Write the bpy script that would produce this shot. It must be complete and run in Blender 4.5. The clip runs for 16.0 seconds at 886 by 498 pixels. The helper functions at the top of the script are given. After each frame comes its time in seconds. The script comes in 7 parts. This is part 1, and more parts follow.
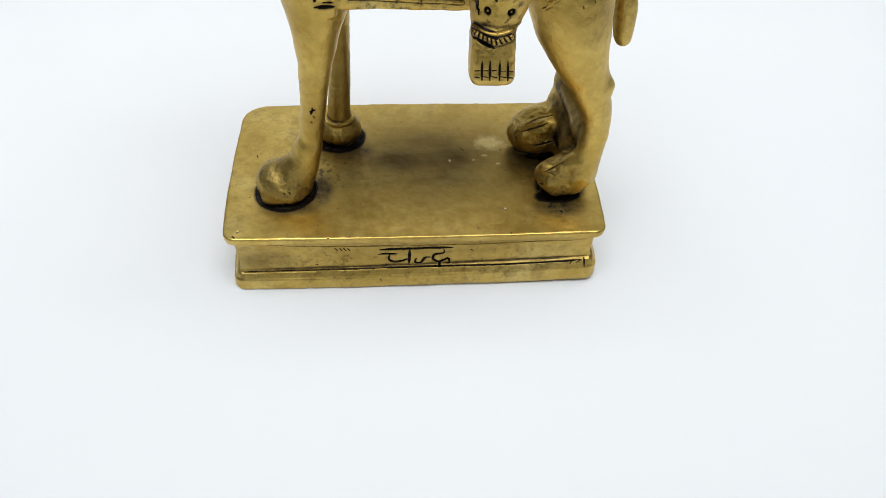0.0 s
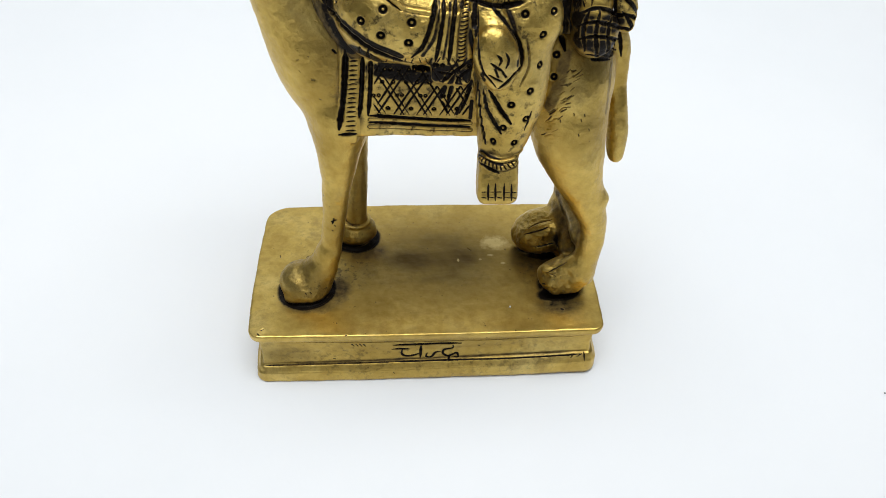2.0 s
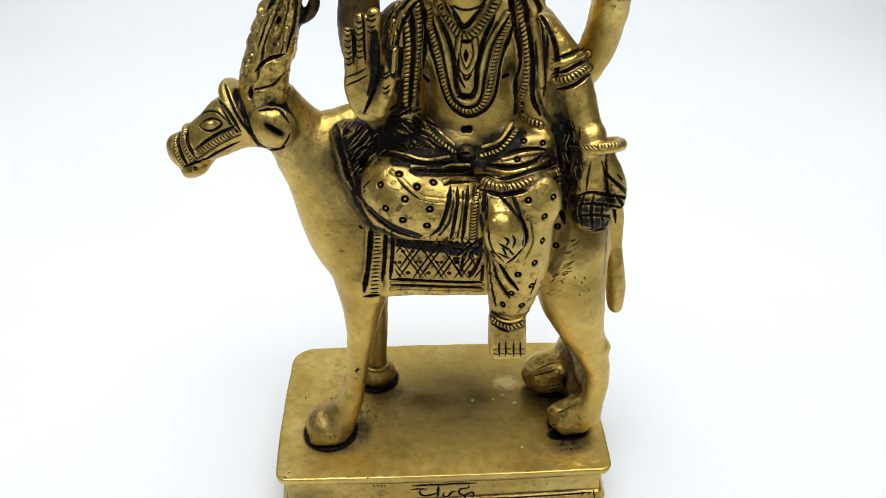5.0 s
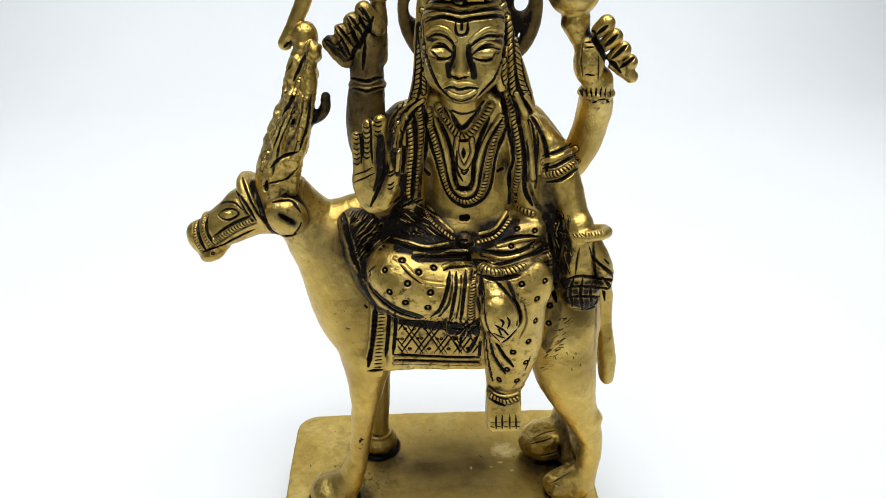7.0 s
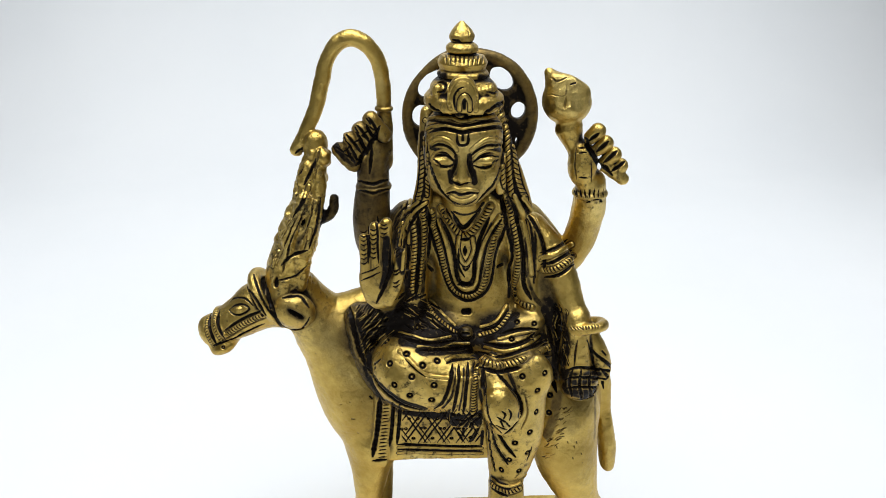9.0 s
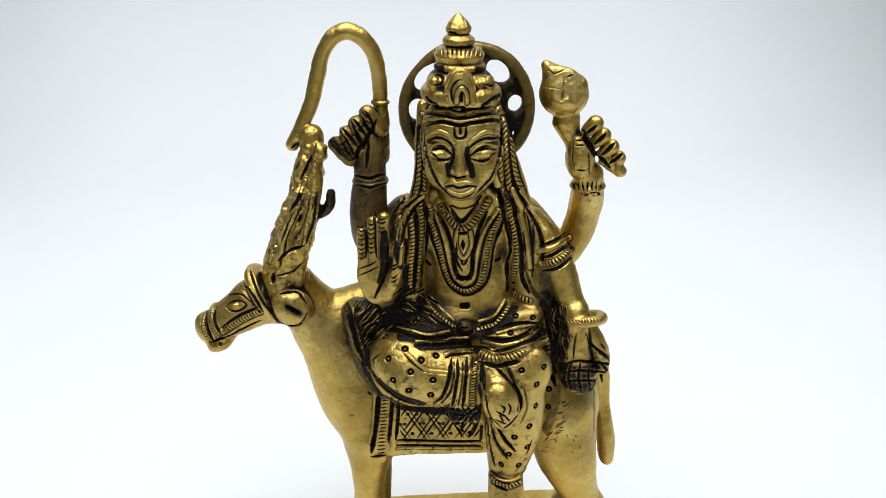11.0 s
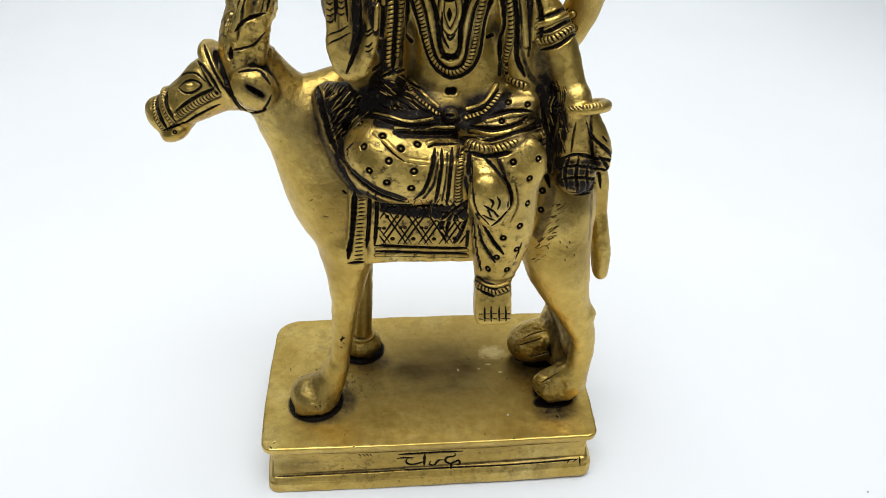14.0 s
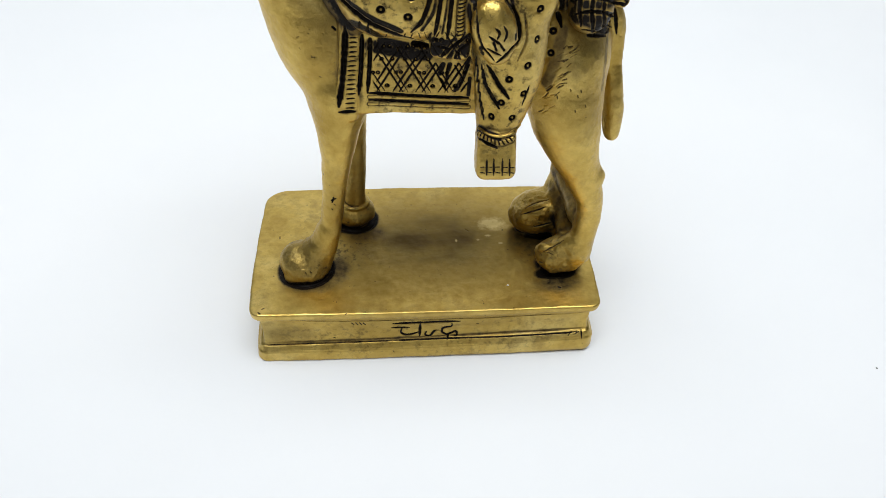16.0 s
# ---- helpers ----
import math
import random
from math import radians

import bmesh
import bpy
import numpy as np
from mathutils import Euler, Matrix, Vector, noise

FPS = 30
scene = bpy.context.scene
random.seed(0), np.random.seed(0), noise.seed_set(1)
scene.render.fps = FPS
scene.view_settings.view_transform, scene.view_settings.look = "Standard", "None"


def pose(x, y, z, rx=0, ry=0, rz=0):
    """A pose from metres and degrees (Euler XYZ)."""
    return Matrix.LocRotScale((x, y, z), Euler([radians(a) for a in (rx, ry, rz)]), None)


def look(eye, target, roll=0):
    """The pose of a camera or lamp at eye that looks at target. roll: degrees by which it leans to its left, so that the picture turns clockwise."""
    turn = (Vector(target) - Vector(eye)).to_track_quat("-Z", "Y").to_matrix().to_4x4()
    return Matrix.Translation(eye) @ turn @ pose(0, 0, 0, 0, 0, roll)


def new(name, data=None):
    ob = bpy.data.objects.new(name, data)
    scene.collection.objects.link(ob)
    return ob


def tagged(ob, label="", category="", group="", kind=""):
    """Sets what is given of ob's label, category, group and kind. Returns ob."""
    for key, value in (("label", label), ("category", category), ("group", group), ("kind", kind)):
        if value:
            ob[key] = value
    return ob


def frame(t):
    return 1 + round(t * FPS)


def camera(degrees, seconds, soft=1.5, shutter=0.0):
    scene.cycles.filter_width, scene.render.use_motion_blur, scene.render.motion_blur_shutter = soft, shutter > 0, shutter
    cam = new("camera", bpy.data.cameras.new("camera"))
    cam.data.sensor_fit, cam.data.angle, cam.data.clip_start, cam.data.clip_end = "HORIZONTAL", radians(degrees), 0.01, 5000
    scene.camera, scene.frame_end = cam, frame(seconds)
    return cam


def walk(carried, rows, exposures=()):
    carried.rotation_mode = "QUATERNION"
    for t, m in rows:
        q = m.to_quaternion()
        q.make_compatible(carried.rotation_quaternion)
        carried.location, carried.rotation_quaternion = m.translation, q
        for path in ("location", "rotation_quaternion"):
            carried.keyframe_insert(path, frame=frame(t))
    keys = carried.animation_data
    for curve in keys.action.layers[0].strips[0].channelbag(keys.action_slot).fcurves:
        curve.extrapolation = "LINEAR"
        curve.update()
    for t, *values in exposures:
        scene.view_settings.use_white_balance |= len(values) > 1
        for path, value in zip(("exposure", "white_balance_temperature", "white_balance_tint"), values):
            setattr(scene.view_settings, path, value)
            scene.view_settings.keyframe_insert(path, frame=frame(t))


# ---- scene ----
cam = camera(62.89, 16.0, soft=0.35)
# seconds, eye in metres, yaw to the left, pitch, roll in degrees
ROWS = [
    (0, -0.00603, -0.13501, 0.15829, -5.505, -46.837, 2.673),
    (0.5, -0.00709, -0.13665, 0.16368, -4.967, -46.039, 2.287),
    (1, -0.00777, -0.13852, 0.16685, -4.730, -44.744, 2.158),
    (1.5, -0.00785, -0.13925, 0.17201, -4.596, -43.317, 2.113),
    (2, -0.00815, -0.13943, 0.17631, -4.661, -41.751, 2.161),
    (2.5, -0.00852, -0.13974, 0.17939, -4.483, -40.414, 1.948),
    (3, -0.00880, -0.14033, 0.18307, -4.257, -39.316, 1.746),
    (3.5, -0.00926, -0.14155, 0.18720, -3.953, -38.244, 1.406),
    (4, -0.00913, -0.14246, 0.19061, -3.459, -37.166, 1.088),
    (4.5, -0.00957, -0.14357, 0.19493, -3.299, -35.400, 0.774),
    (7, -0.01045, -0.15224, 0.21295, -3.239, -29.775, 0.642),
    (7.5, -0.01077, -0.15385, 0.21550, -3.046, -28.595, 0.448),
    (8, -0.01059, -0.15452, 0.21794, -3.064, -27.562, 0.545),
    (8.5, -0.01124, -0.15551, 0.22060, -3.114, -25.927, 0.431),
    (9, -0.01185, -0.15606, 0.22291, -3.327, -24.416, 0.362),
    (11.5, -0.01286, -0.15505, 0.22076, -3.957, -24.824, 0.165),
    (12, -0.01264, -0.15319, 0.21682, -4.103, -26.778, 0.420),
    (12.5, -0.01198, -0.15085, 0.21043, -4.177, -29.300, 0.548),
    (13, -0.01087, -0.14938, 0.20421, -4.371, -31.195, 0.570),
    (13.5, -0.01060, -0.14814, 0.19898, -4.728, -33.064, 0.954),
    (14, -0.00994, -0.14703, 0.19402, -4.729, -34.940, 1.163),
    (14.5, -0.01015, -0.14652, 0.18818, -4.865, -36.905, 1.448),
    (15, -0.00932, -0.14570, 0.18207, -4.811, -39.032, 1.665),
    (15.5, -0.00955, -0.14506, 0.17721, -5.218, -40.406, 2.058),
    (16, -0.00975, -0.14498, 0.17351, -5.308, -41.827, 2.234),
]
walk(cam, [(t, pose(x, y, z, 90 + pitch, 0, yaw) @ pose(0, 0, 0, 0, 0, roll)) for t, x, y, z, yaw, pitch, roll in ROWS],
     [(0.0, -0.15), (1.0, -0.11), (2.5, -0.11), (3.5, -0.1), (4.5, -0.04), (7.0, 0.03), (9.0, -0.02), (11.5, -0.03), (12.5, -0.02), (13.5, -0.06), (14.5, -0.07), (15.5, -0.1), (16.0, -0.11)])

# ---- light ----
world = bpy.data.worlds.new("room_air")
scene.world = world
world.use_nodes = True
world.node_tree.nodes["Background"].inputs[0].default_value = (0.86, 0.93, 1.0, 1)
world.node_tree.nodes["Background"].inputs[1].default_value = 0.05


def soft_lamp(name, eye, target, width, height, watts, colour):
    lamp = bpy.data.lights.new(name, "AREA")
    lamp.shape, lamp.size, lamp.size_y, lamp.energy, lamp.color = "RECTANGLE", width, height, watts, colour
    ob = new(name, lamp)
    ob.matrix_world = look(eye, target)
    return tagged(ob, "white soft area lamp, unseen, lighting the table", "lamp", kind="structure")


soft_lamp("softbox_lamp", (0, -0.08, 1.15), (0, 0.02, 0.05), 1.05, 0.75, 18.7, (0.945, 0.977, 1.0))
# added fill with no known source, lightens the brass from the front
soft_lamp("front_fill_lamp", (0, -1.05, 0.75), (0, 0.02, 0.08), 0.9, 0.6, 1.8, (0.945, 0.977, 1.0))


# ---- materials ----
def material(name):
    m = bpy.data.materials.new(name)
    m.use_nodes = True
    return m, m.node_tree.nodes, m.node_tree.links, m.node_tree.nodes["Principled BSDF"]


def ramp(nodes, links, source, stops):
    r = nodes.new("ShaderNodeValToRGB")
    while len(r.color_ramp.elements) < len(stops):
        r.color_ramp.elements.new(0.5)
    for e, (at, c) in zip(r.color_ramp.elements, stops):
        e.position, e.color = at, (*c, 1)
    links.new(source, r.inputs[0])
    return r.outputs[0]


def noise_node(nodes, links, where, scale, detail=6.0, rough=0.55, stretch=None):
    n = nodes.new("ShaderNodeTexNoise")
    n.inputs["Scale"].default_value, n.inputs["Detail"].default_value, n.inputs["Roughness"].default_value = scale, detail, rough
    if stretch:
        mp = nodes.new("ShaderNodeMapping")
        mp.inputs["Scale"].default_value = stretch
        links.new(where, mp.inputs[0])
        where = mp.outputs[0]
    links.new(where, n.inputs["Vector"])
    return n.outputs["Fac"]


def mix(nodes, links, kind, fac, a, b):
    n = nodes.new("ShaderNodeMix")
    n.data_type, n.blend_type = "RGBA", kind
    for socket, value in ((n.inputs["Factor"], fac), (n.inputs[6], a), (n.inputs[7], b)):
        if isinstance(value, (int, float)):
            socket.default_value = value
        elif isinstance(value, tuple):
            socket.default_value = (*value, 1)
        else:
            links.new(value, socket)
    return n.outputs[2]


def arithmetic(nodes, links, kind, a, b, clamp=False):
    n = nodes.new("ShaderNodeMath")
    n.operation, n.use_clamp = kind, clamp
    for socket, value in zip(n.inputs, (a, b)):
        if isinstance(value, (int, float)):
            socket.default_value = value
        else:
            links.new(value, socket)
    return n.outputs[0]


def brass_material():
    """Cast yellow brass, hand finished, with black patina rubbed into the carving."""
    m, nodes, links, bsdf = material("antique_brass")
    where = nodes.new("ShaderNodeTexCoord").outputs["Object"]
    patina = nodes.new("ShaderNodeAttribute")
    patina.attribute_name = "patina"
    browning = nodes.new("ShaderNodeAttribute")
    browning.attribute_name = "browning"
    cloud = noise_node(nodes, links, where, 55, 5)
    swell = noise_node(nodes, links, where, 130, 3, 0.5)
    fine = noise_node(nodes, links, where, 420, 6, 0.65)
    grain = noise_node(nodes, links, where, 1500, 3, 0.6)
    pits = noise_node(nodes, links, where, 700, 2, 0.5)
    tone = ramp(nodes, links, cloud, [(0.3, (0.46, 0.31, 0.072)), (0.52, (0.645, 0.457, 0.122)), (0.72, (0.74, 0.57, 0.2))])
    tone = mix(nodes, links, "MULTIPLY", 0.5, tone, ramp(nodes, links, fine, [(0.25, (0.55, 0.48, 0.36)), (0.6, (1, 1, 1))]))
    # greasy mottling of handled brass
    soil = ramp(nodes, links, noise_node(nodes, links, where, 240, 9, 0.7), [(0.46, (0, 0, 0)), (0.7, (1, 1, 1))])
    soil = arithmetic(nodes, links, "MULTIPLY", soil, ramp(nodes, links, cloud, [(0.4, (0, 0, 0)), (0.62, (0.62, 0.62, 0.62))]))
    tone = mix(nodes, links, "MIX", soil, tone, (0.2, 0.13, 0.045))
    streak = noise_node(nodes, links, where, 160, 5, 0.6, (0.25, 1, 1))
    browned = arithmetic(nodes, links, "MULTIPLY", browning.outputs["Fac"], arithmetic(nodes, links, "ADD", arithmetic(nodes, links, "MULTIPLY", cloud, 0.6), arithmetic(nodes, links, "ADD", arithmetic(nodes, links, "MULTIPLY", streak, 0.6), 0.3)), True)
    tone = mix(nodes, links, "MIX", browned, tone, (0.135, 0.09, 0.028))
    scuff = nodes.new("ShaderNodeAttribute")
    scuff.attribute_name = "scuff"
    scuffed = ramp(nodes, links, arithmetic(nodes, links, "MULTIPLY", scuff.outputs["Fac"], arithmetic(nodes, links, "ADD", fine, 0.25)), [(0.36, (0, 0, 0)), (0.6, (0.7, 0.7, 0.7))])
    tone = mix(nodes, links, "MIX", scuffed, tone, (0.68, 0.53, 0.23))
    # patina: breaks up at its rim, and sits in small casting pits
    specks = ramp(nodes, links, arithmetic(nodes, links, "ADD", pits, arithmetic(nodes, links, "MULTIPLY", swell, 0.3)), [(0.89, (0, 0, 0)), (0.96, (0.75, 0.75, 0.75))])
    broken = arithmetic(nodes, links, "ADD", patina.outputs["Fac"], arithmetic(nodes, links, "MULTIPLY", arithmetic(nodes, links, "SUBTRACT", fine, 0.5), 0.65))
    haze = ramp(nodes, links, broken, [(0.02, (0, 0, 0)), (0.5, (0.6, 0.6, 0.6))])
    haze = arithmetic(nodes, links, "MULTIPLY", haze, ramp(nodes, links, patina.outputs["Fac"], [(0.0, (0, 0, 0)), (0.15, (1, 1, 1))]))
    tone = mix(nodes, links, "MIX", haze, tone, (0.17, 0.105, 0.035))
    dark = ramp(nodes, links, broken, [(0.2, (0, 0, 0)), (0.66, (1, 1, 1))])
    dark = arithmetic(nodes, links, "MULTIPLY", dark, ramp(nodes, links, patina.outputs["Fac"], [(0.0, (0, 0, 0)), (0.12, (1, 1, 1))]))
    dark = arithmetic(nodes, links, "MAXIMUM", dark, specks)
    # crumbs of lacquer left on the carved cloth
    lacquer = nodes.new("ShaderNodeAttribute")
    lacquer.attribute_name = "lacquer"
    crumbs = noise_node(nodes, links, where, 620, 5, 0.62)
    crumbs = ramp(nodes, links, arithmetic(nodes, links, "ADD", crumbs, arithmetic(nodes, links, "MULTIPLY", swell, 0.35)), [(0.71, (0, 0, 0)), (0.85, (0.85, 0.85, 0.85))])
    dark = arithmetic(nodes, links, "MAXIMUM", dark, arithmetic(nodes, links, "MULTIPLY", crumbs, lacquer.outputs["Fac"]))
    # bright flecks where the patina has worn through
    flecks = ramp(nodes, links, noise_node(nodes, links, where, 900, 4, 0.6), [(0.6, (1, 1, 1)), (0.75, (0.7, 0.7, 0.7))])
    dark = arithmetic(nodes, links, "MULTIPLY", dark, flecks)
    links.new(mix(nodes, links, "MIX", dark, tone, (0.009, 0.0065, 0.005)), bsdf.inputs["Base Color"])
    links.new(arithmetic(nodes, links, "SUBTRACT", 1.0, arithmetic(nodes, links, "MULTIPLY", dark, 0.8)), bsdf.inputs["Metallic"])
    links.new(arithmetic(nodes, links, "SUBTRACT", 0.5, arithmetic(nodes, links, "MULTIPLY", dark, 0.4)), bsdf.inputs["Specular IOR Level"])
    rough = arithmetic(nodes, links, "ADD", arithmetic(nodes, links, "ADD", arithmetic(nodes, links, "MULTIPLY", cloud, 0.2), arithmetic(nodes, links, "MULTIPLY", fine, 0.2)), 0.18)
    rough = arithmetic(nodes, links, "ADD", rough, arithmetic(nodes, links, "MULTIPLY", browned, 0.16))
    links.new(rough, bsdf.inputs["Roughness"])
    relief = arithmetic(nodes, links, "ADD", arithmetic(nodes, links, "MULTIPLY", swell, 1.3), arithmetic(nodes, links, "MULTIPLY", cloud, 1.5))
    relief = arithmetic(nodes, links, "ADD", relief, arithmetic(nodes, links, "ADD", arithmetic(nodes, links, "MULTIPLY", fine, 1.3), arithmetic(nodes, links, "MULTIPLY", grain, 0.7)))
    relief = arithmetic(nodes, links, "SUBTRACT", relief, arithmetic(nodes, links, "MULTIPLY", specks, 0.8))
    filed = nodes.new("ShaderNodeAttribute")
    filed.attribute_name = "filed"
    relief = arithmetic(nodes, links, "MULTIPLY", relief, arithmetic(nodes, links, "SUBTRACT", 1.0, arithmetic(nodes, links, "MULTIPLY", filed.outputs["Fac"], 0.75)))
    relief = arithmetic(nodes, links, "ADD", relief, arithmetic(nodes, links, "MULTIPLY", filed.outputs["Fac"], arithmetic(nodes, links, "MULTIPLY", streak, 0.5)))
    bump = nodes.new("ShaderNodeBump")
    bump.inputs["Strength"].default_value, bump.inputs["Distance"].default_value = 0.8, 0.0002
    links.new(relief, bump.inputs["Height"])
    links.new(bump.outputs[0], bsdf.inputs["Normal"])
    return m


def paper_material():
    m, nodes, links, bsdf = material("white_paper")
    where = nodes.new("ShaderNodeTexCoord").outputs["Object"]
    big, fine = noise_node(nodes, links, where, 6, 4), noise_node(nodes, links, where, 900, 4)
    links.new(ramp(nodes, links, big, [(0.3, (0.765, 0.78, 0.795)), (0.7, (0.795, 0.805, 0.815))]), bsdf.inputs["Base Color"])
    bsdf.inputs["Roughness"].default_value = 0.75
    bump = nodes.new("ShaderNodeBump")
    bump.inputs["Strength"].default_value, bump.inputs["Distance"].default_value = 0.06, 0.0002
    links.new(fine, bump.inputs["Height"])
    links.new(bump.outputs[0], bsdf.inputs["Normal"])
    return m


def paint_material(name, colour):
    m, nodes, links, bsdf = material(name)
    where = nodes.new("ShaderNodeTexCoord").outputs["Object"]
    spots = noise_node(nodes, links, where, 3, 6)
    links.new(ramp(nodes, links, spots, [(0.3, tuple(c * 0.9 for c in colour)), (0.7, colour)]), bsdf.inputs["Base Color"])
    bsdf.inputs["Roughness"].default_value = 0.8
    return m


BRASS, PAPER = brass_material(), paper_material()
WALL_PAINT = paint_material("wall_paint", (0.76, 0.76, 0.75))
CEILING_PAINT = paint_material("ceiling_paint", (0.7, 0.7, 0.69))
FLOOR_PAINT = paint_material("floor_finish", (0.3, 0.27, 0.24))
TABLE_WOOD = paint_material("table_wood", (0.34, 0.24, 0.15))


# ---- the room ----
def mesh_thing(name, bm, mat, parent=None):
    me = bpy.data.meshes.new(name)
    bm.normal_update()
    bm.to_mesh(me)
    bm.free()
    me.materials.append(mat)
    ob = new(name, me)
    ob.parent = parent
    return ob


def slab(name, lo, hi, mat, parent=None, bevel=0.0):
    bm = bmesh.new()
    size, mid = Vector(hi) - Vector(lo), (Vector(hi) + Vector(lo)) / 2
    bmesh.ops.create_cube(bm, size=1, matrix=Matrix.Translation(mid) @ Matrix.Diagonal((*size, 1)))
    if bevel:
        bmesh.ops.bevel(bm, geom=bm.edges[:], offset=bevel, segments=3, affect="EDGES")
    return mesh_thing(name, bm, mat, parent)


FLOOR_Z = -0.76
# unseen room, added for the brass to reflect; pale walls fill the light
for name, lo, hi, mat in (
    ("floor", (-2.2, -2.4, FLOOR_Z - 0.1), (2.2, 1.6, FLOOR_Z), FLOOR_PAINT),
    ("wall_north", (-2.2, 1.6, FLOOR_Z - 0.1), (2.2, 1.7, 1.9), WALL_PAINT),
    ("wall_south", (-2.2, -2.5, FLOOR_Z - 0.1), (2.2, -2.4, 1.9), WALL_PAINT),
    ("wall_west", (-2.3, -2.5, FLOOR_Z - 0.1), (-2.2, 1.7, 1.9), WALL_PAINT),
    ("wall_east", (2.2, -2.5, FLOOR_Z - 0.1), (2.3, 1.7, 1.9), WALL_PAINT),
    ("ceiling", (-2.3, -2.5, 1.9), (2.3, 1.7, 2.0), CEILING_PAINT),
):
    tagged(slab(name, lo, hi, mat), kind="structure")


def table():
    top = new("table")
    tagged(top, "plain brown wooden table under the white paper", "table")
    slab("tabletop", (-0.95, -0.55, -0.032), (0.95, 0.85, -0.002), TABLE_WOOD, top, 0.003)
    for x in (-0.88, 0.88):
        for y in (-0.48, 0.78):
            slab("leg", (x - 0.03, y - 0.03, FLOOR_Z), (x + 0.03, y + 0.03, -0.032), TABLE_WOOD, top, 0.003)


def paper_sweep():
    """One white sheet: flat on the table, then curving up behind into a backdrop."""
    flat, bend, high, thick = 0.5, 0.2, 0.85, 0.0015
    line = [(-0.54, 0.0), (flat, 0.0)]
    line += [(flat + bend * math.sin(a), bend - bend * math.cos(a)) for a in (radians(d) for d in range(5, 91, 5))]
    line += [(flat + bend, high)]
    bm = bmesh.new()
    rows = [[bm.verts.new((x, y, z)) for y, z in line] for x in (-0.9, -0.3, 0.3, 0.9)]
    for a, b in zip(rows, rows[1:]):
        for i in range(len(line) - 1):
            bm.faces.new((a[i], b[i], b[i + 1], a[i + 1])).smooth = True
    low = bmesh.ops.extrude_face_region(bm, geom=bm.faces[:])
    for v in (g for g in low["geom"] if isinstance(g, bmesh.types.BMVert)):
        v.co += Vector((0, 0, -thick)) if v.co.z < 0.1 else Vector((0, thick, 0))
    bmesh.ops.recalc_face_normals(bm, faces=bm.faces[:])
    ob = mesh_thing("backdrop", bm, PAPER)
    return tagged(ob, "seamless white paper sheet lying on the table and curving up behind", "paper backdrop", kind="structure")


table()
paper_sweep()


# ---- the brass statuette: carved in a grid of distances, in centimetres ----
H = 0.033
LOW, HIGH = np.array([-7.5, -1.3, -0.2]), np.array([5.9, 6.3, 20.6])
COUNT = np.ceil((HIGH - LOW) / H).astype(int) + 1
FIELD = np.full(COUNT, 0.6, np.float32)
DARK = np.zeros(COUNT, np.float16)
AXIS = [(LOW[n] + H * np.arange(COUNT[n])).astype(np.float32) for n in range(3)]


def window(lo, hi):
    a = np.clip(np.floor((np.asarray(lo) - LOW) / H).astype(int), 0, COUNT - 1)
    b = np.clip(np.ceil((np.asarray(hi) - LOW) / H).astype(int) + 1, a + 1, COUNT)
    cut = tuple(slice(i, j) for i, j in zip(a, b))
    return cut, AXIS[0][cut[0]][:, None, None], AXIS[1][cut[1]][None, :, None], AXIS[2][cut[2]][None, None, :]


def join(cut, d, k):
    f = FIELD[cut]
    if k > 0:
        h = np.maximum(k - np.abs(f - d), 0) / k
        FIELD[cut] = np.minimum(f, d) - h * h * k * 0.25
    else:
        FIELD[cut] = np.minimum(f, d)


def cut_out(cut, d, k):
    f, d = FIELD[cut], -d
    if k > 0:
        h = np.maximum(k - np.abs(f - d), 0) / k
        FIELD[cut] = np.maximum(f, d) + h * h * k * 0.25
    else:
        FIELD[cut] = np.maximum(f, d)


def darken(cut, d, reach, amount):
    DARK[cut] = np.maximum(DARK[cut], (amount * np.clip(1 - d / reach, 0, 1)).astype(np.float16))


def rod_distance(a, b, ra, rb, pad):
    a, b = np.asarray(a, float), np.asarray(b, float)
    r = max(ra, rb) + pad
    cut, x, y, z = window(np.minimum(a, b) - r, np.maximum(a, b) + r)
    ab = b - a
    s = np.clip(((x - a[0]) * ab[0] + (y - a[1]) * ab[1] + (z - a[2]) * ab[2]) / max(ab @ ab, 1e-9), 0, 1)
    d = np.sqrt((x - a[0] - s * ab[0]) ** 2 + (y - a[1] - s * ab[1]) ** 2 + (z - a[2] - s * ab[2]) ** 2)
    return cut, d - (ra + (rb - ra) * s)


def rod(a, b, ra, rb, k=0.1, dark=0.0):
    cut, d = rod_distance(a, b, ra, rb, max(k, 0.1) + 3 * H)
    join(cut, d, k)
    if dark:
        darken(cut, d, 0.12, dark)


def curve(points, per=6):
    """A smooth line through points (rows of any width)."""
    p = np.array(points, float)
    q = np.vstack([2 * p[0] - p[1], p, 2 * p[-1] - p[-2]])
    out = []
    for i in range(1, len(q) - 2):
        for u in np.arange(per) / per:
            out.append(0.5 * (2 * q[i] + (q[i + 1] - q[i - 1]) * u + (2 * q[i - 1] - 5 * q[i] + 4 * q[i + 1] - q[i + 2]) * u * u
                              + (3 * q[i] - q[i - 1] - 3 * q[i + 1] + q[i + 2]) * u**3))
    return np.array(out + [p[-1]])


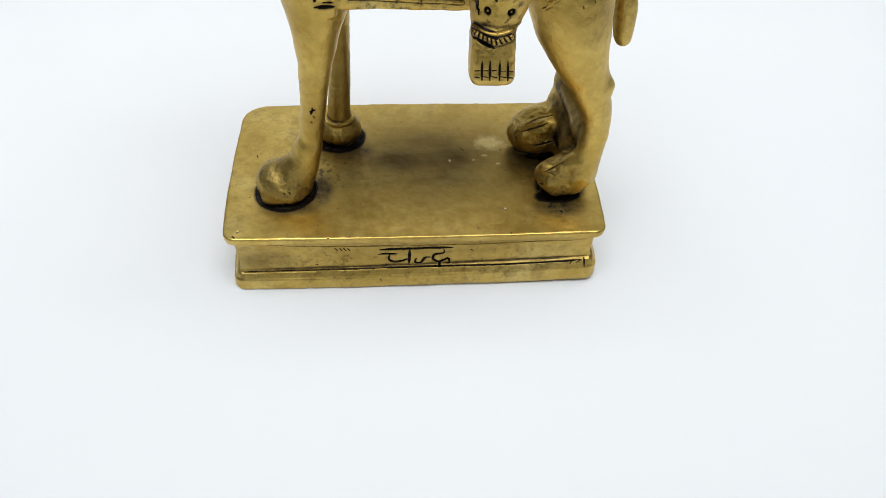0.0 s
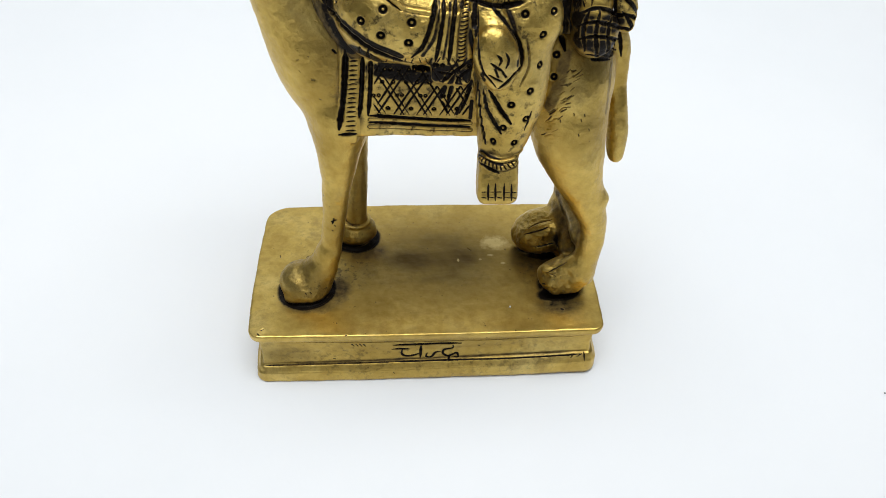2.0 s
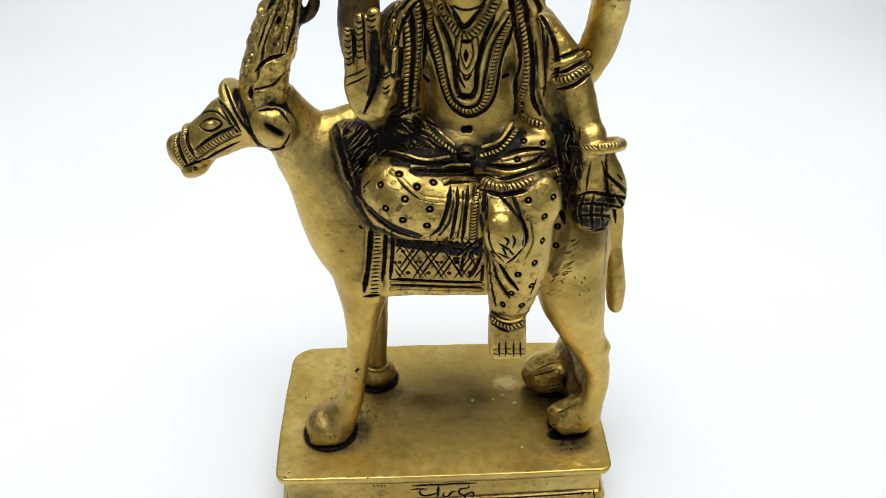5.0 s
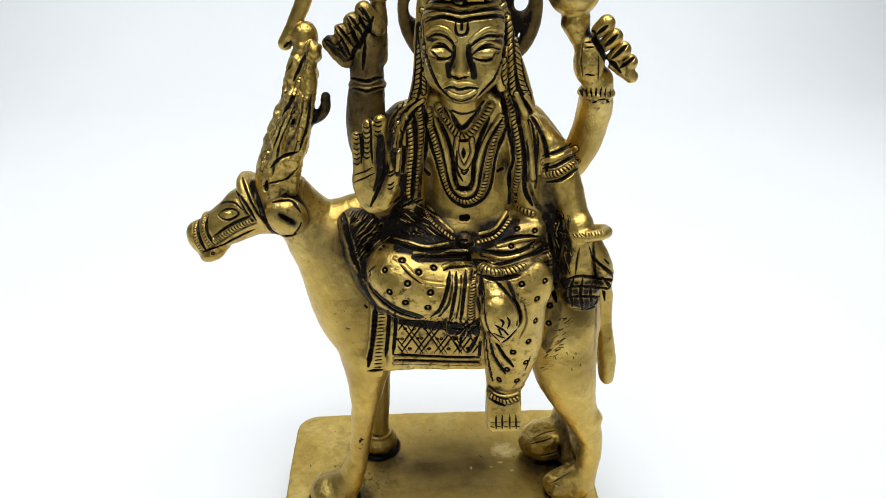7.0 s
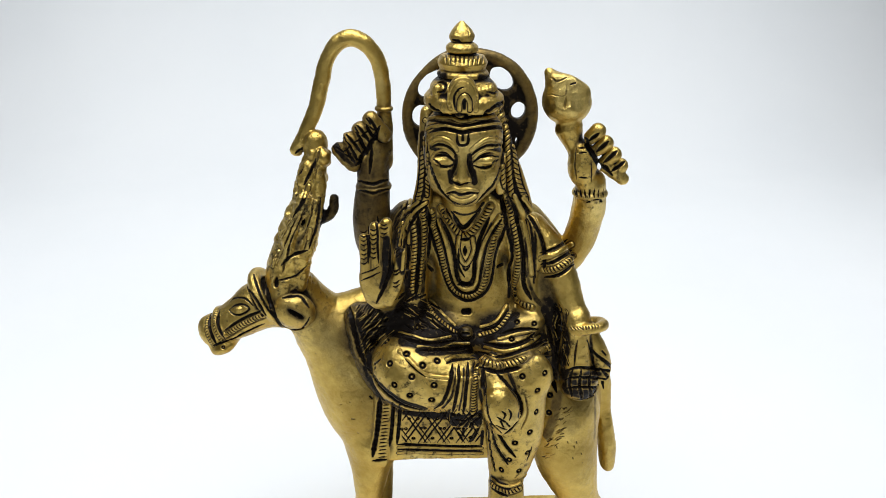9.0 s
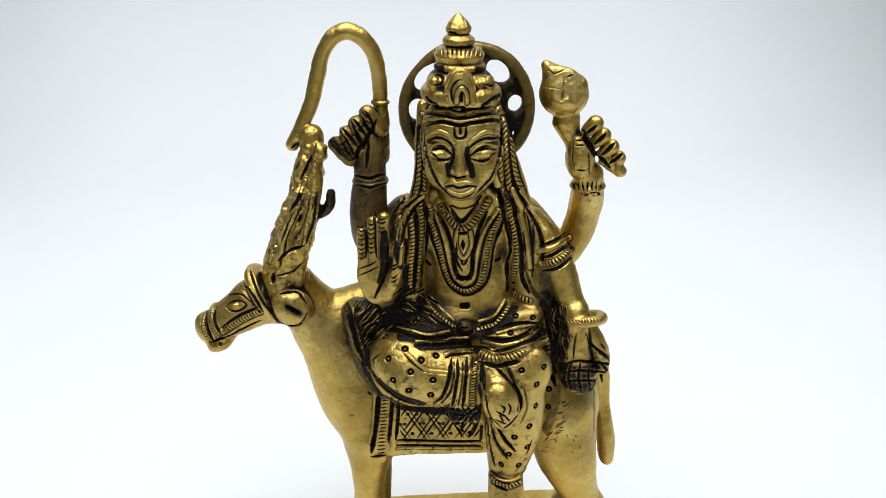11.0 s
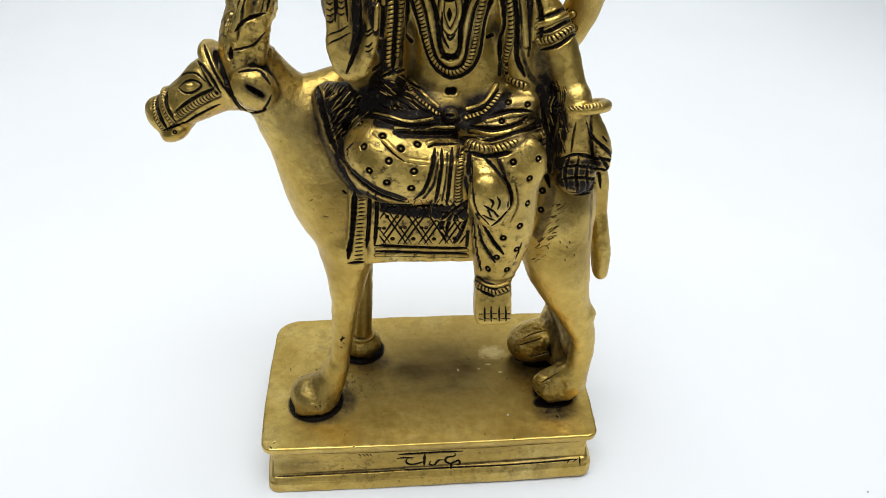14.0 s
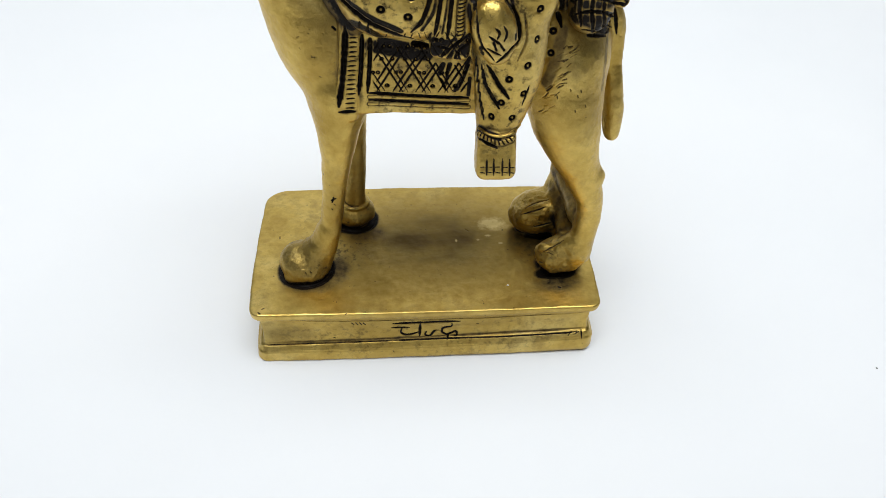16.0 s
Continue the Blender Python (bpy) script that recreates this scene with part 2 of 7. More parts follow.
def limb(points, k=0.1, per=12, dark=0.0):
    """A tapered tube through rows of x, y, z, radius, joined to the rest as one piece."""
    c = curve(points, per) if len(points) > 2 else np.array(points, float)
    pad = max(k, 0.1) + 3 * H
    reach = c[:, 3].max() + pad
    lo, hi = c[:, :3].min(0) - reach, c[:, :3].max(0) + reach
    cut, x, y, z = window(lo, hi)
    start = [s.start for s in cut]
    whole = np.full([s.stop - s.start for s in cut], 0.6, np.float32)
    for a, b in zip(c, c[1:]):
        piece, d = rod_distance(a[:3], b[:3], a[3], b[3], pad)
        inner = tuple(slice(s.start - o, s.stop - o) for s, o in zip(piece, start))
        whole[inner] = np.minimum(whole[inner], d)
    join(cut, whole, k)
    if dark:
        darken(cut, whole, 0.12, dark)


def turned(rx, ry, rz):
    (ca, cb, cc), (sa, sb, sc) = np.cos(np.radians([rx, ry, rz])), np.sin(np.radians([rx, ry, rz]))
    return np.array([[cc, -sc, 0], [sc, cc, 0], [0, 0, 1]]) @ [[cb, 0, sb], [0, 1, 0], [-sb, 0, cb]] @ [[1, 0, 0], [0, ca, -sa], [0, sa, ca]]


def local(c, reach, turn):
    cut, x, y, z = window(np.subtract(c, reach), np.add(c, reach))
    x, y, z, m = x - c[0], y - c[1], z - c[2], turned(*turn)
    return cut, [m[0, n] * x + m[1, n] * y + m[2, n] * z for n in range(3)]


def lump(c, r, k=0.1, turn=(0, 0, 0), carve=False, dark=0.0):
    """An ellipsoid."""
    cut, p = local(c, max(r) + max(k, 0.1) + 3 * H, turn)
    a = np.sqrt(sum((p[n] / r[n]) ** 2 for n in range(3)))
    b = np.sqrt(sum((p[n] / r[n] ** 2) ** 2 for n in range(3)))
    d = a * (a - 1) / np.maximum(b, 1e-6)
    (cut_out if carve else join)(cut, d, k)
    if dark:
        darken(cut, d, 0.12, dark)


def block(c, half, edge=0.08, k=0.05, turn=(0, 0, 0), carve=False, dark=0.0):
    """A box with rounded edges."""
    cut, p = local(c, float(np.linalg.norm(half)) + max(k, 0.1) + 3 * H, turn)
    q = [np.abs(p[n]) - (half[n] - edge) for n in range(3)]
    d = np.sqrt(sum(np.maximum(v, 0) ** 2 for v in q)) + np.minimum(np.maximum(np.maximum(q[0], q[1]), q[2]), 0) - edge
    (cut_out if carve else join)(cut, d, k)
    if dark:
        darken(cut, d, 0.12, dark)


def ring(c, radius, tube, k=0.05, turn=(0, 0, 0), stretch=1.0, carve=False, dark=0.0):
    """A torus round the local z axis; stretch flattens it along local y."""
    cut, p = local(c, radius + tube + max(k, 0.1) + 3 * H, turn)
    d = np.sqrt((np.sqrt(p[0] ** 2 + (p[1] / stretch) ** 2) - radius) ** 2 + p[2] ** 2) - tube
    (cut_out if carve else join)(cut, d, k)
    if dark:
        darken(cut, d, 0.12, dark)


def lathe(foot, lean, profile, k=0.03):
    """A turned shape: rows of height, radius over foot, whose axis leans by lean = (x, y) for each unit of height."""
    high, wide = np.array(profile, float).T
    reach = wide.max() + 0.25
    cut, x, y, z = window((foot[0] - reach - 0.1, foot[1] - reach, high[0] - 0.1), (foot[0] + reach, foot[1] + reach + 0.2, high[-1] + 0.15))
    rise = z - high[0]
    rho = np.sqrt((x - foot[0] - lean[0] * rise) ** 2 + (y - foot[1] - lean[1] * rise) ** 2)
    d = np.maximum((rho - np.interp(z, high, wide)) * 0.8, np.maximum(high[0] - z, z - high[-1]))
    join(cut, d.astype(np.float32), k)


def wash(c, r, amount, core=0.35):
    """Black patina, and painted shade, laid over a patch."""
    r = np.broadcast_to(np.asarray(r, float), 3)
    cut, x, y, z = window(c - r, c + r)
    d = np.sqrt(((x - c[0]) / r[0]) ** 2 + ((y - c[1]) / r[1]) ** 2 + ((z - c[2]) / r[2]) ** 2)
    darken(cut, np.maximum(d - core, 0), 1 - core, amount)


def smooth_over(lo, hi, reach, rim=0.4):
    """Rub a stretch of the model smooth, fading out towards the stretch's rim."""
    cut, x, y, z = window(lo, hi)
    f, n = FIELD[cut], int(reach / H)
    soft = f.astype(np.float64)
    for axis in (0, 1, 2, 0, 1, 2):
        wide = [(0, 0)] * 3
        wide[axis] = (n + 1, n)
        total = np.cumsum(np.pad(soft, wide, "edge"), axis=axis)
        size = total.shape[axis]
        soft = (np.take(total, range(2 * n + 1, size), axis) - np.take(total, range(size - 2 * n - 1), axis)) / (2 * n + 1)
    share = 1
    for g, a, b in zip((x, y, z), lo, hi):
        share = share * np.clip(np.minimum(g - a, b - g) / rim, 0, 1)
    FIELD[cut] = (f + (soft - f) * share).astype(np.float32)


def disc(c, radius, half, k=0.05, dark=0.0):
    """A flat round plate that faces along y."""
    cut, p = local(c, radius + 0.1 + 3 * H, (0, 0, 0))
    u, v = np.sqrt(p[0] ** 2 + p[2] ** 2) - radius, np.abs(p[1]) - half
    d = np.sqrt(np.maximum(u, 0) ** 2 + np.maximum(v, 0) ** 2) + np.minimum(np.maximum(u, v), 0)
    join(cut, d, k)
    if dark:
        darken(cut, d, 0.12, dark)


SLOPE = 0.6


def front(x, s):
    """Where a chisel held aslant from the front and above, along z = s - SLOPE * y, meets the metal: its y."""
    n = np.arange(COUNT[1])
    h = (s - SLOPE * AXIS[1] - LOW[2]) / H
    n = n[(h >= 0) & (h < COUNT[2] - 1)]
    i, h = int(round((x - LOW[0]) / H)), h[n]
    if not len(n) or not 0 <= i < COUNT[0]:
        return None
    k = h.astype(int)
    f = FIELD[i, n, k] * (1 - h + k) + FIELD[i, n, k + 1] * (h - k)
    m = int((f < 0).argmax())
    if f[m] >= 0:
        return None
    return float(AXIS[1][n[m]] - H * (f[m] / (f[m] - f[m - 1]) if m else 0))


def on_front(points, step=0.06):
    """A smooth line through x, s pairs, laid on the metal."""
    p = curve(points, 8) if len(points) > 2 else np.array(points, float)
    gone = np.r_[0, np.cumsum(np.linalg.norm(np.diff(p, axis=0), axis=1))]
    out = []
    for g in np.linspace(0, gone[-1], max(2, int(gone[-1] / step) + 1)):
        x, s = np.interp(g, gone, p[:, 0]), np.interp(g, gone, p[:, 1])
        y = front(x, s)
        if y is not None:
            out.append((x, y, s - SLOPE * y))
    return np.array(out)


OUT = np.array([0, -0.857, 0.514])


STROKES = []


def groove(points, r=0.045, dark=0.9, spread=1.0):
    """A chiselled line, uneven and running out at its ends, with patina left in it."""
    p = on_front(points, 0.05)
    if len(p) < 2:
        return
    n = np.arange(len(p))
    wide = 0.95 + 0.1 * np.sin(n * 1.7 + 9 * p[:, 0]) * np.sin(n * 0.61 + 7 * p[:, 2])
    wide *= np.clip(0.4 + np.minimum(n, n[::-1]) * max(0.12, 2.4 / len(p)), 0, 1) if len(p) > 4 else 0.9
    STROKES.append(("groove", p, 1.2 * r * wide, dark, spread, 0.0))


def brush(points, r, amount=1.0):
    """Black patina, and painted shade, brushed along a line."""
    p = on_front(points, r * 0.4)
    if len(p) > 1:
        STROKES.append(("brush", p, np.full(len(p), r), amount, 1.0, 0.0))


def rib(points, r=0.06, ticks=0.0, lift=0.6, tick_r=0.03, dark=0.5, slant=0.35):
    """A raised cord laid on the metal; ticks: the spacing of the nicks across it, slant: how far they lean."""
    p = on_front(points, 0.05)
    if len(p) > 1:
        STROKES.append(("rib", p, np.full(len(p), r * 0.9), dark, lift, (ticks, tick_r, slant)))


def dot(x, s, r=0.085):
    """A punched ring with a small boss in it."""
    y = front(x, s)
    if y is not None:
        c = np.array([x, y, s - SLOPE * y])
        STROKES.append(("dot", np.array([c, c + (0.004, 0, 0)]), np.full(2, 1.2 * r), 1.0, 1.0, 0.0))


def boss(x, s, r, sink=0.0, k=0.06, turn=(0, 0, 0), dark=0.0):
    """A rounded lump set on the metal."""
    y = front(x, s)
    if y is not None:
        lump(np.array([x, y, s - SLOPE * y]) - OUT * sink, r, k, turn, dark=dark)


def carve_base():
    """Plinth with bowed sides, rounded corners, a thin lip, a hollow waist and a sloping foot."""
    cut, x, y, z = window((-5.5, -0.5, -0.2), (5.5, 6.2, 2.4))
    mid = 2.82
    u, v = np.abs(x) / 5.0, (y - mid) / 2.87
    # outline: sides bow out a little behind the middle, the front edge bows out a little at its middle
    corner = np.where(v > 0, 0.65, 0.24)
    side = np.abs(x) - (5.1 + 0.09 * (1 - (v - 0.2) ** 2)) + corner
    face = np.abs(y - mid) - (2.88 + 0.05 * (1 - u**2)) + corner
    plan = np.sqrt(np.maximum(side, 0) ** 2 + np.maximum(face, 0) ** 2) + np.minimum(np.maximum(side, face), 0) - corner
    height = [-0.2, 0.0, 0.06, 0.14, 0.45, 0.5, 0.66, 0.7, 0.8, 1.1, 1.5, 1.66, 1.72, 1.77, 1.82, 1.98, 2.03, 2.2]
    proud = [0.0, 0.0, 0.05, 0.07, 0.05, 0.0, -0.08, -0.17, -0.17, -0.2, -0.17, -0.13, -0.1, 0.02, 0.05, 0.07, 0.04, -0.2]
    skew = 0.03 * x
    profile = np.interp(np.clip(z - skew * np.clip(1 - np.abs(z - 0.7), 0, 1), -0.2, 2.2), height, proud).astype(np.float32)
    d = np.maximum(np.maximum((plan - profile) * 0.85, z - 2.03 - 0.05 * np.clip(-plan / 2.5, 0, 1)), 0.0 - z)
    FIELD[cut] = np.minimum(FIELD[cut], d.astype(np.float32))


def stag_body():
    limb([(-2.0, 3.1, 9.4, 1.5), (0.5, 3.15, 9.3, 1.45), (3.0, 3.1, 9.2, 1.55)], 0.3)
    # neck, chest and withers
    limb([(-4.05, 2.45, 12.35, 0.64), (-3.42, 2.55, 11.4, 0.84), (-2.94, 2.65, 10.3, 1.12), (-2.5, 2.75, 9.2, 1.32), (-2.3, 2.65, 8.2, 1.05), (-2.32, 2.2, 7.3, 0.69), (-2.36, 1.95, 6.6, 0.48)], 0.3)
    limb([(-3.5, 2.7, 11.5, 0.8), (-2.5, 2.8, 11.4, 0.95), (-1.5, 2.9, 11.0, 1.1)], 0.3)
    limb([(-4.05, 2.5, 13.05, 0.45), (-3.75, 2.6, 12.5, 0.5), (-3.3, 2.7, 12.1, 0.5), (-2.85, 2.75, 12.12, 0.5), (-2.35, 2.8, 12.3, 0.45)], 0.25)
    # near and far front legs
    limb([(-2.22, 2.1, 8.0, 0.82), (-2.33, 1.9, 6.9, 0.52), (-2.53, 1.8, 5.3, 0.36), (-2.72, 1.75, 4.0, 0.31), (-2.93, 1.7, 3.3, 0.31), (-3.12, 1.7, 2.9, 0.38), (-3.6, 1.72, 2.45, 0.5)], 0.2)
    lump((-3.6, 1.72, 2.36), (0.77, 0.74, 0.6), 0.2, (0, 20, 0))
    limb([(-2.86, 1.72, 3.6, 0.3), (-3.0, 1.72, 3.15, 0.36), (-3.22, 1.72, 2.75, 0.48)], 0.2)
    lump((-3.85, 1.35, 2.2), (0.36, 0.3, 0.24), 0.1, (0, 0, 30))
    limb([(-2.2, 3.8, 8.0, 0.8), (-2.06, 4.0, 6.4, 0.44), (-2.06, 4.05, 4.4, 0.32), (-2.14, 4.05, 2.9, 0.33)], 0.15)
    lump((-2.2, 4.05, 2.45), (0.66, 0.6, 0.48), 0.06)
    ring((-2.16, 4.05, 2.84), 0.42, 0.06, 0.04)
    # haunches
    lump((3.3, 2.75, 9.0), (1.35, 1.55, 1.7), 0.3)
    limb([(3.4, 2.1, 8.8, 1.15), (3.62, 1.75, 7.4, 0.95), (3.95, 1.55, 6.4, 0.68), (4.25, 1.45, 5.7, 0.5), (4.6, 1.4, 4.8, 0.38), (4.66, 1.4, 3.7, 0.36), (4.52, 1.4, 2.9, 0.46)], 0.4)
    lump((4.7, 1.4, 5.66), (0.22, 0.26, 0.28), 0.15, (0, 20, 0))
    lump((4.2, 1.6, 2.55), (0.74, 0.5, 0.58), 0.15)
    block((4.0, 1.55, 2.6), (0.5, 0.4, 0.36), 0.2, 0.3, (0, -28, 12))
    limb([(3.5, 1.5, 2.95, 0.13), (3.9, 1.45, 2.95, 0.22), (4.4, 1.4, 3.2, 0.3)], 0.1)
    limb([(3.6, 3.9, 8.0, 1.0), (4.1, 4.1, 6.2, 0.5), (4.5, 4.0, 4.6, 0.38), (4.3, 3.7, 3.2, 0.42)], 0.12)
    lump((3.8, 3.5, 2.75), (1.05, 0.75, 0.72), 0.12, (0, -18, 0))
    lump((3.4, 3.2, 2.95), (0.5, 0.4, 0.35), 0.15, (0, -25, 10))
    lump((4.45, 3.15, 2.5), (0.45, 0.45, 0.5), 0.12)
    lump((4.35, 3.4, 3.3), (0.42, 0.4, 0.5), 0.15, (0, 20, 0))
    lump((3.75, 3.05, 3.1), (0.4, 0.3, 0.3), 0.12, (0, -30, 0))
    limb([(4.45, 2.3, 3.0, 0.4), (4.5, 2.9, 3.3, 0.42), (4.4, 3.6, 3.6, 0.42)], 0.2, dark=0.5)
    limb([(4.5, 1.9, 3.9, 0.3), (4.48, 2.8, 4.0, 0.3), (4.4, 3.8, 4.2, 0.35)], 0.2, dark=0.6)
    # gaps under the hooves, their shade put in as black colour
    ring((-3.6, 1.72, 2.1), 0.75, 0.07, 0.02, carve=True, dark=1.0)
    ring((-2.2, 4.05, 2.1), 0.62, 0.1, 0.02, carve=True, dark=1.0)
    lump((4.00, 1.31, 2.13), (0.6, 0.24, 0.14), 0.04, (0, 0, 4), carve=True, dark=1.0)
    lump((3.66, 3.38, 2.24), (0.62, 0.26, 0.13), 0.04, (0, -6, 0), carve=True, dark=1.0)
    # tail
    limb([(4.1, 2.9, 10.2, 0.35), (4.75, 2.75, 9.6, 0.3), (4.93, 2.65, 8.4, 0.26), (5.1, 2.5, 7.2, 0.3), (5.2, 2.5, 6.3, 0.24)], 0.12)


def stag_head():
    limb([(-4.35, 2.4, 12.5, 0.66), (-5.0, 2.35, 12.55, 0.68), (-5.75, 2.3, 12.22, 0.58), (-6.42, 2.3, 11.82, 0.46)], 0.12)
    lump((-5.4, 2.3, 12.74), (0.52, 0.48, 0.4), 0.2, (0, -30, 0))
    lump((-6.55, 2.3, 11.76), (0.4, 0.48, 0.5), 0.08, (0, -35, 0))
    lump((-6.28, 2.1, 11.45), (0.4, 0.4, 0.24), 0.12, (0, -25, 0))
    # brow band and nosebands
    ring((-4.98, 2.35, 12.82), 0.66, 0.17, 0.06, (0, 62, 0))
    ring((-6.18, 2.3, 11.98), 0.5, 0.07, 0.04, (0, 58, 0))
    # ear
    lump((-4.2, 1.8, 12.62), (0.58, 0.36, 0.5), 0.1, (0, 15, 0))
    lump((-4.12, 1.48, 12.68), (0.25, 0.16, 0.07), 0.06, (0, 38, 0), carve=True, dark=1.0)
    limb([(-3.75, 2.85, 17.05, 0.14), (-3.45, 2.75, 16.75, 0.2)], 0.12)
    # antlers, fused into one rough stem
    limb([(-4.55, 2.25, 13.0, 0.5), (-4.35, 2.35, 13.7, 0.55), (-4.05, 2.45, 14.5, 0.52), (-3.75, 2.55, 15.4, 0.46), (-3.6, 2.65, 16.1, 0.38), (-3.5, 2.75, 16.6, 0.3), (-3.42, 2.8, 17.05, 0.3)], 0.1)
    limb([(-4.5, 2.15, 13.2, 0.22), (-4.35, 2.0, 14.0, 0.2), (-4.1, 2.05, 14.9, 0.2), (-3.75, 2.2, 15.7, 0.18)], 0.06)
    limb([(-4.1, 2.1, 13.2, 0.2), (-3.85, 2.05, 14.1, 0.22), (-3.6, 2.15, 15.0, 0.2), (-3.4, 2.35, 15.9, 0.2), (-3.4, 2.5, 16.5, 0.16)], 0.06)
    limb([(-3.6, 2.6, 14.95, 0.2), (-3.22, 2.55, 15.1, 0.17), (-3.06, 2.5, 15.3, 0.15), (-3.02, 2.5, 15.58, 0.12)], 0.05, dark=1.0)
    bark = random.Random(4)
    for n in range(46):
        u = bark.random()
        a, r = bark.uniform(-2.6, 0.6), bark.uniform(0.05, 0.1)
        wide = 0.54 - 0.24 * u
        x, y, z = -4.4 + 1.0 * u, 2.3 + 0.48 * u, 13.3 + 3.5 * u
        lump((x + wide * math.cos(a), y + wide * math.sin(a), z), (r, r, r * bark.uniform(1, 3)), 0.08, (0, bark.uniform(0, 35), 0), carve=bark.random() < 0.12)
    for x, z, r in ((-4.76, 13.72, 0.14), (-4.5, 14.42, 0.14), (-4.2, 15.2, 0.12), (-3.2, 16.72, 0.16)):
        lump((x, 2.45, z), (r, r * 1.3, r * 1.3), 0.1)
    for c in ((-4.5, 2.4, 14.4), (-4.72, 2.4, 13.7), (-3.3, 2.5, 16.75), (-3.28, 2.6, 16.15)):
        lump(c, (0.13, 0.14, 0.16), 0.08)


def saddle_cloth():
    block((-0.3, 1.75, 8.75), (1.75, 0.3, 1.12), 0.08, 0.08)
    block((-1.95, 1.66, 8.8), (0.25, 0.3, 1.33), 0.1, 0.06, (0, 4, 0))


def seated_figure():
    # trunk
    limb([(0.5, 2.9, 14.6, 1.2), (0.5, 2.8, 13.4, 1.15), (0.5, 2.75, 12.3, 1.15), (0.5, 2.7, 11.6, 1.4)], 0.3)
    lump((0.5, 2.75, 14.5), (1.75, 1.05, 0.85), 0.3)
    limb([(0.35, 2.3, 15.0, 0.55), (0.3, 1.9, 16.0, 0.5)], 0.2)
    # shawl over both shoulders, hanging down the sides
    limb([(-0.35, 2.2, 15.55, 0.32), (-0.85, 2.15, 15.0, 0.42), (-1.0, 2.0, 14.0, 0.42), (-1.0, 1.9, 13.0, 0.42), (-1.1, 1.9, 12.3, 0.4)], 0.15)
    limb([(1.0, 2.1, 15.5, 0.32), (1.65, 2.05, 14.9, 0.46), (2.0, 1.95, 14.1, 0.42), (2.15, 1.9, 13.2, 0.36), (2.3, 1.85, 12.6, 0.36)], 0.15)
    # bunched cloth beside the hips
    limb([(-2.45, 2.0, 12.25, 0.4), (-2.0, 1.9, 12.2, 0.5), (-1.3, 1.9, 12.4, 0.5)], 0.15, dark=0.85)
    limb([(-2.5, 1.85, 12.0, 0.3), (-2.35, 1.7, 11.3, 0.32), (-2.1, 1.55, 10.6, 0.3), (-1.75, 1.5, 10.1, 0.28)], 0.12, dark=0.85)
    limb([(2.6, 2.1, 13.6, 0.4), (2.75, 1.95, 12.6, 0.42), (2.85, 1.75, 11.6, 0.4), (2.95, 1.6, 10.7, 0.38)], 0.15, dark=0.6)
    # folded leg and pleats
    limb([(-0.2, 2.2, 11.5, 1.1), (-1.15, 1.3, 11.2, 0.98), (-1.05, 1.05, 11.05, 0.98)], 0.2)
    limb([(-1.1, 1.05, 11.02, 0.96), (-0.3, 0.95, 10.9, 0.9), (0.4, 0.85, 10.8, 0.75), (1.0, 0.8, 10.8, 0.55)], 0.15)
    block((0.42, 0.42, 10.62), (0.42, 0.34, 0.82), 0.14, 0.08, (0, 5, 0))
    # hanging leg
    limb([(1.5, 2.2, 11.7, 1.0), (1.72, 1.15, 11.1, 0.95), (1.78, 0.85, 10.2, 0.88), (1.8, 0.72, 9.3, 0.8), (1.72, 0.62, 8.5, 0.66), (1.62, 0.45, 7.95, 0.5)], 0.2)
    block((1.57, 0.05, 7.4), (0.48, 0.36, 0.62), 0.2, 0.08, (-16, 0, 0))
    # crossed foot
    limb([(1.05, 0.5, 11.4, 0.42), (1.2, 0.1, 10.95, 0.42), (1.35, -0.12, 10.5, 0.42), (1.36, -0.18, 10.2, 0.32)], 0.06)
    # waist cloth
    limb([(0.4, 1.45, 11.85, 0.24), (1.1, 1.35, 11.7, 0.3), (1.9, 1.45, 11.95, 0.32), (2.5, 1.7, 12.2, 0.25)], 0.12)
    lump((1.9, 1.5, 12.2), (0.75, 0.4, 0.35), 0.12, (0, -12, 0))


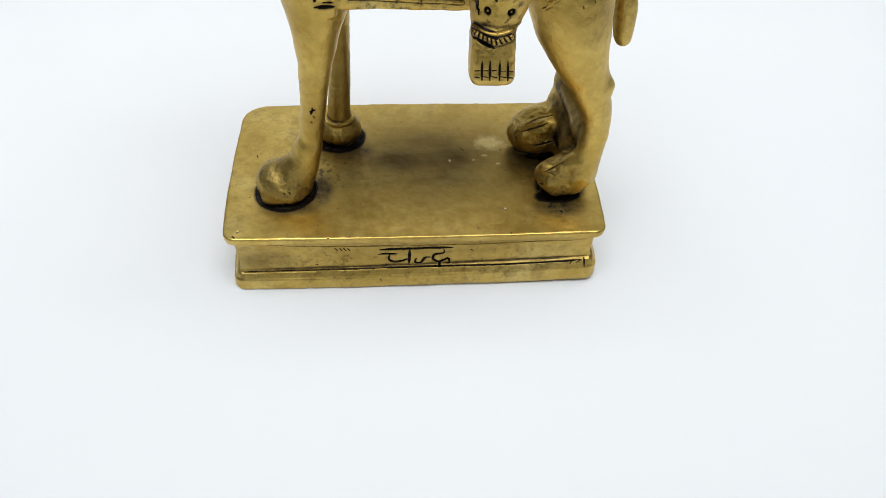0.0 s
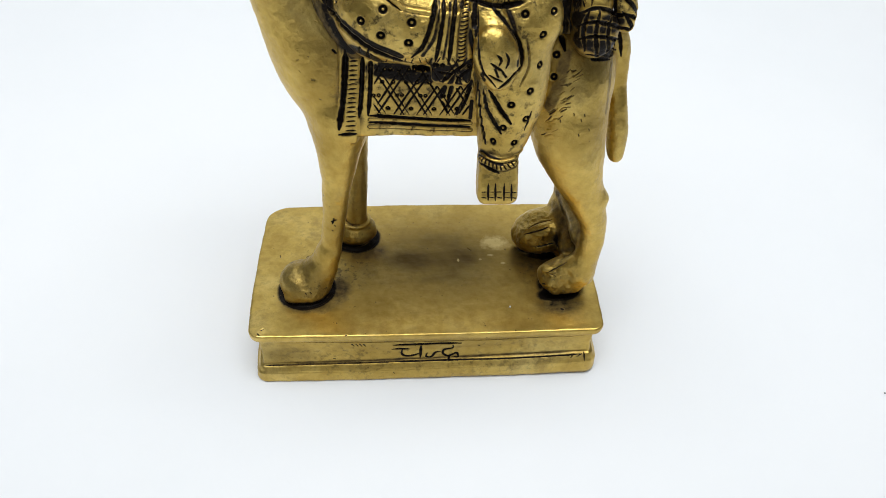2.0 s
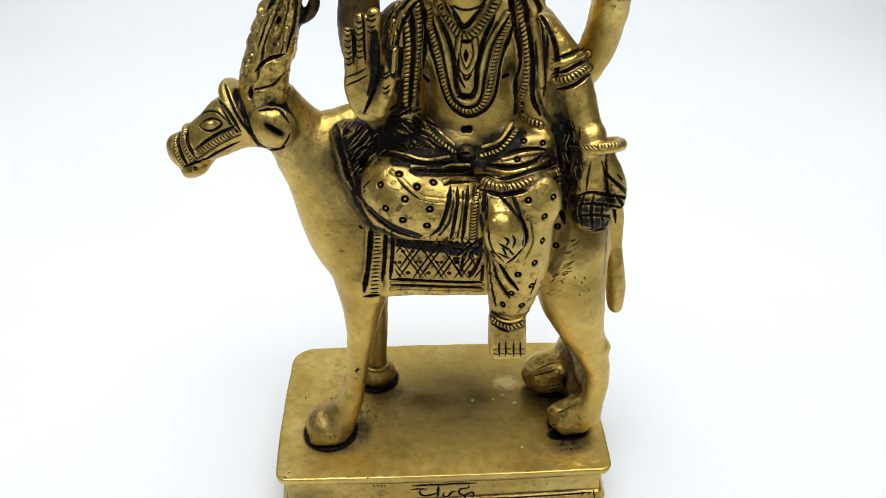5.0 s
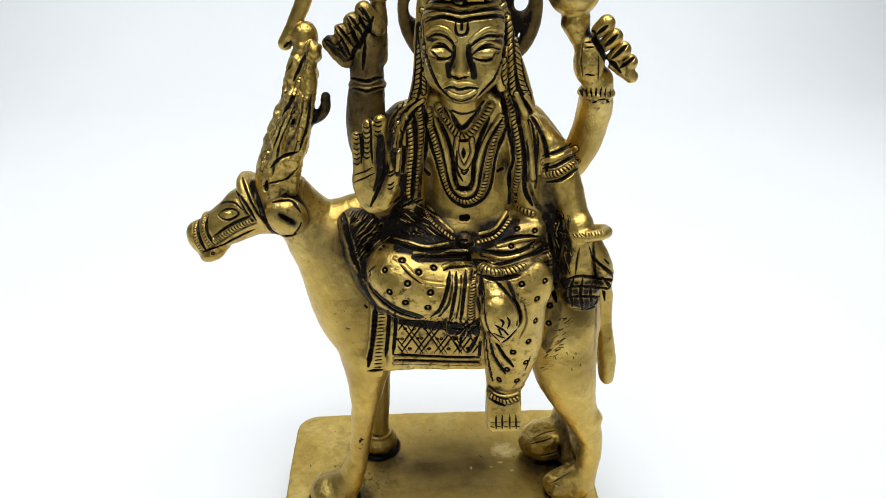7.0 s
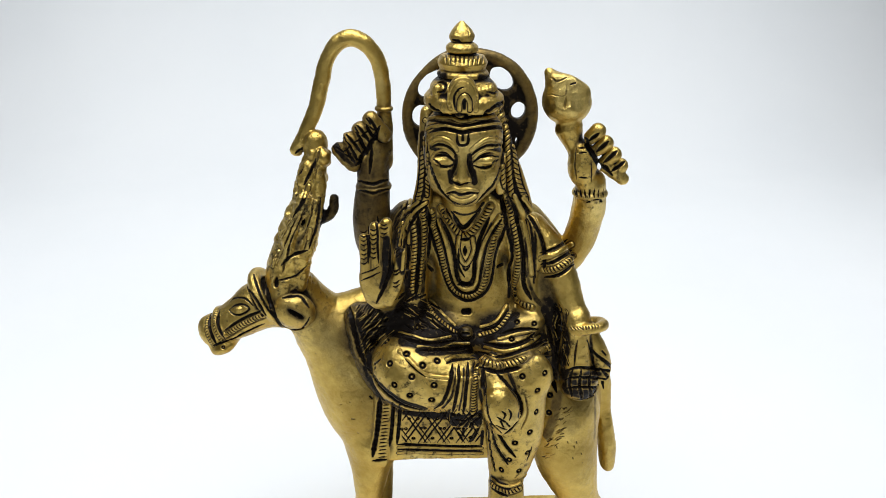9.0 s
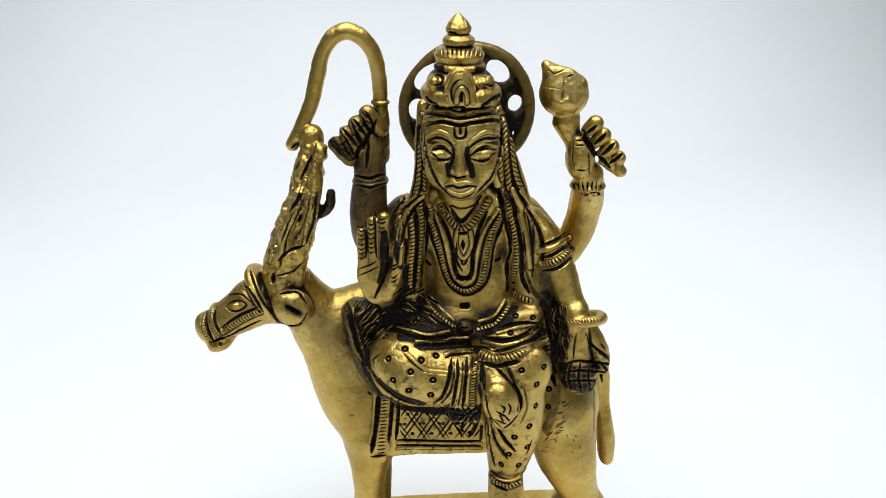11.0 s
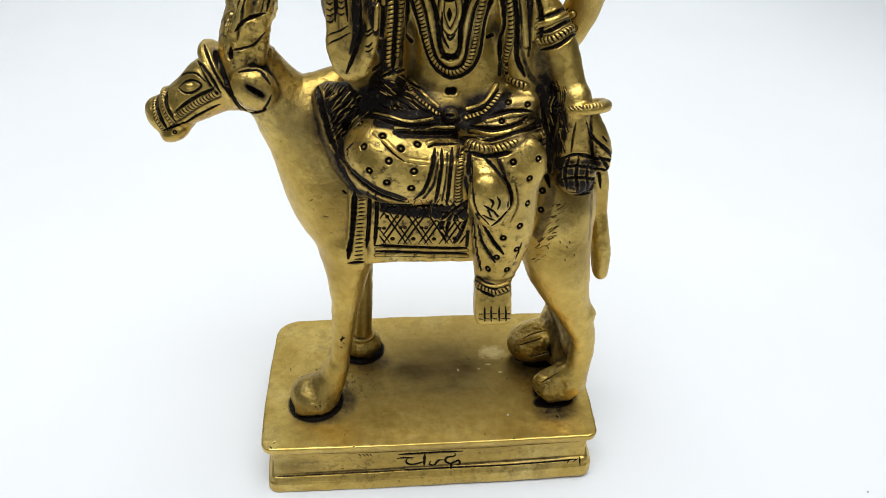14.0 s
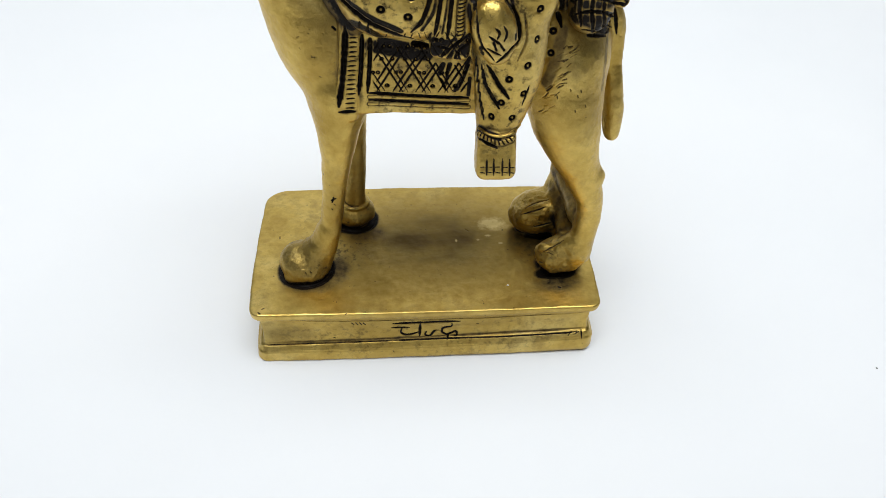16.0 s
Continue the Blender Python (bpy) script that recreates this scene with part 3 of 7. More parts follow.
def head_of_figure():
    lump((0.29, 1.75, 17.15), (0.98, 1.02, 1.3), 0.1)
    lump((0.3, 1.56, 17.62), (0.93, 0.82, 0.62), 0.15)
    lump((0.45, 2.75, 16.5), (1.25, 0.5, 1.1), 0.1, dark=1.0)
    lump((0.3, 1.06, 16.3), (0.5, 0.46, 0.42), 0.22)
    for x in (-0.12, 0.72):
        lump((x, 1.25, 16.6), (0.46, 0.42, 0.5), 0.2)
    # crown: band, dome, fluted tiers, knop
    lathe((0.31, 1.76), (-0.035, 0.08), [(18.19, 0.92), (18.24, 0.96), (18.32, 0.98), (18.46, 0.97), (18.53, 0.9), (18.57, 0.84), (18.72, 0.8), (18.86, 0.66), (18.89, 0.57),
          (18.95, 0.63), (19.02, 0.61), (19.06, 0.54), (19.12, 0.56), (19.24, 0.6), (19.37, 0.52), (19.4, 0.34), (19.45, 0.3), (19.5, 0.37), (19.58, 0.38), (19.65, 0.3),
          (19.69, 0.22), (19.75, 0.28), (19.84, 0.3), (19.98, 0.23), (20.1, 0.12), (20.18, 0.04)])
    lump((0.2, 0.92, 18.62), (0.36, 0.24, 0.5), 0.05)
    lump((-0.36, 1.3, 18.66), (0.15, 0.18, 0.18), 0.05)
    lump((0.9, 1.3, 18.66), (0.15, 0.18, 0.18), 0.05)
    # side locks and ear pendants
    limb([(-0.55, 2.3, 17.9, 0.2), (-0.6, 2.1, 17.0, 0.22), (-0.62, 2.0, 16.3, 0.22), (-0.75, 1.95, 15.5, 0.26)], 0.08)
    limb([(1.15, 2.3, 17.9, 0.2), (1.4, 2.05, 16.9, 0.27), (1.62, 2.0, 16.2, 0.32), (1.8, 1.95, 15.5, 0.36)], 0.08)
    limb([(1.22, 1.6, 17.0, 0.14), (1.22, 1.5, 16.5, 0.16), (1.25, 1.5, 16.1, 0.12)], 0.05)
    lump((1.35, 2.3, 15.64), (0.34, 0.3, 0.55), 0.08, dark=0.9)
    # halo: a flat wheel with a raised rim, pierced between the spokes
    hub = np.array([0.62, 3.45, 17.5])
    disc(hub, 1.7, 0.12, 0.05, dark=1.0)
    ring(hub, 1.65, 0.17, 0.05, (90, 0, 0), dark=0.7)
    for x, z, wide, high, lean in ((-0.98, 0.9, 0.45, 0.28, -40), (-1.3, 0.05, 0.24, 0.29, 0), (0.8, 1.03, 0.38, 0.27, 38), (1.29, 0.17, 0.19, 0.23, 10), (1.27, -0.63, 0.06, 0.1, 0), (0.2, 1.1, 0.1, 0.2, 0)):
        lump(hub + (x, 0, z), (wide, 0.7, high), 0.04, (0, lean, 0), carve=True, dark=1.0)
    lump((0.55, 3.15, 17.2), (1.05, 0.4, 1.25), 0.1, dark=1.0)


def arms_of_figure():
    # lower arms
    limb([(2.2, 2.4, 14.6, 0.55), (2.8, 2.0, 14.05, 0.46), (3.1, 1.75, 13.4, 0.4), (3.38, 1.35, 12.6, 0.36)], 0.15)
    lump((2.0, 2.4, 13.5), (0.7, 0.5, 0.8), 0.15, dark=0.35)
    lump((-0.8, 2.4, 13.4), (0.5, 0.5, 0.8), 0.15, dark=0.35)
    ring((3.68, 1.18, 12.3), 0.47, 0.15, 0.05, (-20, -6, 0))
    limb([(3.42, 1.2, 12.5, 0.38), (3.42, 1.1, 11.8, 0.42), (3.45, 1.05, 11.0, 0.45)], 0.1)
    lump((3.6, 1.05, 10.6), (0.52, 0.42, 0.58), 0.08, dark=0.3)
    limb([(3.75, 1.25, 12.15, 0.24), (4.0, 1.15, 11.7, 0.27), (4.2, 1.1, 11.2, 0.25), (4.26, 1.1, 10.8, 0.2)], 0.06)
    limb([(-0.85, 2.7, 14.5, 0.5), (-1.3, 2.4, 13.8, 0.5), (-1.45, 1.9, 13.1, 0.5), (-1.8, 1.1, 13.45, 0.4)], 0.2)
    lump((1.75, 2.5, 12.75), (0.7, 0.5, 0.8), 0.1, dark=0.5)
    lump((0.95, 2.5, 12.9), (0.95, 0.82, 1.1), 0.3)
    # raised palm
    lump((-1.83, 0.8, 14.0), (0.5, 0.26, 0.82), 0.12)
    for x, top, r in ((-2.17, 15.2, 0.15), (-1.9, 15.5, 0.16), (-1.62, 15.6, 0.16)):
        limb([(-1.85 + (x + 1.85) * 0.9, 0.72, 14.1, r), (x, 0.66, top, r * 0.95)], 0.04)
    limb([(-1.6, 0.7, 13.5, 0.2), (-1.35, 0.58, 14.2, 0.17), (-1.28, 0.55, 14.85, 0.14)], 0.05)
    # upper arms behind
    limb([(-1.0, 3.3, 14.6, 0.6), (-1.95, 3.3, 13.9, 0.5), (-2.08, 3.1, 14.7, 0.52), (-2.0, 3.0, 15.7, 0.46), (-1.98, 2.95, 16.3, 0.42)], 0.15, dark=0.6)
    ring((-1.98, 3.0, 15.75), 0.43, 0.07, 0.03, dark=0.6)
    limb([(2.2, 3.3, 14.5, 0.6), (3.3, 3.1, 13.5, 0.46), (3.64, 3.0, 13.8, 0.46), (3.84, 2.9, 14.5, 0.47), (3.87, 2.72, 15.2, 0.46), (3.78, 2.45, 15.95, 0.42)], 0.15)
    ring((3.8, 2.5, 15.65), 0.4, 0.1, 0.03)


def held_things():
    # crook
    limb([(-1.65, 3.0, 16.4, 0.2), (-1.65, 3.0, 17.3, 0.2), (-1.65, 3.0, 17.9, 0.18), (-1.66, 3.0, 18.46, 0.2), (-1.78, 3.0, 19.07, 0.2), (-2.05, 3.0, 19.47, 0.2), (-2.41, 3.0, 19.62, 0.2), (-2.75, 3.0, 19.5, 0.19),
          (-3.02, 3.0, 19.13, 0.18), (-3.19, 3.0, 18.6, 0.19), (-3.38, 3.0, 17.95, 0.19), (-3.64, 2.95, 17.38, 0.18), (-3.96, 2.9, 16.8, 0.17)], 0.04)
    ring((-1.65, 3.0, 17.85), 0.19, 0.05, 0.02, dark=0.5)
    # left fist
    lump((-1.95, 2.95, 16.7), (0.42, 0.4, 0.65), 0.1, dark=0.5)
    for n in range(4):
        c = np.array([-2.83 + 0.28 * n, 2.7, 16.86 + 0.26 * n])
        limb([(*c, 0.22), (*(c + (0.32, 0.05, -0.42)), 0.19)], 0.03, dark=0.45)
    # right fist
    lump((3.5, 2.35, 16.5), (0.4, 0.4, 0.65), 0.1)
    for n in range(4):
        c = np.array([3.74 + 0.23 * n, 2.05, 17.46 - 0.31 * n])
        limb([(*(c + (-0.16, 0.1, -0.2)), 0.17), (*c, 0.2)], 0.03)
    limb([(4.1, 2.1, 16.5, 0.2), (4.5, 2.0, 16.2, 0.18)], 0.05)
    # bud
    limb([(3.3, 2.5, 16.9, 0.24), (3.12, 2.55, 17.4, 0.36)], 0.1)
    lump((3.0, 2.55, 18.08), (0.63, 0.52, 0.56), 0.1)
    limb([(2.95, 2.55, 18.2, 0.5), (2.62, 2.55, 18.68, 0.22), (2.5, 2.55, 18.84, 0.13)], 0.15, 4)
    limb([(2.62, 2.4, 18.7, 0.18), (3.0, 2.4, 18.6, 0.2), (3.3, 2.4, 18.35, 0.25)], 0.1)
    lump((2.75, 2.0, 18.3), (0.3, 0.12, 0.34), 0.05, (0, 30, 0), carve=True)
    lump((3.25, 2.02, 18.25), (0.28, 0.1, 0.3), 0.05, (0, -30, 0), carve=True)


carve_base()
stag_body()
smooth_over((-4.2, 0.4, 5.6), (-1.0, 4.4, 12.4), 0.16, 0.6)
smooth_over((2.4, 0.2, 5.2), (5.6, 4.4, 10.6), 0.16, 0.6)
stag_head()
saddle_cloth()
seated_figure()
head_of_figure()
arms_of_figure()
held_things()


# where black lacquer was brushed on thickly: place, reach, strength
THICK = (
    ((-0.2, 1.45, 8.9), (1.9, 0.5, 1.4), 0.3),
    ((-0.9, 1.6, 12.4), (1.4, 1.2, 0.7), 1.0),
    ((2.75, 1.9, 12.3), (0.6, 0.9, 2.3), 0.75),
    ((-2.2, 1.9, 11.8), (1.0, 0.9, 1.3), 1.0),
    ((0.2, 1.5, 11.95), (1.7, 1.0, 0.5), 1.0),
    ((1.6, 1.5, 12.25), (1.3, 0.9, 0.5), 0.9),
    ((-1.0, 2.3, 13.4), (0.6, 0.8, 1.4), 0.5),
    ((-0.6, 1.9, 12.1), (1.3, 1.1, 0.65), 1.0),
)
# the same lower down, with painted shade round the hooves
THICK_LOW_AND_SHADE = (
    ((2.0, 2.3, 13.6), (0.5, 0.8, 1.2), 0.5),
    ((3.5, 0.9, 10.8), (0.7, 0.6, 0.6), 0.7),
    # next five: shade on the plinth about the hooves, put into the colour
    ((-1.8, 3.3, 2.05), (1.0, 0.7, 0.25), 0.45),
    ((3.7, 2.7, 2.05), (1.2, 0.9, 0.25), 0.45),
    ((-3.4, 1.05, 2.05), (1.1, 0.5, 0.2), 0.5),
    ((-2.6, 1.7, 2.05), (0.5, 0.9, 0.25), 0.5),
    ((4.0, 0.9, 2.05), (0.9, 0.6, 0.2), 0.55),
    ((0.5, 0.7, 9.7), (0.9, 0.8, 0.35), 0.9),
)


def lay_lacquer_and_shade():
    """Black lacquer brushed over the deep places, and painted shade, before the raised work is rubbed bright."""
    for place, reach, amount in THICK + THICK_LOW_AND_SHADE:
        wash(np.array(place), reach, amount)
    brush([(-1.33, 13.57), (-0.94, 13.29), (-0.42, 12.96), (0.18, 12.67)], 0.5)
    brush([(-1.99, 13.22), (-1.47, 13.07)], 0.36)
    brush([(-1.21, 12.67), (-0.43, 12.59), (0.52, 12.60)], 0.26)
    brush([(-0.76, 12.32), (-0.17, 12.31), (0.52, 12.38)], 0.17)
    brush([(-0.73, 13.80), (-0.41, 13.21), (0.12, 12.82)], 0.22)
    brush([(0.78, 12.61), (1.49, 12.93), (1.78, 13.40)], 0.18)
    brush([(0.91, 12.45), (2.07, 12.44), (2.72, 12.67)], 0.14)
    brush([(2.60, 13.55), (2.89, 12.58), (2.98, 11.48)], 0.15)
    brush([(2.94, 13.61), (3.05, 12.68), (3.03, 11.93)], 0.25)
    brush([(0.93, 13.05), (1.18, 13.09)], 0.15)
    brush([(-1.15, 14.73), (-0.98, 14.33), (-1.31, 13.80)], 0.3, 0.8)
    brush([(-0.63, 15.07), (-0.73, 14.07)], 0.1, 0.6)
    brush([(1.95, 14.85), (2.24, 14.04), (2.59, 13.62)], 0.1, 0.6)
    brush([(-2.54, 13.26), (-2.37, 12.50), (-2.15, 11.79)], 0.2)
    brush([(-1.97, 10.92), (-0.99, 10.43), (0.08, 10.26)], 0.16)
    brush([(3.10, 11.46), (3.49, 11.29), (3.98, 11.45)], 0.3, 0.8)
    brush([(3.22, 11.00), (3.75, 10.82), (4.32, 10.98)], 0.28, 0.8)
    brush([(0.08, 11.79), (0.01, 11.04), (-0.25, 10.58)], 0.06, 0.7)
    brush([(0.32, 11.79), (0.26, 11.03), (0.18, 10.50)], 0.04, 0.7)
    brush([(1.39, 11.28), (1.67, 10.78), (1.69, 10.32)], 0.06, 0.9)
    # shadow of the folded knee, painted on the saddle cloth
    brush([(-1.43, 10.37), (-0.41, 10.15), (0.76, 10.15)], 0.2)
    brush([(1.13, 8.07), (1.54, 7.83)], 0.16, 0.8)
    # the chin's shadow on the neck, put in as dark colour
    brush([(-0.12, 16.71), (0.10, 16.47), (0.36, 16.38), (0.66, 16.49), (0.87, 16.75)], 0.045, 0.75)
    brush([(-0.52, 18.56), (-0.16, 18.59), (0.25, 18.41), (0.74, 18.56), (1.20, 18.48)], 0.075, 0.75)
    # next two: shading beside the nose, painted dark
    brush([(-0.07, 17.31), (-0.04, 17.07)], 0.1, 0.8)
    brush([(0.46, 17.30), (0.51, 17.05)], 0.11, 0.85)
    brush([(1.55, 18.44), (1.69, 17.63), (1.85, 16.92)], 0.165, 0.75)
    brush([(-0.69, 18.61), (-0.70, 17.67), (-0.75, 16.97)], 0.14, 0.9)
    brush([(-0.38, 19.99), (-0.20, 19.81)], 0.16, 0.7)
    brush([(0.65, 19.74), (0.95, 19.82)], 0.135, 0.75)
    brush([(-0.52, 18.03), (-0.29, 17.87), (0.01, 17.60)], 0.07, 0.8)
    brush([(0.47, 17.60), (0.75, 17.78), (1.17, 18.00)], 0.07, 0.8)
    brush([(-1.62, 12.95), (-0.87, 12.69), (0.51, 12.57)], 0.14)
    brush([(-0.88, 12.35), (0.03, 12.27), (0.60, 12.28)], 0.1)
    brush([(-1.35, 16.30), (-1.37, 15.32), (-1.21, 14.69)], 0.16, 0.8)
    brush([(-1.01, 16.71), (-1.02, 15.96), (-1.10, 15.14)], 0.09, 0.9)
    brush([(-0.65, 16.66), (-0.62, 15.97), (-0.71, 15.31)], 0.08, 0.9)
    brush([(-0.38, 16.38), (-0.20, 15.72), (-0.08, 15.14), (0.04, 14.63)], 0.038, 0.75)
    brush([(0.06, 15.48), (0.21, 14.95), (0.28, 14.45)], 0.053, 0.75)
    brush([(0.64, 14.52), (0.69, 15.11), (0.87, 15.68), (1.09, 16.17)], 0.045, 0.75)
    brush([(0.92, 14.61), (1.05, 15.27), (1.19, 15.94), (1.34, 16.40)], 0.030, 0.75)
    brush([(1.59, 16.39), (1.62, 15.57), (1.66, 14.78), (1.65, 14.00)], 0.075, 0.75)
    brush([(2.01, 16.26), (2.01, 15.40), (2.02, 14.56)], 0.06, 0.9)
    brush([(2.29, 16.11), (2.28, 15.24), (2.27, 14.39)], 0.05, 0.9)
    brush([(-0.09, 16.56), (0.14, 16.18), (0.35, 15.93)], 0.05, 0.8)
    brush([(0.79, 16.55), (0.61, 16.20)], 0.045, 0.75)
    brush([(0.30, 14.45), (0.46, 14.39), (0.61, 14.44)], 0.1, 1.0)
    brush([(-1.17, 16.90), (-1.34, 16.34), (-1.43, 15.72)], 0.26, 0.65)
    brush([(-0.85, 16.71), (-1.03, 16.21)], 0.12, 0.7)
    brush([(-2.75, 13.73), (-2.60, 13.02), (-2.38, 12.29), (-2.08, 11.54)], 0.13, 0.95)
    brush([(-2.28, 11.94), (-1.95, 11.38), (-1.37, 10.87), (-0.72, 10.58)], 0.1, 0.9)


def finish_face():
    """Features of the calm face, the mark on the brow, the lines under the crown."""
    groove([(-0.62, 19.18), (-0.29, 18.83), (0.19, 18.68), (0.75, 18.78), (1.60, 19.59)], 0.055)
    rib([(-0.63, 19.01), (-0.28, 18.78), (-0.02, 18.70), (0.21, 18.59), (0.50, 18.66), (0.90, 18.79), (1.61, 19.43)], 0.05, dark=0.7, lift=0.7)
    groove([(-0.63, 18.88), (-0.29, 18.64), (0.20, 18.46), (0.77, 18.60), (1.43, 18.87)], 0.035)
    rib([(-0.63, 18.59), (-0.29, 18.52), (0.20, 18.37), (0.77, 18.49), (1.41, 18.78)], 0.045, dark=0.7, lift=0.6)
    groove([(-0.57, 18.42), (-0.23, 18.42), (-0.03, 18.35), (0.20, 18.27), (0.46, 18.33), (0.79, 18.41), (1.36, 18.63)], 0.05)
    groove([(0.08, 18.25), (0.08, 18.06), (0.13, 17.96), (0.22, 17.94), (0.31, 17.97), (0.34, 18.06), (0.34, 18.25)], 0.035)
    groove([(0.21, 18.22), (0.21, 18.07)], 0.035)
    rib([(-0.54, 18.15), (-0.40, 18.20), (-0.22, 18.16), (-0.06, 18.04), (0.06, 17.85)], 0.05, dark=0.35, lift=0.6)
    rib([(0.43, 17.83), (0.60, 18.00), (0.79, 18.13), (1.03, 18.18), (1.22, 18.21)], 0.05, dark=0.35, lift=0.6)
    groove([(-0.55, 18.02), (-0.37, 18.05), (-0.19, 17.98), (-0.03, 17.85), (0.07, 17.68)], 0.035)
    groove([(0.39, 17.67), (0.58, 17.85), (0.80, 17.98), (1.01, 18.04), (1.31, 18.19)], 0.035)
    boss(-0.28, 17.64, (0.25, 0.14, 0.11), 0.02, 0.03)
    boss(0.78, 17.62, (0.25, 0.14, 0.11), 0.02, 0.03)
    rib([(-0.52, 17.76), (-0.37, 17.89), (-0.16, 17.84), (0.02, 17.64)], 0.035, dark=0.4, lift=0.7)
    rib([(0.45, 17.59), (0.64, 17.77), (0.86, 17.86), (1.16, 17.88)], 0.035, dark=0.4, lift=0.7)
    groove([(-0.52, 17.69), (-0.35, 17.78), (-0.15, 17.73), (0.02, 17.56)], 0.03)
    groove([(0.46, 17.51), (0.64, 17.67), (0.88, 17.73), (1.16, 17.81)], 0.03)
    groove([(-0.50, 17.71), (-0.34, 17.52), (-0.13, 17.45), (0.04, 17.52)], 0.032)
    groove([(0.48, 17.46), (0.65, 17.42), (0.87, 17.47), (1.16, 17.75)], 0.032)
    rib([(-0.45, 17.57), (-0.29, 17.42), (-0.11, 17.40)], 0.025, dark=0.0, lift=0.5)
    rib([(0.62, 17.37), (0.84, 17.39), (1.09, 17.60)], 0.025, dark=0.0, lift=0.5)
    limb([(0.21, 0.80, 17.45, 0.1), (0.21, 0.74, 17.05, 0.11), (0.2, 0.72, 16.72, 0.15)], 0.05)
    boss(0.03, 17.14, (0.08, 0.08, 0.07), 0, 0.04)
    boss(0.37, 17.09, (0.08, 0.08, 0.07), 0, 0.04)
    # shading down both sides of the nose, painted dark
    brush([(0.05, 17.71), (0.01, 17.49), (-0.04, 17.22)], 0.05, 0.9)
    brush([(0.38, 17.70), (0.41, 17.47), (0.49, 17.15)], 0.075, 1.0)
    groove([(0.07, 17.72), (0.04, 17.45), (-0.05, 17.19)], 0.03)
    groove([(0.34, 17.71), (0.38, 17.43), (0.49, 17.12)], 0.035)
    groove([(-0.03, 17.05), (0.08, 17.00), (0.18, 16.97), (0.32, 17.00), (0.42, 17.02)], 0.03)
    rib([(-0.12, 16.84), (0.03, 16.89), (0.13, 16.83), (0.24, 16.86), (0.40, 16.84), (0.58, 16.80)], 0.045, dark=0.3, lift=0.7)
    groove([(-0.16, 16.78), (0.01, 16.78), (0.17, 16.70), (0.37, 16.73), (0.61, 16.76)], 0.035)
    rib([(-0.05, 16.67), (0.08, 16.58), (0.24, 16.54), (0.40, 16.58), (0.53, 16.66)], 0.055, dark=0.4, lift=0.8)
    groove([(-0.06, 16.62), (0.09, 16.51), (0.24, 16.46), (0.41, 16.50), (0.56, 16.60)], 0.032)
    groove([(-0.59, 18.37), (-0.59, 17.96), (-0.51, 17.44), (-0.34, 16.97), (-0.12, 16.66), (0.07, 16.50)], 0.05)
    groove([(1.36, 18.56), (1.29, 17.92), (1.15, 17.41), (0.97, 16.98), (0.88, 16.89), (0.53, 16.47)], 0.05)


def finish_crown():
    """Ornament, flutes and volutes of the crown."""
    rib([(-0.09, 18.84), (-0.14, 19.14), (-0.02, 19.43), (0.18, 19.54), (0.41, 19.44), (0.54, 19.17), (0.51, 18.80)], 0.045, dark=0.3)
    groove([(0.02, 18.79), (-0.01, 19.09), (0.10, 19.25), (0.20, 19.29)], 0.03)
    rib([(0.11, 18.78), (0.13, 18.99), (0.24, 19.09), (0.35, 18.97), (0.37, 18.78)], 0.05, dark=0.7)
    groove([(0.23, 18.81), (0.23, 18.96)], 0.04)
    groove([(-0.12, 20.49), (-0.15, 20.09)], 0.022, dark=0.6)
    groove([(-0.02, 20.43), (-0.06, 20.04)], 0.022, dark=0.6)
    groove([(0.08, 20.39), (0.05, 20.03)], 0.022, dark=0.6)
    groove([(0.18, 20.37), (0.15, 20.01)], 0.022, dark=0.6)
    groove([(0.28, 20.36), (0.25, 20.01)], 0.022, dark=0.6)
    groove([(0.39, 20.38), (0.35, 20.00)], 0.022, dark=0.6)
    groove([(0.50, 20.40), (0.46, 20.02)], 0.022, dark=0.6)
    groove([(0.63, 20.48), (0.57, 20.04)], 0.022, dark=0.6)
    groove([(0.74, 20.47), (0.69, 20.07)], 0.022, dark=0.6)
    groove([(-0.41, 19.56), (-0.30, 19.71), (-0.17, 19.58), (-0.21, 19.38), (-0.37, 19.34)], 0.035)
    groove([(0.78, 19.58), (0.93, 19.62), (1.04, 19.51), (0.98, 19.32), (0.79, 19.35)], 0.035)
    groove([(0.01, 20.80), (0.24, 20.68)], 0.035)
    groove([(0.35, 21.18), (0.39, 20.94), (0.36, 20.77)], 0.014, 0.5)
    groove([(-0.32, 19.04), (-0.31, 18.90)], 0.014, dark=0.25)
    groove([(0.80, 18.99), (0.82, 18.87)], 0.014, dark=0.25)
    groove([(0.98, 19.04), (1.00, 18.92)], 0.014, dark=0.25)


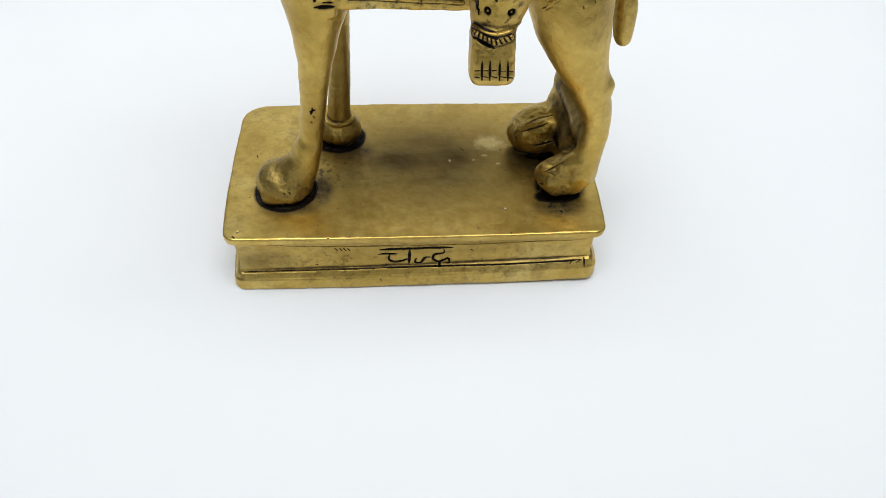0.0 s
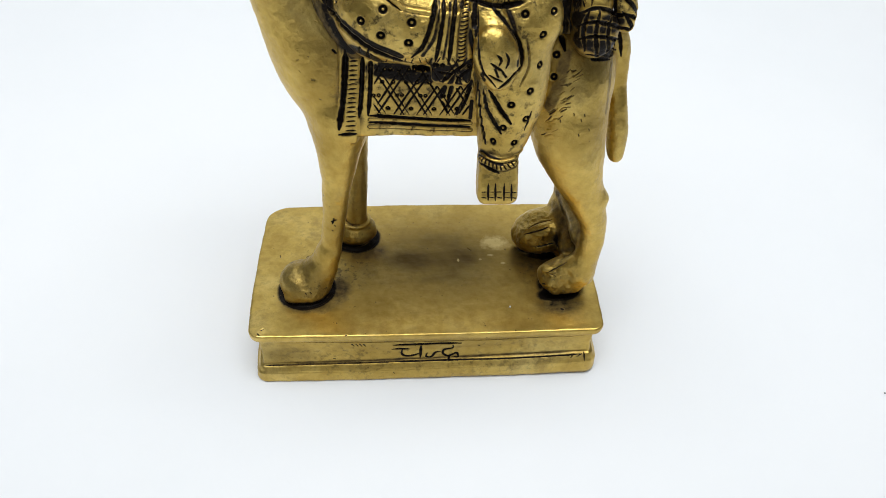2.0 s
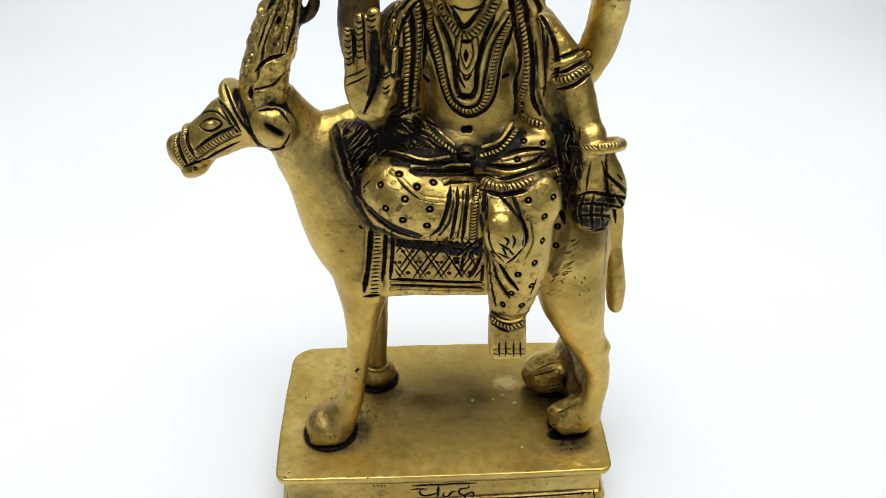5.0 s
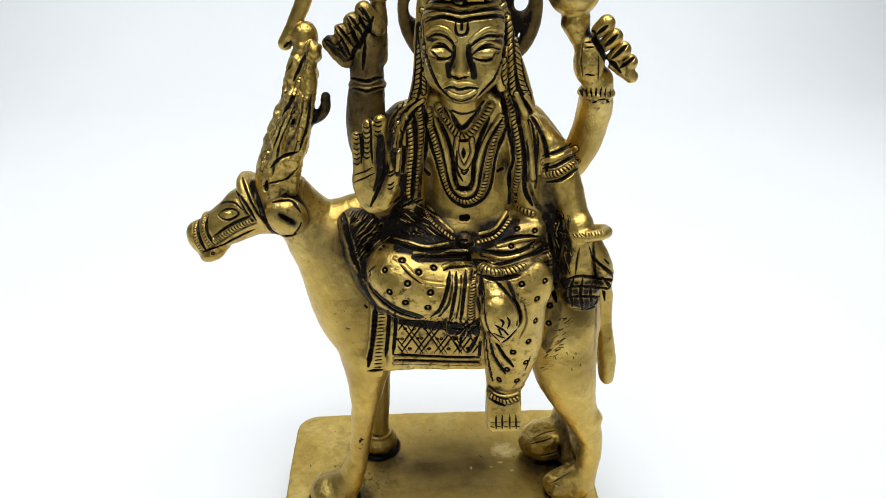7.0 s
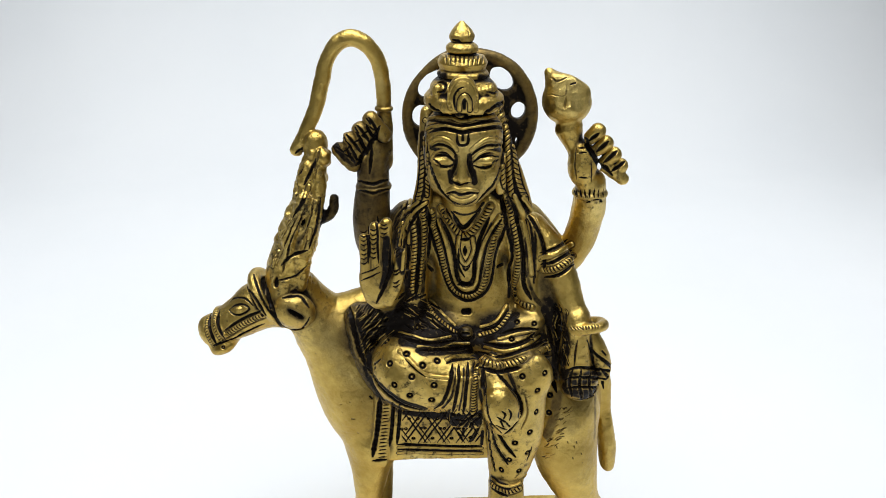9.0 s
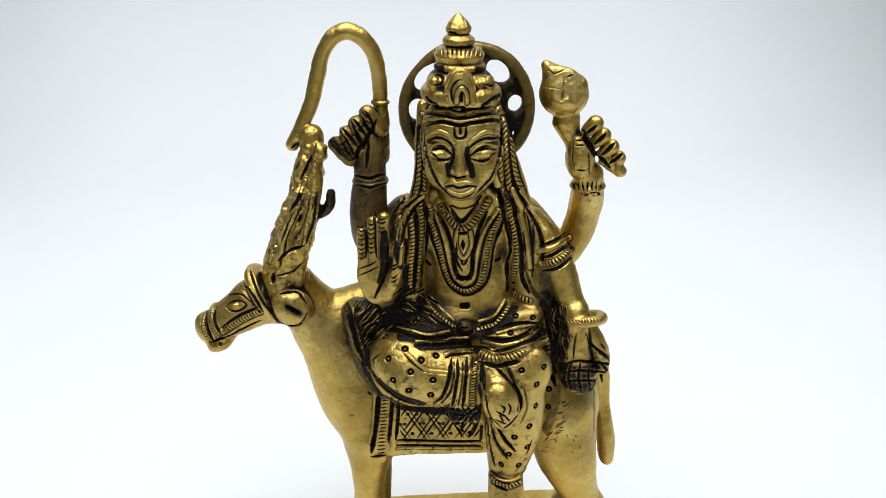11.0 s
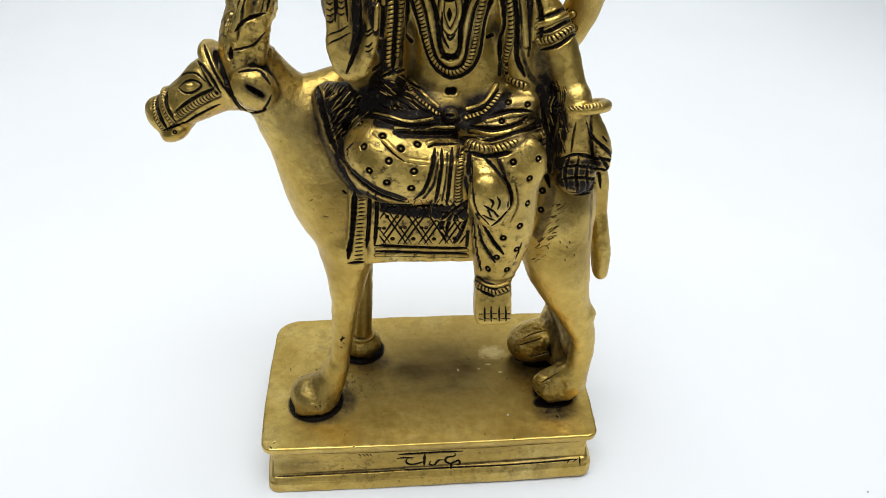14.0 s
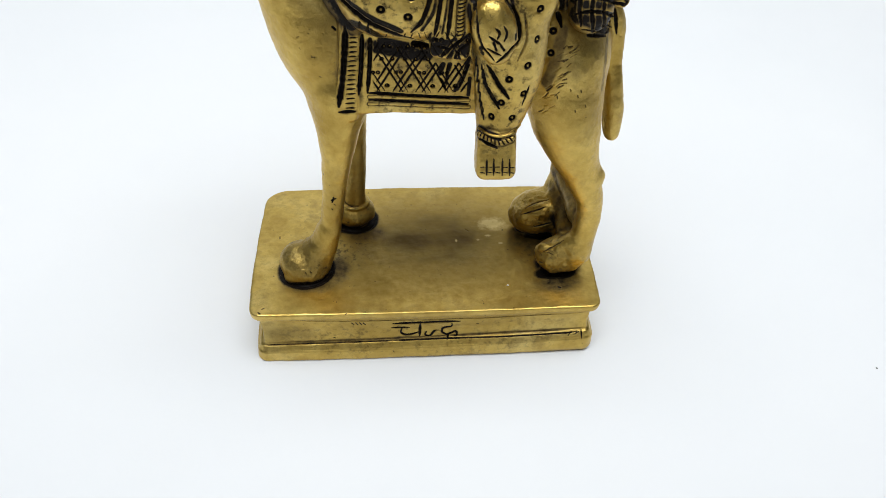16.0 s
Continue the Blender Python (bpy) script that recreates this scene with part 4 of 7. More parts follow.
def finish_locks():
    """Plaited hair hanging on both sides of the face."""
    brush([(-0.65, 18.42), (-0.67, 17.82), (-0.70, 16.98)], 0.1, 0.8)
    brush([(1.59, 19.33), (1.50, 17.93), (1.70, 16.83)], 0.13, 0.8)
    rib([(-0.68, 18.40), (-0.70, 17.83), (-0.74, 17.21), (-0.82, 16.87)], 0.08, ticks=0.12, slant=0.8, dark=0.9)
    rib([(-0.59, 17.89), (-0.59, 17.40), (-0.59, 16.97)], 0.06, ticks=0.1, slant=-0.8, dark=0.9)
    rib([(1.41, 18.82), (1.44, 18.25), (1.48, 17.62), (1.56, 16.93)], 0.09, ticks=0.13, slant=0.9, dark=0.9)
    rib([(1.58, 18.27), (1.66, 17.62), (1.77, 17.16), (1.93, 16.82)], 0.09, ticks=0.13, slant=-0.9, dark=0.9)
    rib([(1.27, 17.60), (1.31, 17.23), (1.41, 16.96)], 0.07, ticks=0.12, slant=0.9, dark=0.9)


def finish_necklaces():
    """Strings of beads, pendant and collar."""
    rib([(-0.22, 16.64), (-0.02, 16.23), (0.20, 15.92), (0.36, 15.81), (0.56, 15.91), (0.81, 16.22), (1.05, 16.64)], 0.085, ticks=0.1)
    rib([(-0.45, 16.53), (-0.39, 16.07), (-0.26, 15.44), (-0.08, 14.77), (0.10, 14.28), (0.44, 14.01), (0.77, 14.12), (0.95, 14.48), (1.06, 15.15), (1.22, 15.90), (1.41, 16.39)], 0.08, ticks=0.09, tick_r=0.025)
    rib([(-0.32, 16.35), (-0.12, 15.66), (0.05, 14.96), (0.21, 14.42), (0.45, 14.20), (0.69, 14.40), (0.76, 14.94), (0.89, 15.60), (1.28, 16.33)], 0.06)
    groove([(0.03, 16.49), (0.35, 16.04), (0.79, 16.58)], 0.06)
    groove([(-0.36, 16.34), (-0.18, 15.59), (-0.00, 14.87), (0.16, 14.31), (0.45, 14.10), (0.75, 14.26), (0.87, 14.94), (1.01, 15.63), (1.35, 16.29)], 0.035)
    groove([(-0.23, 16.38), (0.01, 15.70), (0.14, 15.12), (0.24, 14.55), (0.45, 14.39), (0.64, 14.57), (0.67, 15.19), (0.80, 15.76), (1.03, 16.33)], 0.055)
    groove([(-0.56, 16.37), (-0.47, 15.82), (-0.22, 14.99), (0.03, 14.22), (0.41, 13.87), (0.83, 13.98), (1.11, 14.43), (1.27, 15.44), (1.49, 16.23)], 0.045)
    rib([(0.23, 15.77), (0.21, 15.36), (0.42, 14.98), (0.62, 15.35), (0.59, 15.73)], 0.055, dark=0.8)
    groove([(0.39, 15.50), (0.40, 15.24)], 0.05)
    groove([(0.28, 15.70), (0.50, 15.70)], 0.05)
    groove([(0.23, 15.44), (0.24, 14.95), (0.40, 14.61)], 0.035)
    groove([(0.24, 14.40), (0.61, 14.38)], 0.08)
    groove([(0.34, 14.95), (0.42, 14.81), (0.54, 14.94)], 0.03)
    groove([(0.40, 13.54), (0.52, 13.54)], 0.085, spread=1.5)
    groove([(-0.57, 15.01), (-0.45, 14.87)], 0.05)
    groove([(1.31, 14.93), (1.44, 15.00)], 0.05)


def finish_shawl():
    """Folds and nicked borders of the shawl."""
    rib([(-1.00, 16.43), (-0.91, 15.68), (-0.96, 14.86), (-1.00, 14.19)], 0.08, ticks=0.1)
    rib([(-0.71, 16.65), (-0.66, 16.01), (-0.72, 15.20), (-0.79, 14.45)], 0.07, ticks=0.1)
    groove([(-0.84, 16.47), (-0.79, 15.68), (-0.85, 14.70), (-0.90, 14.02)], 0.06)
    groove([(-1.18, 16.29), (-1.10, 15.52), (-1.17, 14.58)], 0.06)
    groove([(-0.57, 16.63), (-0.52, 16.03), (-0.58, 15.07)], 0.05)
    groove([(-1.33, 16.16), (-1.25, 15.62)], 0.05)
    rib([(-1.24, 16.30), (-1.19, 15.53), (-1.25, 14.72)], 0.06)
    rib([(1.41, 16.92), (1.60, 16.28), (1.76, 15.46), (1.80, 14.82), (1.78, 14.30), (1.93, 13.81), (2.23, 13.61)], 0.08, ticks=0.1)
    rib([(1.64, 16.88), (1.90, 16.28), (2.07, 15.46), (2.20, 14.64)], 0.075)
    rib([(1.86, 16.83), (2.25, 16.27), (2.38, 15.48), (2.40, 14.82)], 0.075)
    groove([(1.52, 16.84), (1.75, 16.20), (1.92, 15.30), (1.98, 14.39), (2.21, 13.87)], 0.06)
    groove([(1.75, 16.83), (2.10, 16.25), (2.24, 15.39), (2.31, 14.53)], 0.055)
    groove([(2.10, 16.52), (2.45, 15.65), (2.53, 14.78)], 0.06)
    groove([(1.33, 16.99), (1.46, 16.11), (1.62, 15.32), (1.64, 14.35)], 0.06)
    rib([(2.44, 15.11), (2.79, 15.23), (3.45, 15.64)], 0.075)
    rib([(2.51, 14.75), (2.87, 14.80), (3.51, 15.27)], 0.08, ticks=0.1)
    groove([(2.45, 14.93), (2.79, 15.00), (3.46, 15.45)], 0.05)
    groove([(2.57, 14.54), (2.92, 14.60), (3.35, 14.94)], 0.05)
    groove([(2.40, 15.28), (2.79, 15.40), (3.37, 15.82)], 0.045)
    groove([(-1.15, 14.19), (-1.44, 13.88)], 0.04)
    groove([(-0.78, 14.11), (-1.23, 13.81)], 0.04)
    groove([(-1.21, 13.85), (-1.06, 13.95)], 0.03)
    groove([(-1.11, 13.89), (-0.96, 13.99)], 0.03)
    groove([(-1.00, 13.92), (-0.85, 14.02)], 0.03)
    groove([(-0.90, 13.95), (-0.75, 14.06)], 0.03)
    groove([(-0.79, 13.99), (-0.64, 14.10)], 0.03)
    rib([(-1.17, 17.02), (-1.23, 16.34), (-1.18, 15.73)], 0.06)
    rib([(-1.00, 17.27), (-1.08, 16.39), (-1.07, 15.64)], 0.06)
    groove([(-1.09, 17.15), (-1.16, 16.35), (-1.12, 15.67)], 0.03)
    groove([(-0.65, 16.80), (-0.99, 16.59), (-1.26, 16.26), (-1.39, 15.80)], 0.045)
    groove([(-0.59, 16.71), (-0.85, 16.44), (-1.09, 15.97), (-1.24, 15.22)], 0.045)
    groove([(-1.04, 17.01), (-1.33, 16.68), (-1.47, 16.33)], 0.045)
    rib([(-0.60, 16.76), (-0.92, 16.51), (-1.18, 16.11), (-1.32, 15.60)], 0.05, dark=0.8)
    rib([(-0.82, 16.78), (-1.16, 16.54), (-1.36, 16.23)], 0.05, dark=0.8)


def finish_waist():
    """Belts, knot, folds of cloth over the lap."""
    rib([(-0.59, 13.89), (-0.38, 13.44), (-0.01, 13.05), (0.16, 12.90)], 0.06, ticks=0.1)
    rib([(-0.49, 13.97), (-0.20, 13.54), (0.15, 13.12)], 0.045)
    groove([(-0.67, 13.54), (-0.35, 13.13), (0.12, 12.82)], 0.05)
    rib([(0.82, 12.80), (1.24, 12.96), (1.66, 13.46)], 0.08, ticks=0.1)
    rib([(0.86, 13.05), (1.25, 13.22), (1.59, 13.70)], 0.06)
    groove([(0.88, 12.93), (1.25, 13.07), (1.64, 13.59)], 0.045)
    boss(0.44, 12.87, (0.2, 0.14, 0.2), 0, 0.04, dark=1)
    groove([(0.23, 12.95), (0.26, 12.71), (0.44, 12.59), (0.64, 12.74), (0.62, 12.98)], 0.045)
    groove([(0.37, 12.84), (0.50, 12.84)], 0.05)
    rib([(-1.37, 12.94), (-1.01, 12.82), (-0.56, 12.68), (0.01, 12.77)], 0.05, dark=0.9)
    rib([(-0.89, 12.48), (-0.43, 12.51), (0.12, 12.55), (0.52, 12.54)], 0.045, dark=0.9)
    groove([(-1.31, 12.78), (-0.95, 12.63), (-0.43, 12.53), (0.12, 12.62)], 0.06)
    groove([(-0.85, 12.36), (-0.43, 12.36), (0.18, 12.37), (0.59, 12.43)], 0.06)
    rib([(-1.37, 12.35), (-1.14, 12.13), (-0.89, 11.83), (-0.61, 11.62), (-0.06, 11.52)], 0.055, dark=0.1)
    groove([(-1.22, 12.11), (-0.99, 11.83), (-0.69, 11.56)], 0.03, dark=0.3)
    rib([(-0.11, 12.07), (0.16, 12.17), (0.66, 12.16)], 0.055)
    groove([(-0.13, 11.96), (0.15, 12.06), (0.71, 12.05)], 0.05)
    groove([(0.03, 11.92), (-0.07, 11.31), (-0.25, 10.77), (-0.48, 10.54)], 0.05)
    groove([(0.20, 11.92), (0.14, 11.30), (0.07, 10.73), (-0.00, 10.39)], 0.045)
    groove([(0.45, 11.95), (0.37, 11.30), (0.33, 10.73), (0.29, 10.38)], 0.045)
    rib([(0.68, 11.95), (0.59, 11.30), (0.56, 10.41)], 0.075, ticks=0.085, tick_r=0.028)
    groove([(0.80, 11.92), (0.80, 11.17), (1.00, 10.33)], 0.06)
    rib([(0.78, 12.09), (1.09, 11.90), (1.51, 11.90), (2.04, 12.09), (2.77, 12.33)], 0.11, ticks=0.1, tick_r=0.025)
    groove([(0.78, 12.27), (1.26, 12.12), (1.92, 12.31), (2.70, 12.55)], 0.05)
    groove([(0.72, 11.82), (1.22, 11.68), (1.90, 11.80), (2.84, 12.05)], 0.06)
    rib([(0.93, 12.42), (1.39, 12.29), (2.00, 12.45), (2.51, 12.71)], 0.05, dark=0.7)
    groove([(0.91, 12.54), (1.40, 12.43), (2.01, 12.59), (2.33, 12.80)], 0.055)
    rib([(1.29, 12.67), (1.82, 12.81), (2.35, 12.89)], 0.05, dark=0.7)
    groove([(1.33, 12.81), (1.82, 12.93), (2.41, 12.92)], 0.05)
    for x, s in ((1.8, 13.18), (2.28, 13.1), (1.63, 12.67), (2.24, 12.67)):
        dot(x, s, 0.075)


def finish_trousers():
    """Punched rings over the trousers, folds, the feet."""
    boss(1.22, 10.55, (0.42, 0.26, 0.6), 0.21, 0.18, (0, -12, 0))
    boss(2.15, 11.5, (0.6, 0.4, 0.7), 0.34, 0.25)
    for x, s in ((-1.63, 12.0), (-1.71, 12.67), (-1.19, 12.27), (-0.77, 11.92), (-0.38, 12.04), (-1.06, 11.59), (-1.53, 11.34), (-0.48, 11.3), (-1.12, 11.0), (-0.55, 10.84), (-2.06, 11.91), (-2.05, 12.55), (-0.88, 13.09)):
        dot(x, s, 0.085)
    for x, s in ((1.84, 11.5), (2.47, 11.58), (2.27, 11.04), (2.91, 10.73), (2.28, 10.36), (2.86, 10.14), (2.1, 9.72), (1.7, 9.37), (2.08, 9.02), (1.57, 8.77), (1.37, 8.41), (1.89, 8.37)):
        dot(x, s, 0.08)
    groove([(1.11, 11.70), (1.41, 11.32), (1.72, 10.88), (1.82, 10.42), (1.58, 10.00), (1.33, 9.76)], 0.06)
    groove([(0.86, 11.62), (0.86, 10.72), (0.98, 10.19), (1.27, 9.79)], 0.03, dark=0.7)
    groove([(1.90, 11.00), (2.01, 10.38), (1.84, 9.83)], 0.03, dark=0.4)
    groove([(1.10, 9.77), (1.23, 9.20), (1.54, 8.63)], 0.06)
    groove([(1.20, 9.79), (1.48, 9.25), (1.74, 8.89)], 0.06)
    groove([(1.02, 9.90), (1.10, 9.04), (1.22, 8.36)], 0.05)
    groove([(2.09, 8.71), (2.18, 9.23)], 0.03)
    rib([(1.11, 8.13), (1.33, 7.96), (1.62, 7.89), (1.91, 7.98), (2.14, 8.17)], 0.05, dark=0.4)
    rib([(1.11, 7.97), (1.33, 7.80), (1.61, 7.70), (1.91, 7.81)], 0.07, ticks=0.1)
    groove([(1.12, 7.82), (1.55, 7.56)], 0.045)
    groove([(1.31, 7.27), (1.32, 6.80)], 0.024)
    groove([(1.48, 7.27), (1.49, 6.80)], 0.024)
    groove([(1.69, 7.26), (1.70, 6.79)], 0.024)
    groove([(1.86, 7.25), (1.88, 6.78)], 0.024)
    groove([(1.17, 7.03), (1.27, 7.04)], 0.014, dark=0.7)
    groove([(1.17, 6.89), (1.27, 6.87)], 0.014, dark=0.7)
    groove([(1.34, 7.04), (1.44, 7.03)], 0.014, dark=0.7)
    groove([(1.35, 6.89), (1.45, 6.87)], 0.014, dark=0.7)
    groove([(1.53, 7.03), (1.63, 7.03)], 0.014, dark=0.7)
    groove([(1.53, 6.89), (1.64, 6.86)], 0.014, dark=0.7)
    groove([(1.72, 7.02), (1.82, 7.02)], 0.014, dark=0.7)
    groove([(1.73, 6.88), (1.83, 6.86)], 0.014, dark=0.7)
    groove([(1.88, 7.02), (2.00, 7.00)], 0.014, dark=0.7)
    groove([(1.89, 6.87), (2.00, 6.84)], 0.014, dark=0.7)
    groove([(1.11, 10.35), (1.26, 10.23), (1.39, 10.14)], 0.03, 0.8)
    groove([(1.09, 10.09), (1.23, 9.99), (1.40, 9.91)], 0.03, 0.8)
    groove([(1.22, 10.53), (1.32, 10.42), (1.28, 10.28)], 0.03, 0.8)
    groove([(1.40, 10.58), (1.48, 10.42), (1.43, 10.23)], 0.03, 0.8)
    groove([(1.21, 10.20), (1.28, 10.03)], 0.03, 0.8)
    groove([(1.37, 10.13), (1.45, 10.03)], 0.03, 0.8)


def finish_saddle():
    """Lattice, border and fringe of the saddle cloth."""
    groove([(-1.94, 10.84), (-2.04, 9.91), (-2.23, 8.72)], 0.075)
    groove([(-1.57, 10.79), (-1.63, 9.89), (-1.72, 9.06)], 0.05)
    groove([(-1.39, 10.73), (-1.43, 9.89), (-1.51, 9.13)], 0.05)
    groove([(-2.24, 8.57), (-1.82, 8.60)], 0.05)
    groove([(-1.89, 10.56), (-1.69, 10.57)], 0.025, dark=0.7)
    groove([(-1.90, 10.44), (-1.70, 10.45)], 0.025, dark=0.7)
    groove([(-1.92, 10.32), (-1.71, 10.33)], 0.025, dark=0.7)
    groove([(-1.92, 10.20), (-1.72, 10.21)], 0.025, dark=0.7)
    groove([(-1.94, 10.08), (-1.72, 10.09)], 0.025, dark=0.7)
    groove([(-1.95, 9.96), (-1.73, 9.97)], 0.025, dark=0.7)
    groove([(-1.97, 9.83), (-1.75, 9.85)], 0.025, dark=0.7)
    groove([(-1.98, 9.71), (-1.75, 9.72)], 0.025, dark=0.7)
    groove([(-1.98, 9.58), (-1.76, 9.60)], 0.025, dark=0.7)
    groove([(-2.00, 9.46), (-1.78, 9.47)], 0.025, dark=0.7)
    groove([(-2.01, 9.33), (-1.78, 9.35)], 0.025, dark=0.7)
    groove([(-2.03, 9.21), (-1.79, 9.22)], 0.025, dark=0.7)
    groove([(-2.03, 9.08), (-1.79, 9.09)], 0.025, dark=0.7)
    groove([(-2.04, 8.95), (-1.82, 8.96)], 0.025, dark=0.7)
    groove([(-2.06, 8.82), (-1.82, 8.83)], 0.025, dark=0.7)
    groove([(-2.06, 8.69), (-1.83, 8.70)], 0.025, dark=0.7)
    groove([(-1.50, 9.11), (-0.26, 9.02), (0.99, 8.97)], 0.045)
    groove([(-1.50, 8.92), (-0.26, 8.85), (1.00, 8.80)], 0.035)
    rib([(-1.48, 8.81), (-0.26, 8.76), (1.01, 8.71)], 0.04, dark=0.6)
    rib([(-1.47, 9.00), (-0.26, 8.95), (1.00, 8.90)], 0.035, dark=0.6)
    # crossing lines, in pairs one way, with a bead in each gap
    for n in range(-1, 5):
        for x, lean, r in ((-1.45 + 0.56 * n, 0.85, 0.024), (-1.29 + 0.56 * n, 0.85, 0.024), (-1.2 + 0.56 * n, -0.8, 0.022), (-1.07 + 0.56 * n, -0.8, 0.016)):
            line = [(x + lean * u, 9.13 + 1.4 * u) for u in (0, 0.2, 0.4, 0.6, 0.8, 1) if -1.4 < x + lean * u < 0.98]
            if len(line) > 1:
                groove(line, r, 0.95)
        for s in (9.3, 9.66, 10.02, 10.35):
            for x in (-1.12 + 0.56 * n + 0.6 * (s - 9.13), -1.5 + 0.56 * n - 0.57 * (s - 9.13)):
                if -1.4 < x < 0.95:
                    dot(x, s, 0.045)
    brush([(0.75, 10.45), (0.45, 10.17), (0.25, 9.64)], 0.08)
    brush([(0.79, 10.37), (0.53, 9.98), (0.39, 9.31)], 0.07)
    brush([(0.98, 10.12), (0.84, 9.62), (0.65, 9.18)], 0.06)
    brush([(0.01, 10.35), (0.30, 10.28), (0.66, 10.38)], 0.1)
    brush([(1.02, 10.02), (1.00, 9.52), (0.99, 9.05)], 0.06)
    groove([(0.71, 10.45), (0.42, 10.21), (0.18, 9.93)], 0.035)
    groove([(0.79, 10.33), (0.51, 10.02), (0.42, 9.39)], 0.035)
    groove([(1.00, 10.02), (0.87, 9.58), (0.72, 9.18)], 0.035)
    groove([(0.08, 10.21), (0.38, 10.13)], 0.035)
    groove([(0.29, 9.52), (0.42, 9.19)], 0.035)


def finish_hands():
    """Finger lines, bracelets, palm."""
    groove([(-2.65, 18.63), (-2.36, 18.18)], 0.05)
    groove([(-2.37, 18.87), (-2.14, 18.43)], 0.05)
    groove([(-2.11, 19.08), (-1.92, 18.72)], 0.05)
    groove([(-1.76, 19.03), (-2.03, 18.53), (-2.41, 18.02)], 0.065)
    groove([(-1.98, 18.55), (-2.07, 17.76)], 0.05)
    groove([(-2.39, 17.63), (-1.99, 17.47), (-1.58, 17.65)], 0.05)
    groove([(-2.38, 17.34), (-1.97, 17.21), (-1.57, 17.37)], 0.05)
    groove([(-2.71, 18.34), (-2.58, 18.47)], 0.025)
    groove([(-2.41, 18.61), (-2.28, 18.72)], 0.025)
    groove([(-2.20, 18.78), (-2.07, 18.91)], 0.025)
    groove([(3.43, 18.53), (3.69, 18.04), (4.18, 17.46)], 0.07)
    groove([(3.53, 18.42), (3.72, 18.57)], 0.05)
    groove([(3.74, 18.13), (3.99, 18.36)], 0.05)
    groove([(3.96, 17.84), (4.25, 18.12)], 0.05)
    groove([(4.15, 17.57), (4.49, 17.85)], 0.05)
    groove([(3.25, 18.31), (3.22, 17.84), (3.31, 17.41)], 0.025, dark=0.6)
    groove([(3.62, 17.91), (3.70, 17.35)], 0.025, dark=0.7)
    groove([(3.30, 18.30), (3.50, 18.27)], 0.025)
    groove([(3.29, 18.13), (3.50, 18.13)], 0.025)
    groove([(3.35, 17.46), (3.58, 17.43)], 0.025)
    groove([(3.67, 16.79), (4.11, 16.83)], 0.045)
    groove([(3.34, 17.28), (3.37, 17.04)], 0.025)
    groove([(3.38, 17.19), (3.39, 16.95)], 0.025)
    groove([(3.47, 17.16), (3.48, 16.92)], 0.025)
    groove([(3.56, 17.14), (3.59, 16.91)], 0.025)
    groove([(3.68, 17.13), (3.69, 16.89)], 0.025)
    groove([(3.80, 17.14), (3.81, 16.89)], 0.025)
    groove([(3.93, 17.14), (3.93, 16.89)], 0.025)
    groove([(4.09, 17.17), (4.07, 16.90)], 0.025)
    groove([(2.42, 19.75), (2.65, 19.63), (2.85, 19.63), (2.89, 19.93)], 0.02, dark=0.35)
    groove([(2.48, 20.15), (2.65, 20.01), (2.90, 20.12)], 0.025, dark=0.5)
    groove([(2.88, 19.59), (2.85, 19.26)], 0.03, dark=0.4)
    groove([(2.99, 19.92), (3.11, 19.97)], 0.025)
    groove([(3.04, 12.97), (3.06, 12.86)], 0.02, dark=0.6)
    groove([(3.10, 12.96), (3.12, 12.86)], 0.02, dark=0.6)
    groove([(3.17, 12.97), (3.21, 12.87)], 0.02, dark=0.6)
    groove([(3.23, 12.96), (3.28, 12.88)], 0.02, dark=0.6)
    groove([(3.31, 12.97), (3.36, 12.88)], 0.02, dark=0.6)
    groove([(3.38, 12.97), (3.44, 12.89)], 0.02, dark=0.6)
    groove([(3.46, 12.98), (3.46, 12.88)], 0.02, dark=0.6)
    groove([(3.53, 12.98), (3.55, 12.88)], 0.02, dark=0.6)
    groove([(3.61, 13.00), (3.62, 12.89)], 0.02, dark=0.6)
    groove([(3.70, 13.00), (3.71, 12.90)], 0.02, dark=0.6)
    groove([(3.78, 13.02), (3.80, 12.92)], 0.02, dark=0.6)
    groove([(3.88, 13.02), (3.90, 12.94)], 0.02, dark=0.6)
    brush([(-1.62, 15.54), (-1.66, 15.09), (-1.65, 14.63), (-1.74, 14.26)], 0.13, 1.0)
    groove([(-2.15, 16.27), (-2.06, 15.48), (-2.08, 14.93)], 0.04)
    groove([(-1.90, 16.56), (-1.82, 15.77), (-1.83, 15.32), (-1.82, 14.93)], 0.035)
    groove([(-1.52, 15.44), (-1.53, 15.02), (-1.56, 14.67), (-1.71, 14.26), (-1.93, 13.79)], 0.045)
    groove([(-2.38, 16.18), (-2.29, 16.11), (-2.19, 16.17)], 0.022, 0.8)
    groove([(-2.01, 15.83), (-1.94, 15.77), (-1.86, 15.81)], 0.022, 0.8)
    groove([(-2.25, 15.69), (-2.17, 15.63), (-2.09, 15.70)], 0.022, 0.8)
    groove([(-2.01, 15.72), (-1.95, 15.65), (-1.86, 15.69)], 0.022, 0.8)
    groove([(-2.25, 15.55), (-2.17, 15.50), (-2.09, 15.57)], 0.022, 0.8)
    groove([(-2.02, 15.60), (-1.95, 15.53), (-1.87, 15.57)], 0.022, 0.8)
    groove([(-2.26, 15.44), (-2.17, 15.39), (-2.09, 15.45)], 0.022, 0.8)
    groove([(-2.02, 15.48), (-1.95, 15.41), (-1.87, 15.46)], 0.022, 0.8)
    groove([(-2.26, 15.32), (-2.18, 15.26), (-2.10, 15.33)], 0.022, 0.8)
    groove([(-2.03, 15.36), (-1.96, 15.29), (-1.87, 15.33)], 0.022, 0.8)
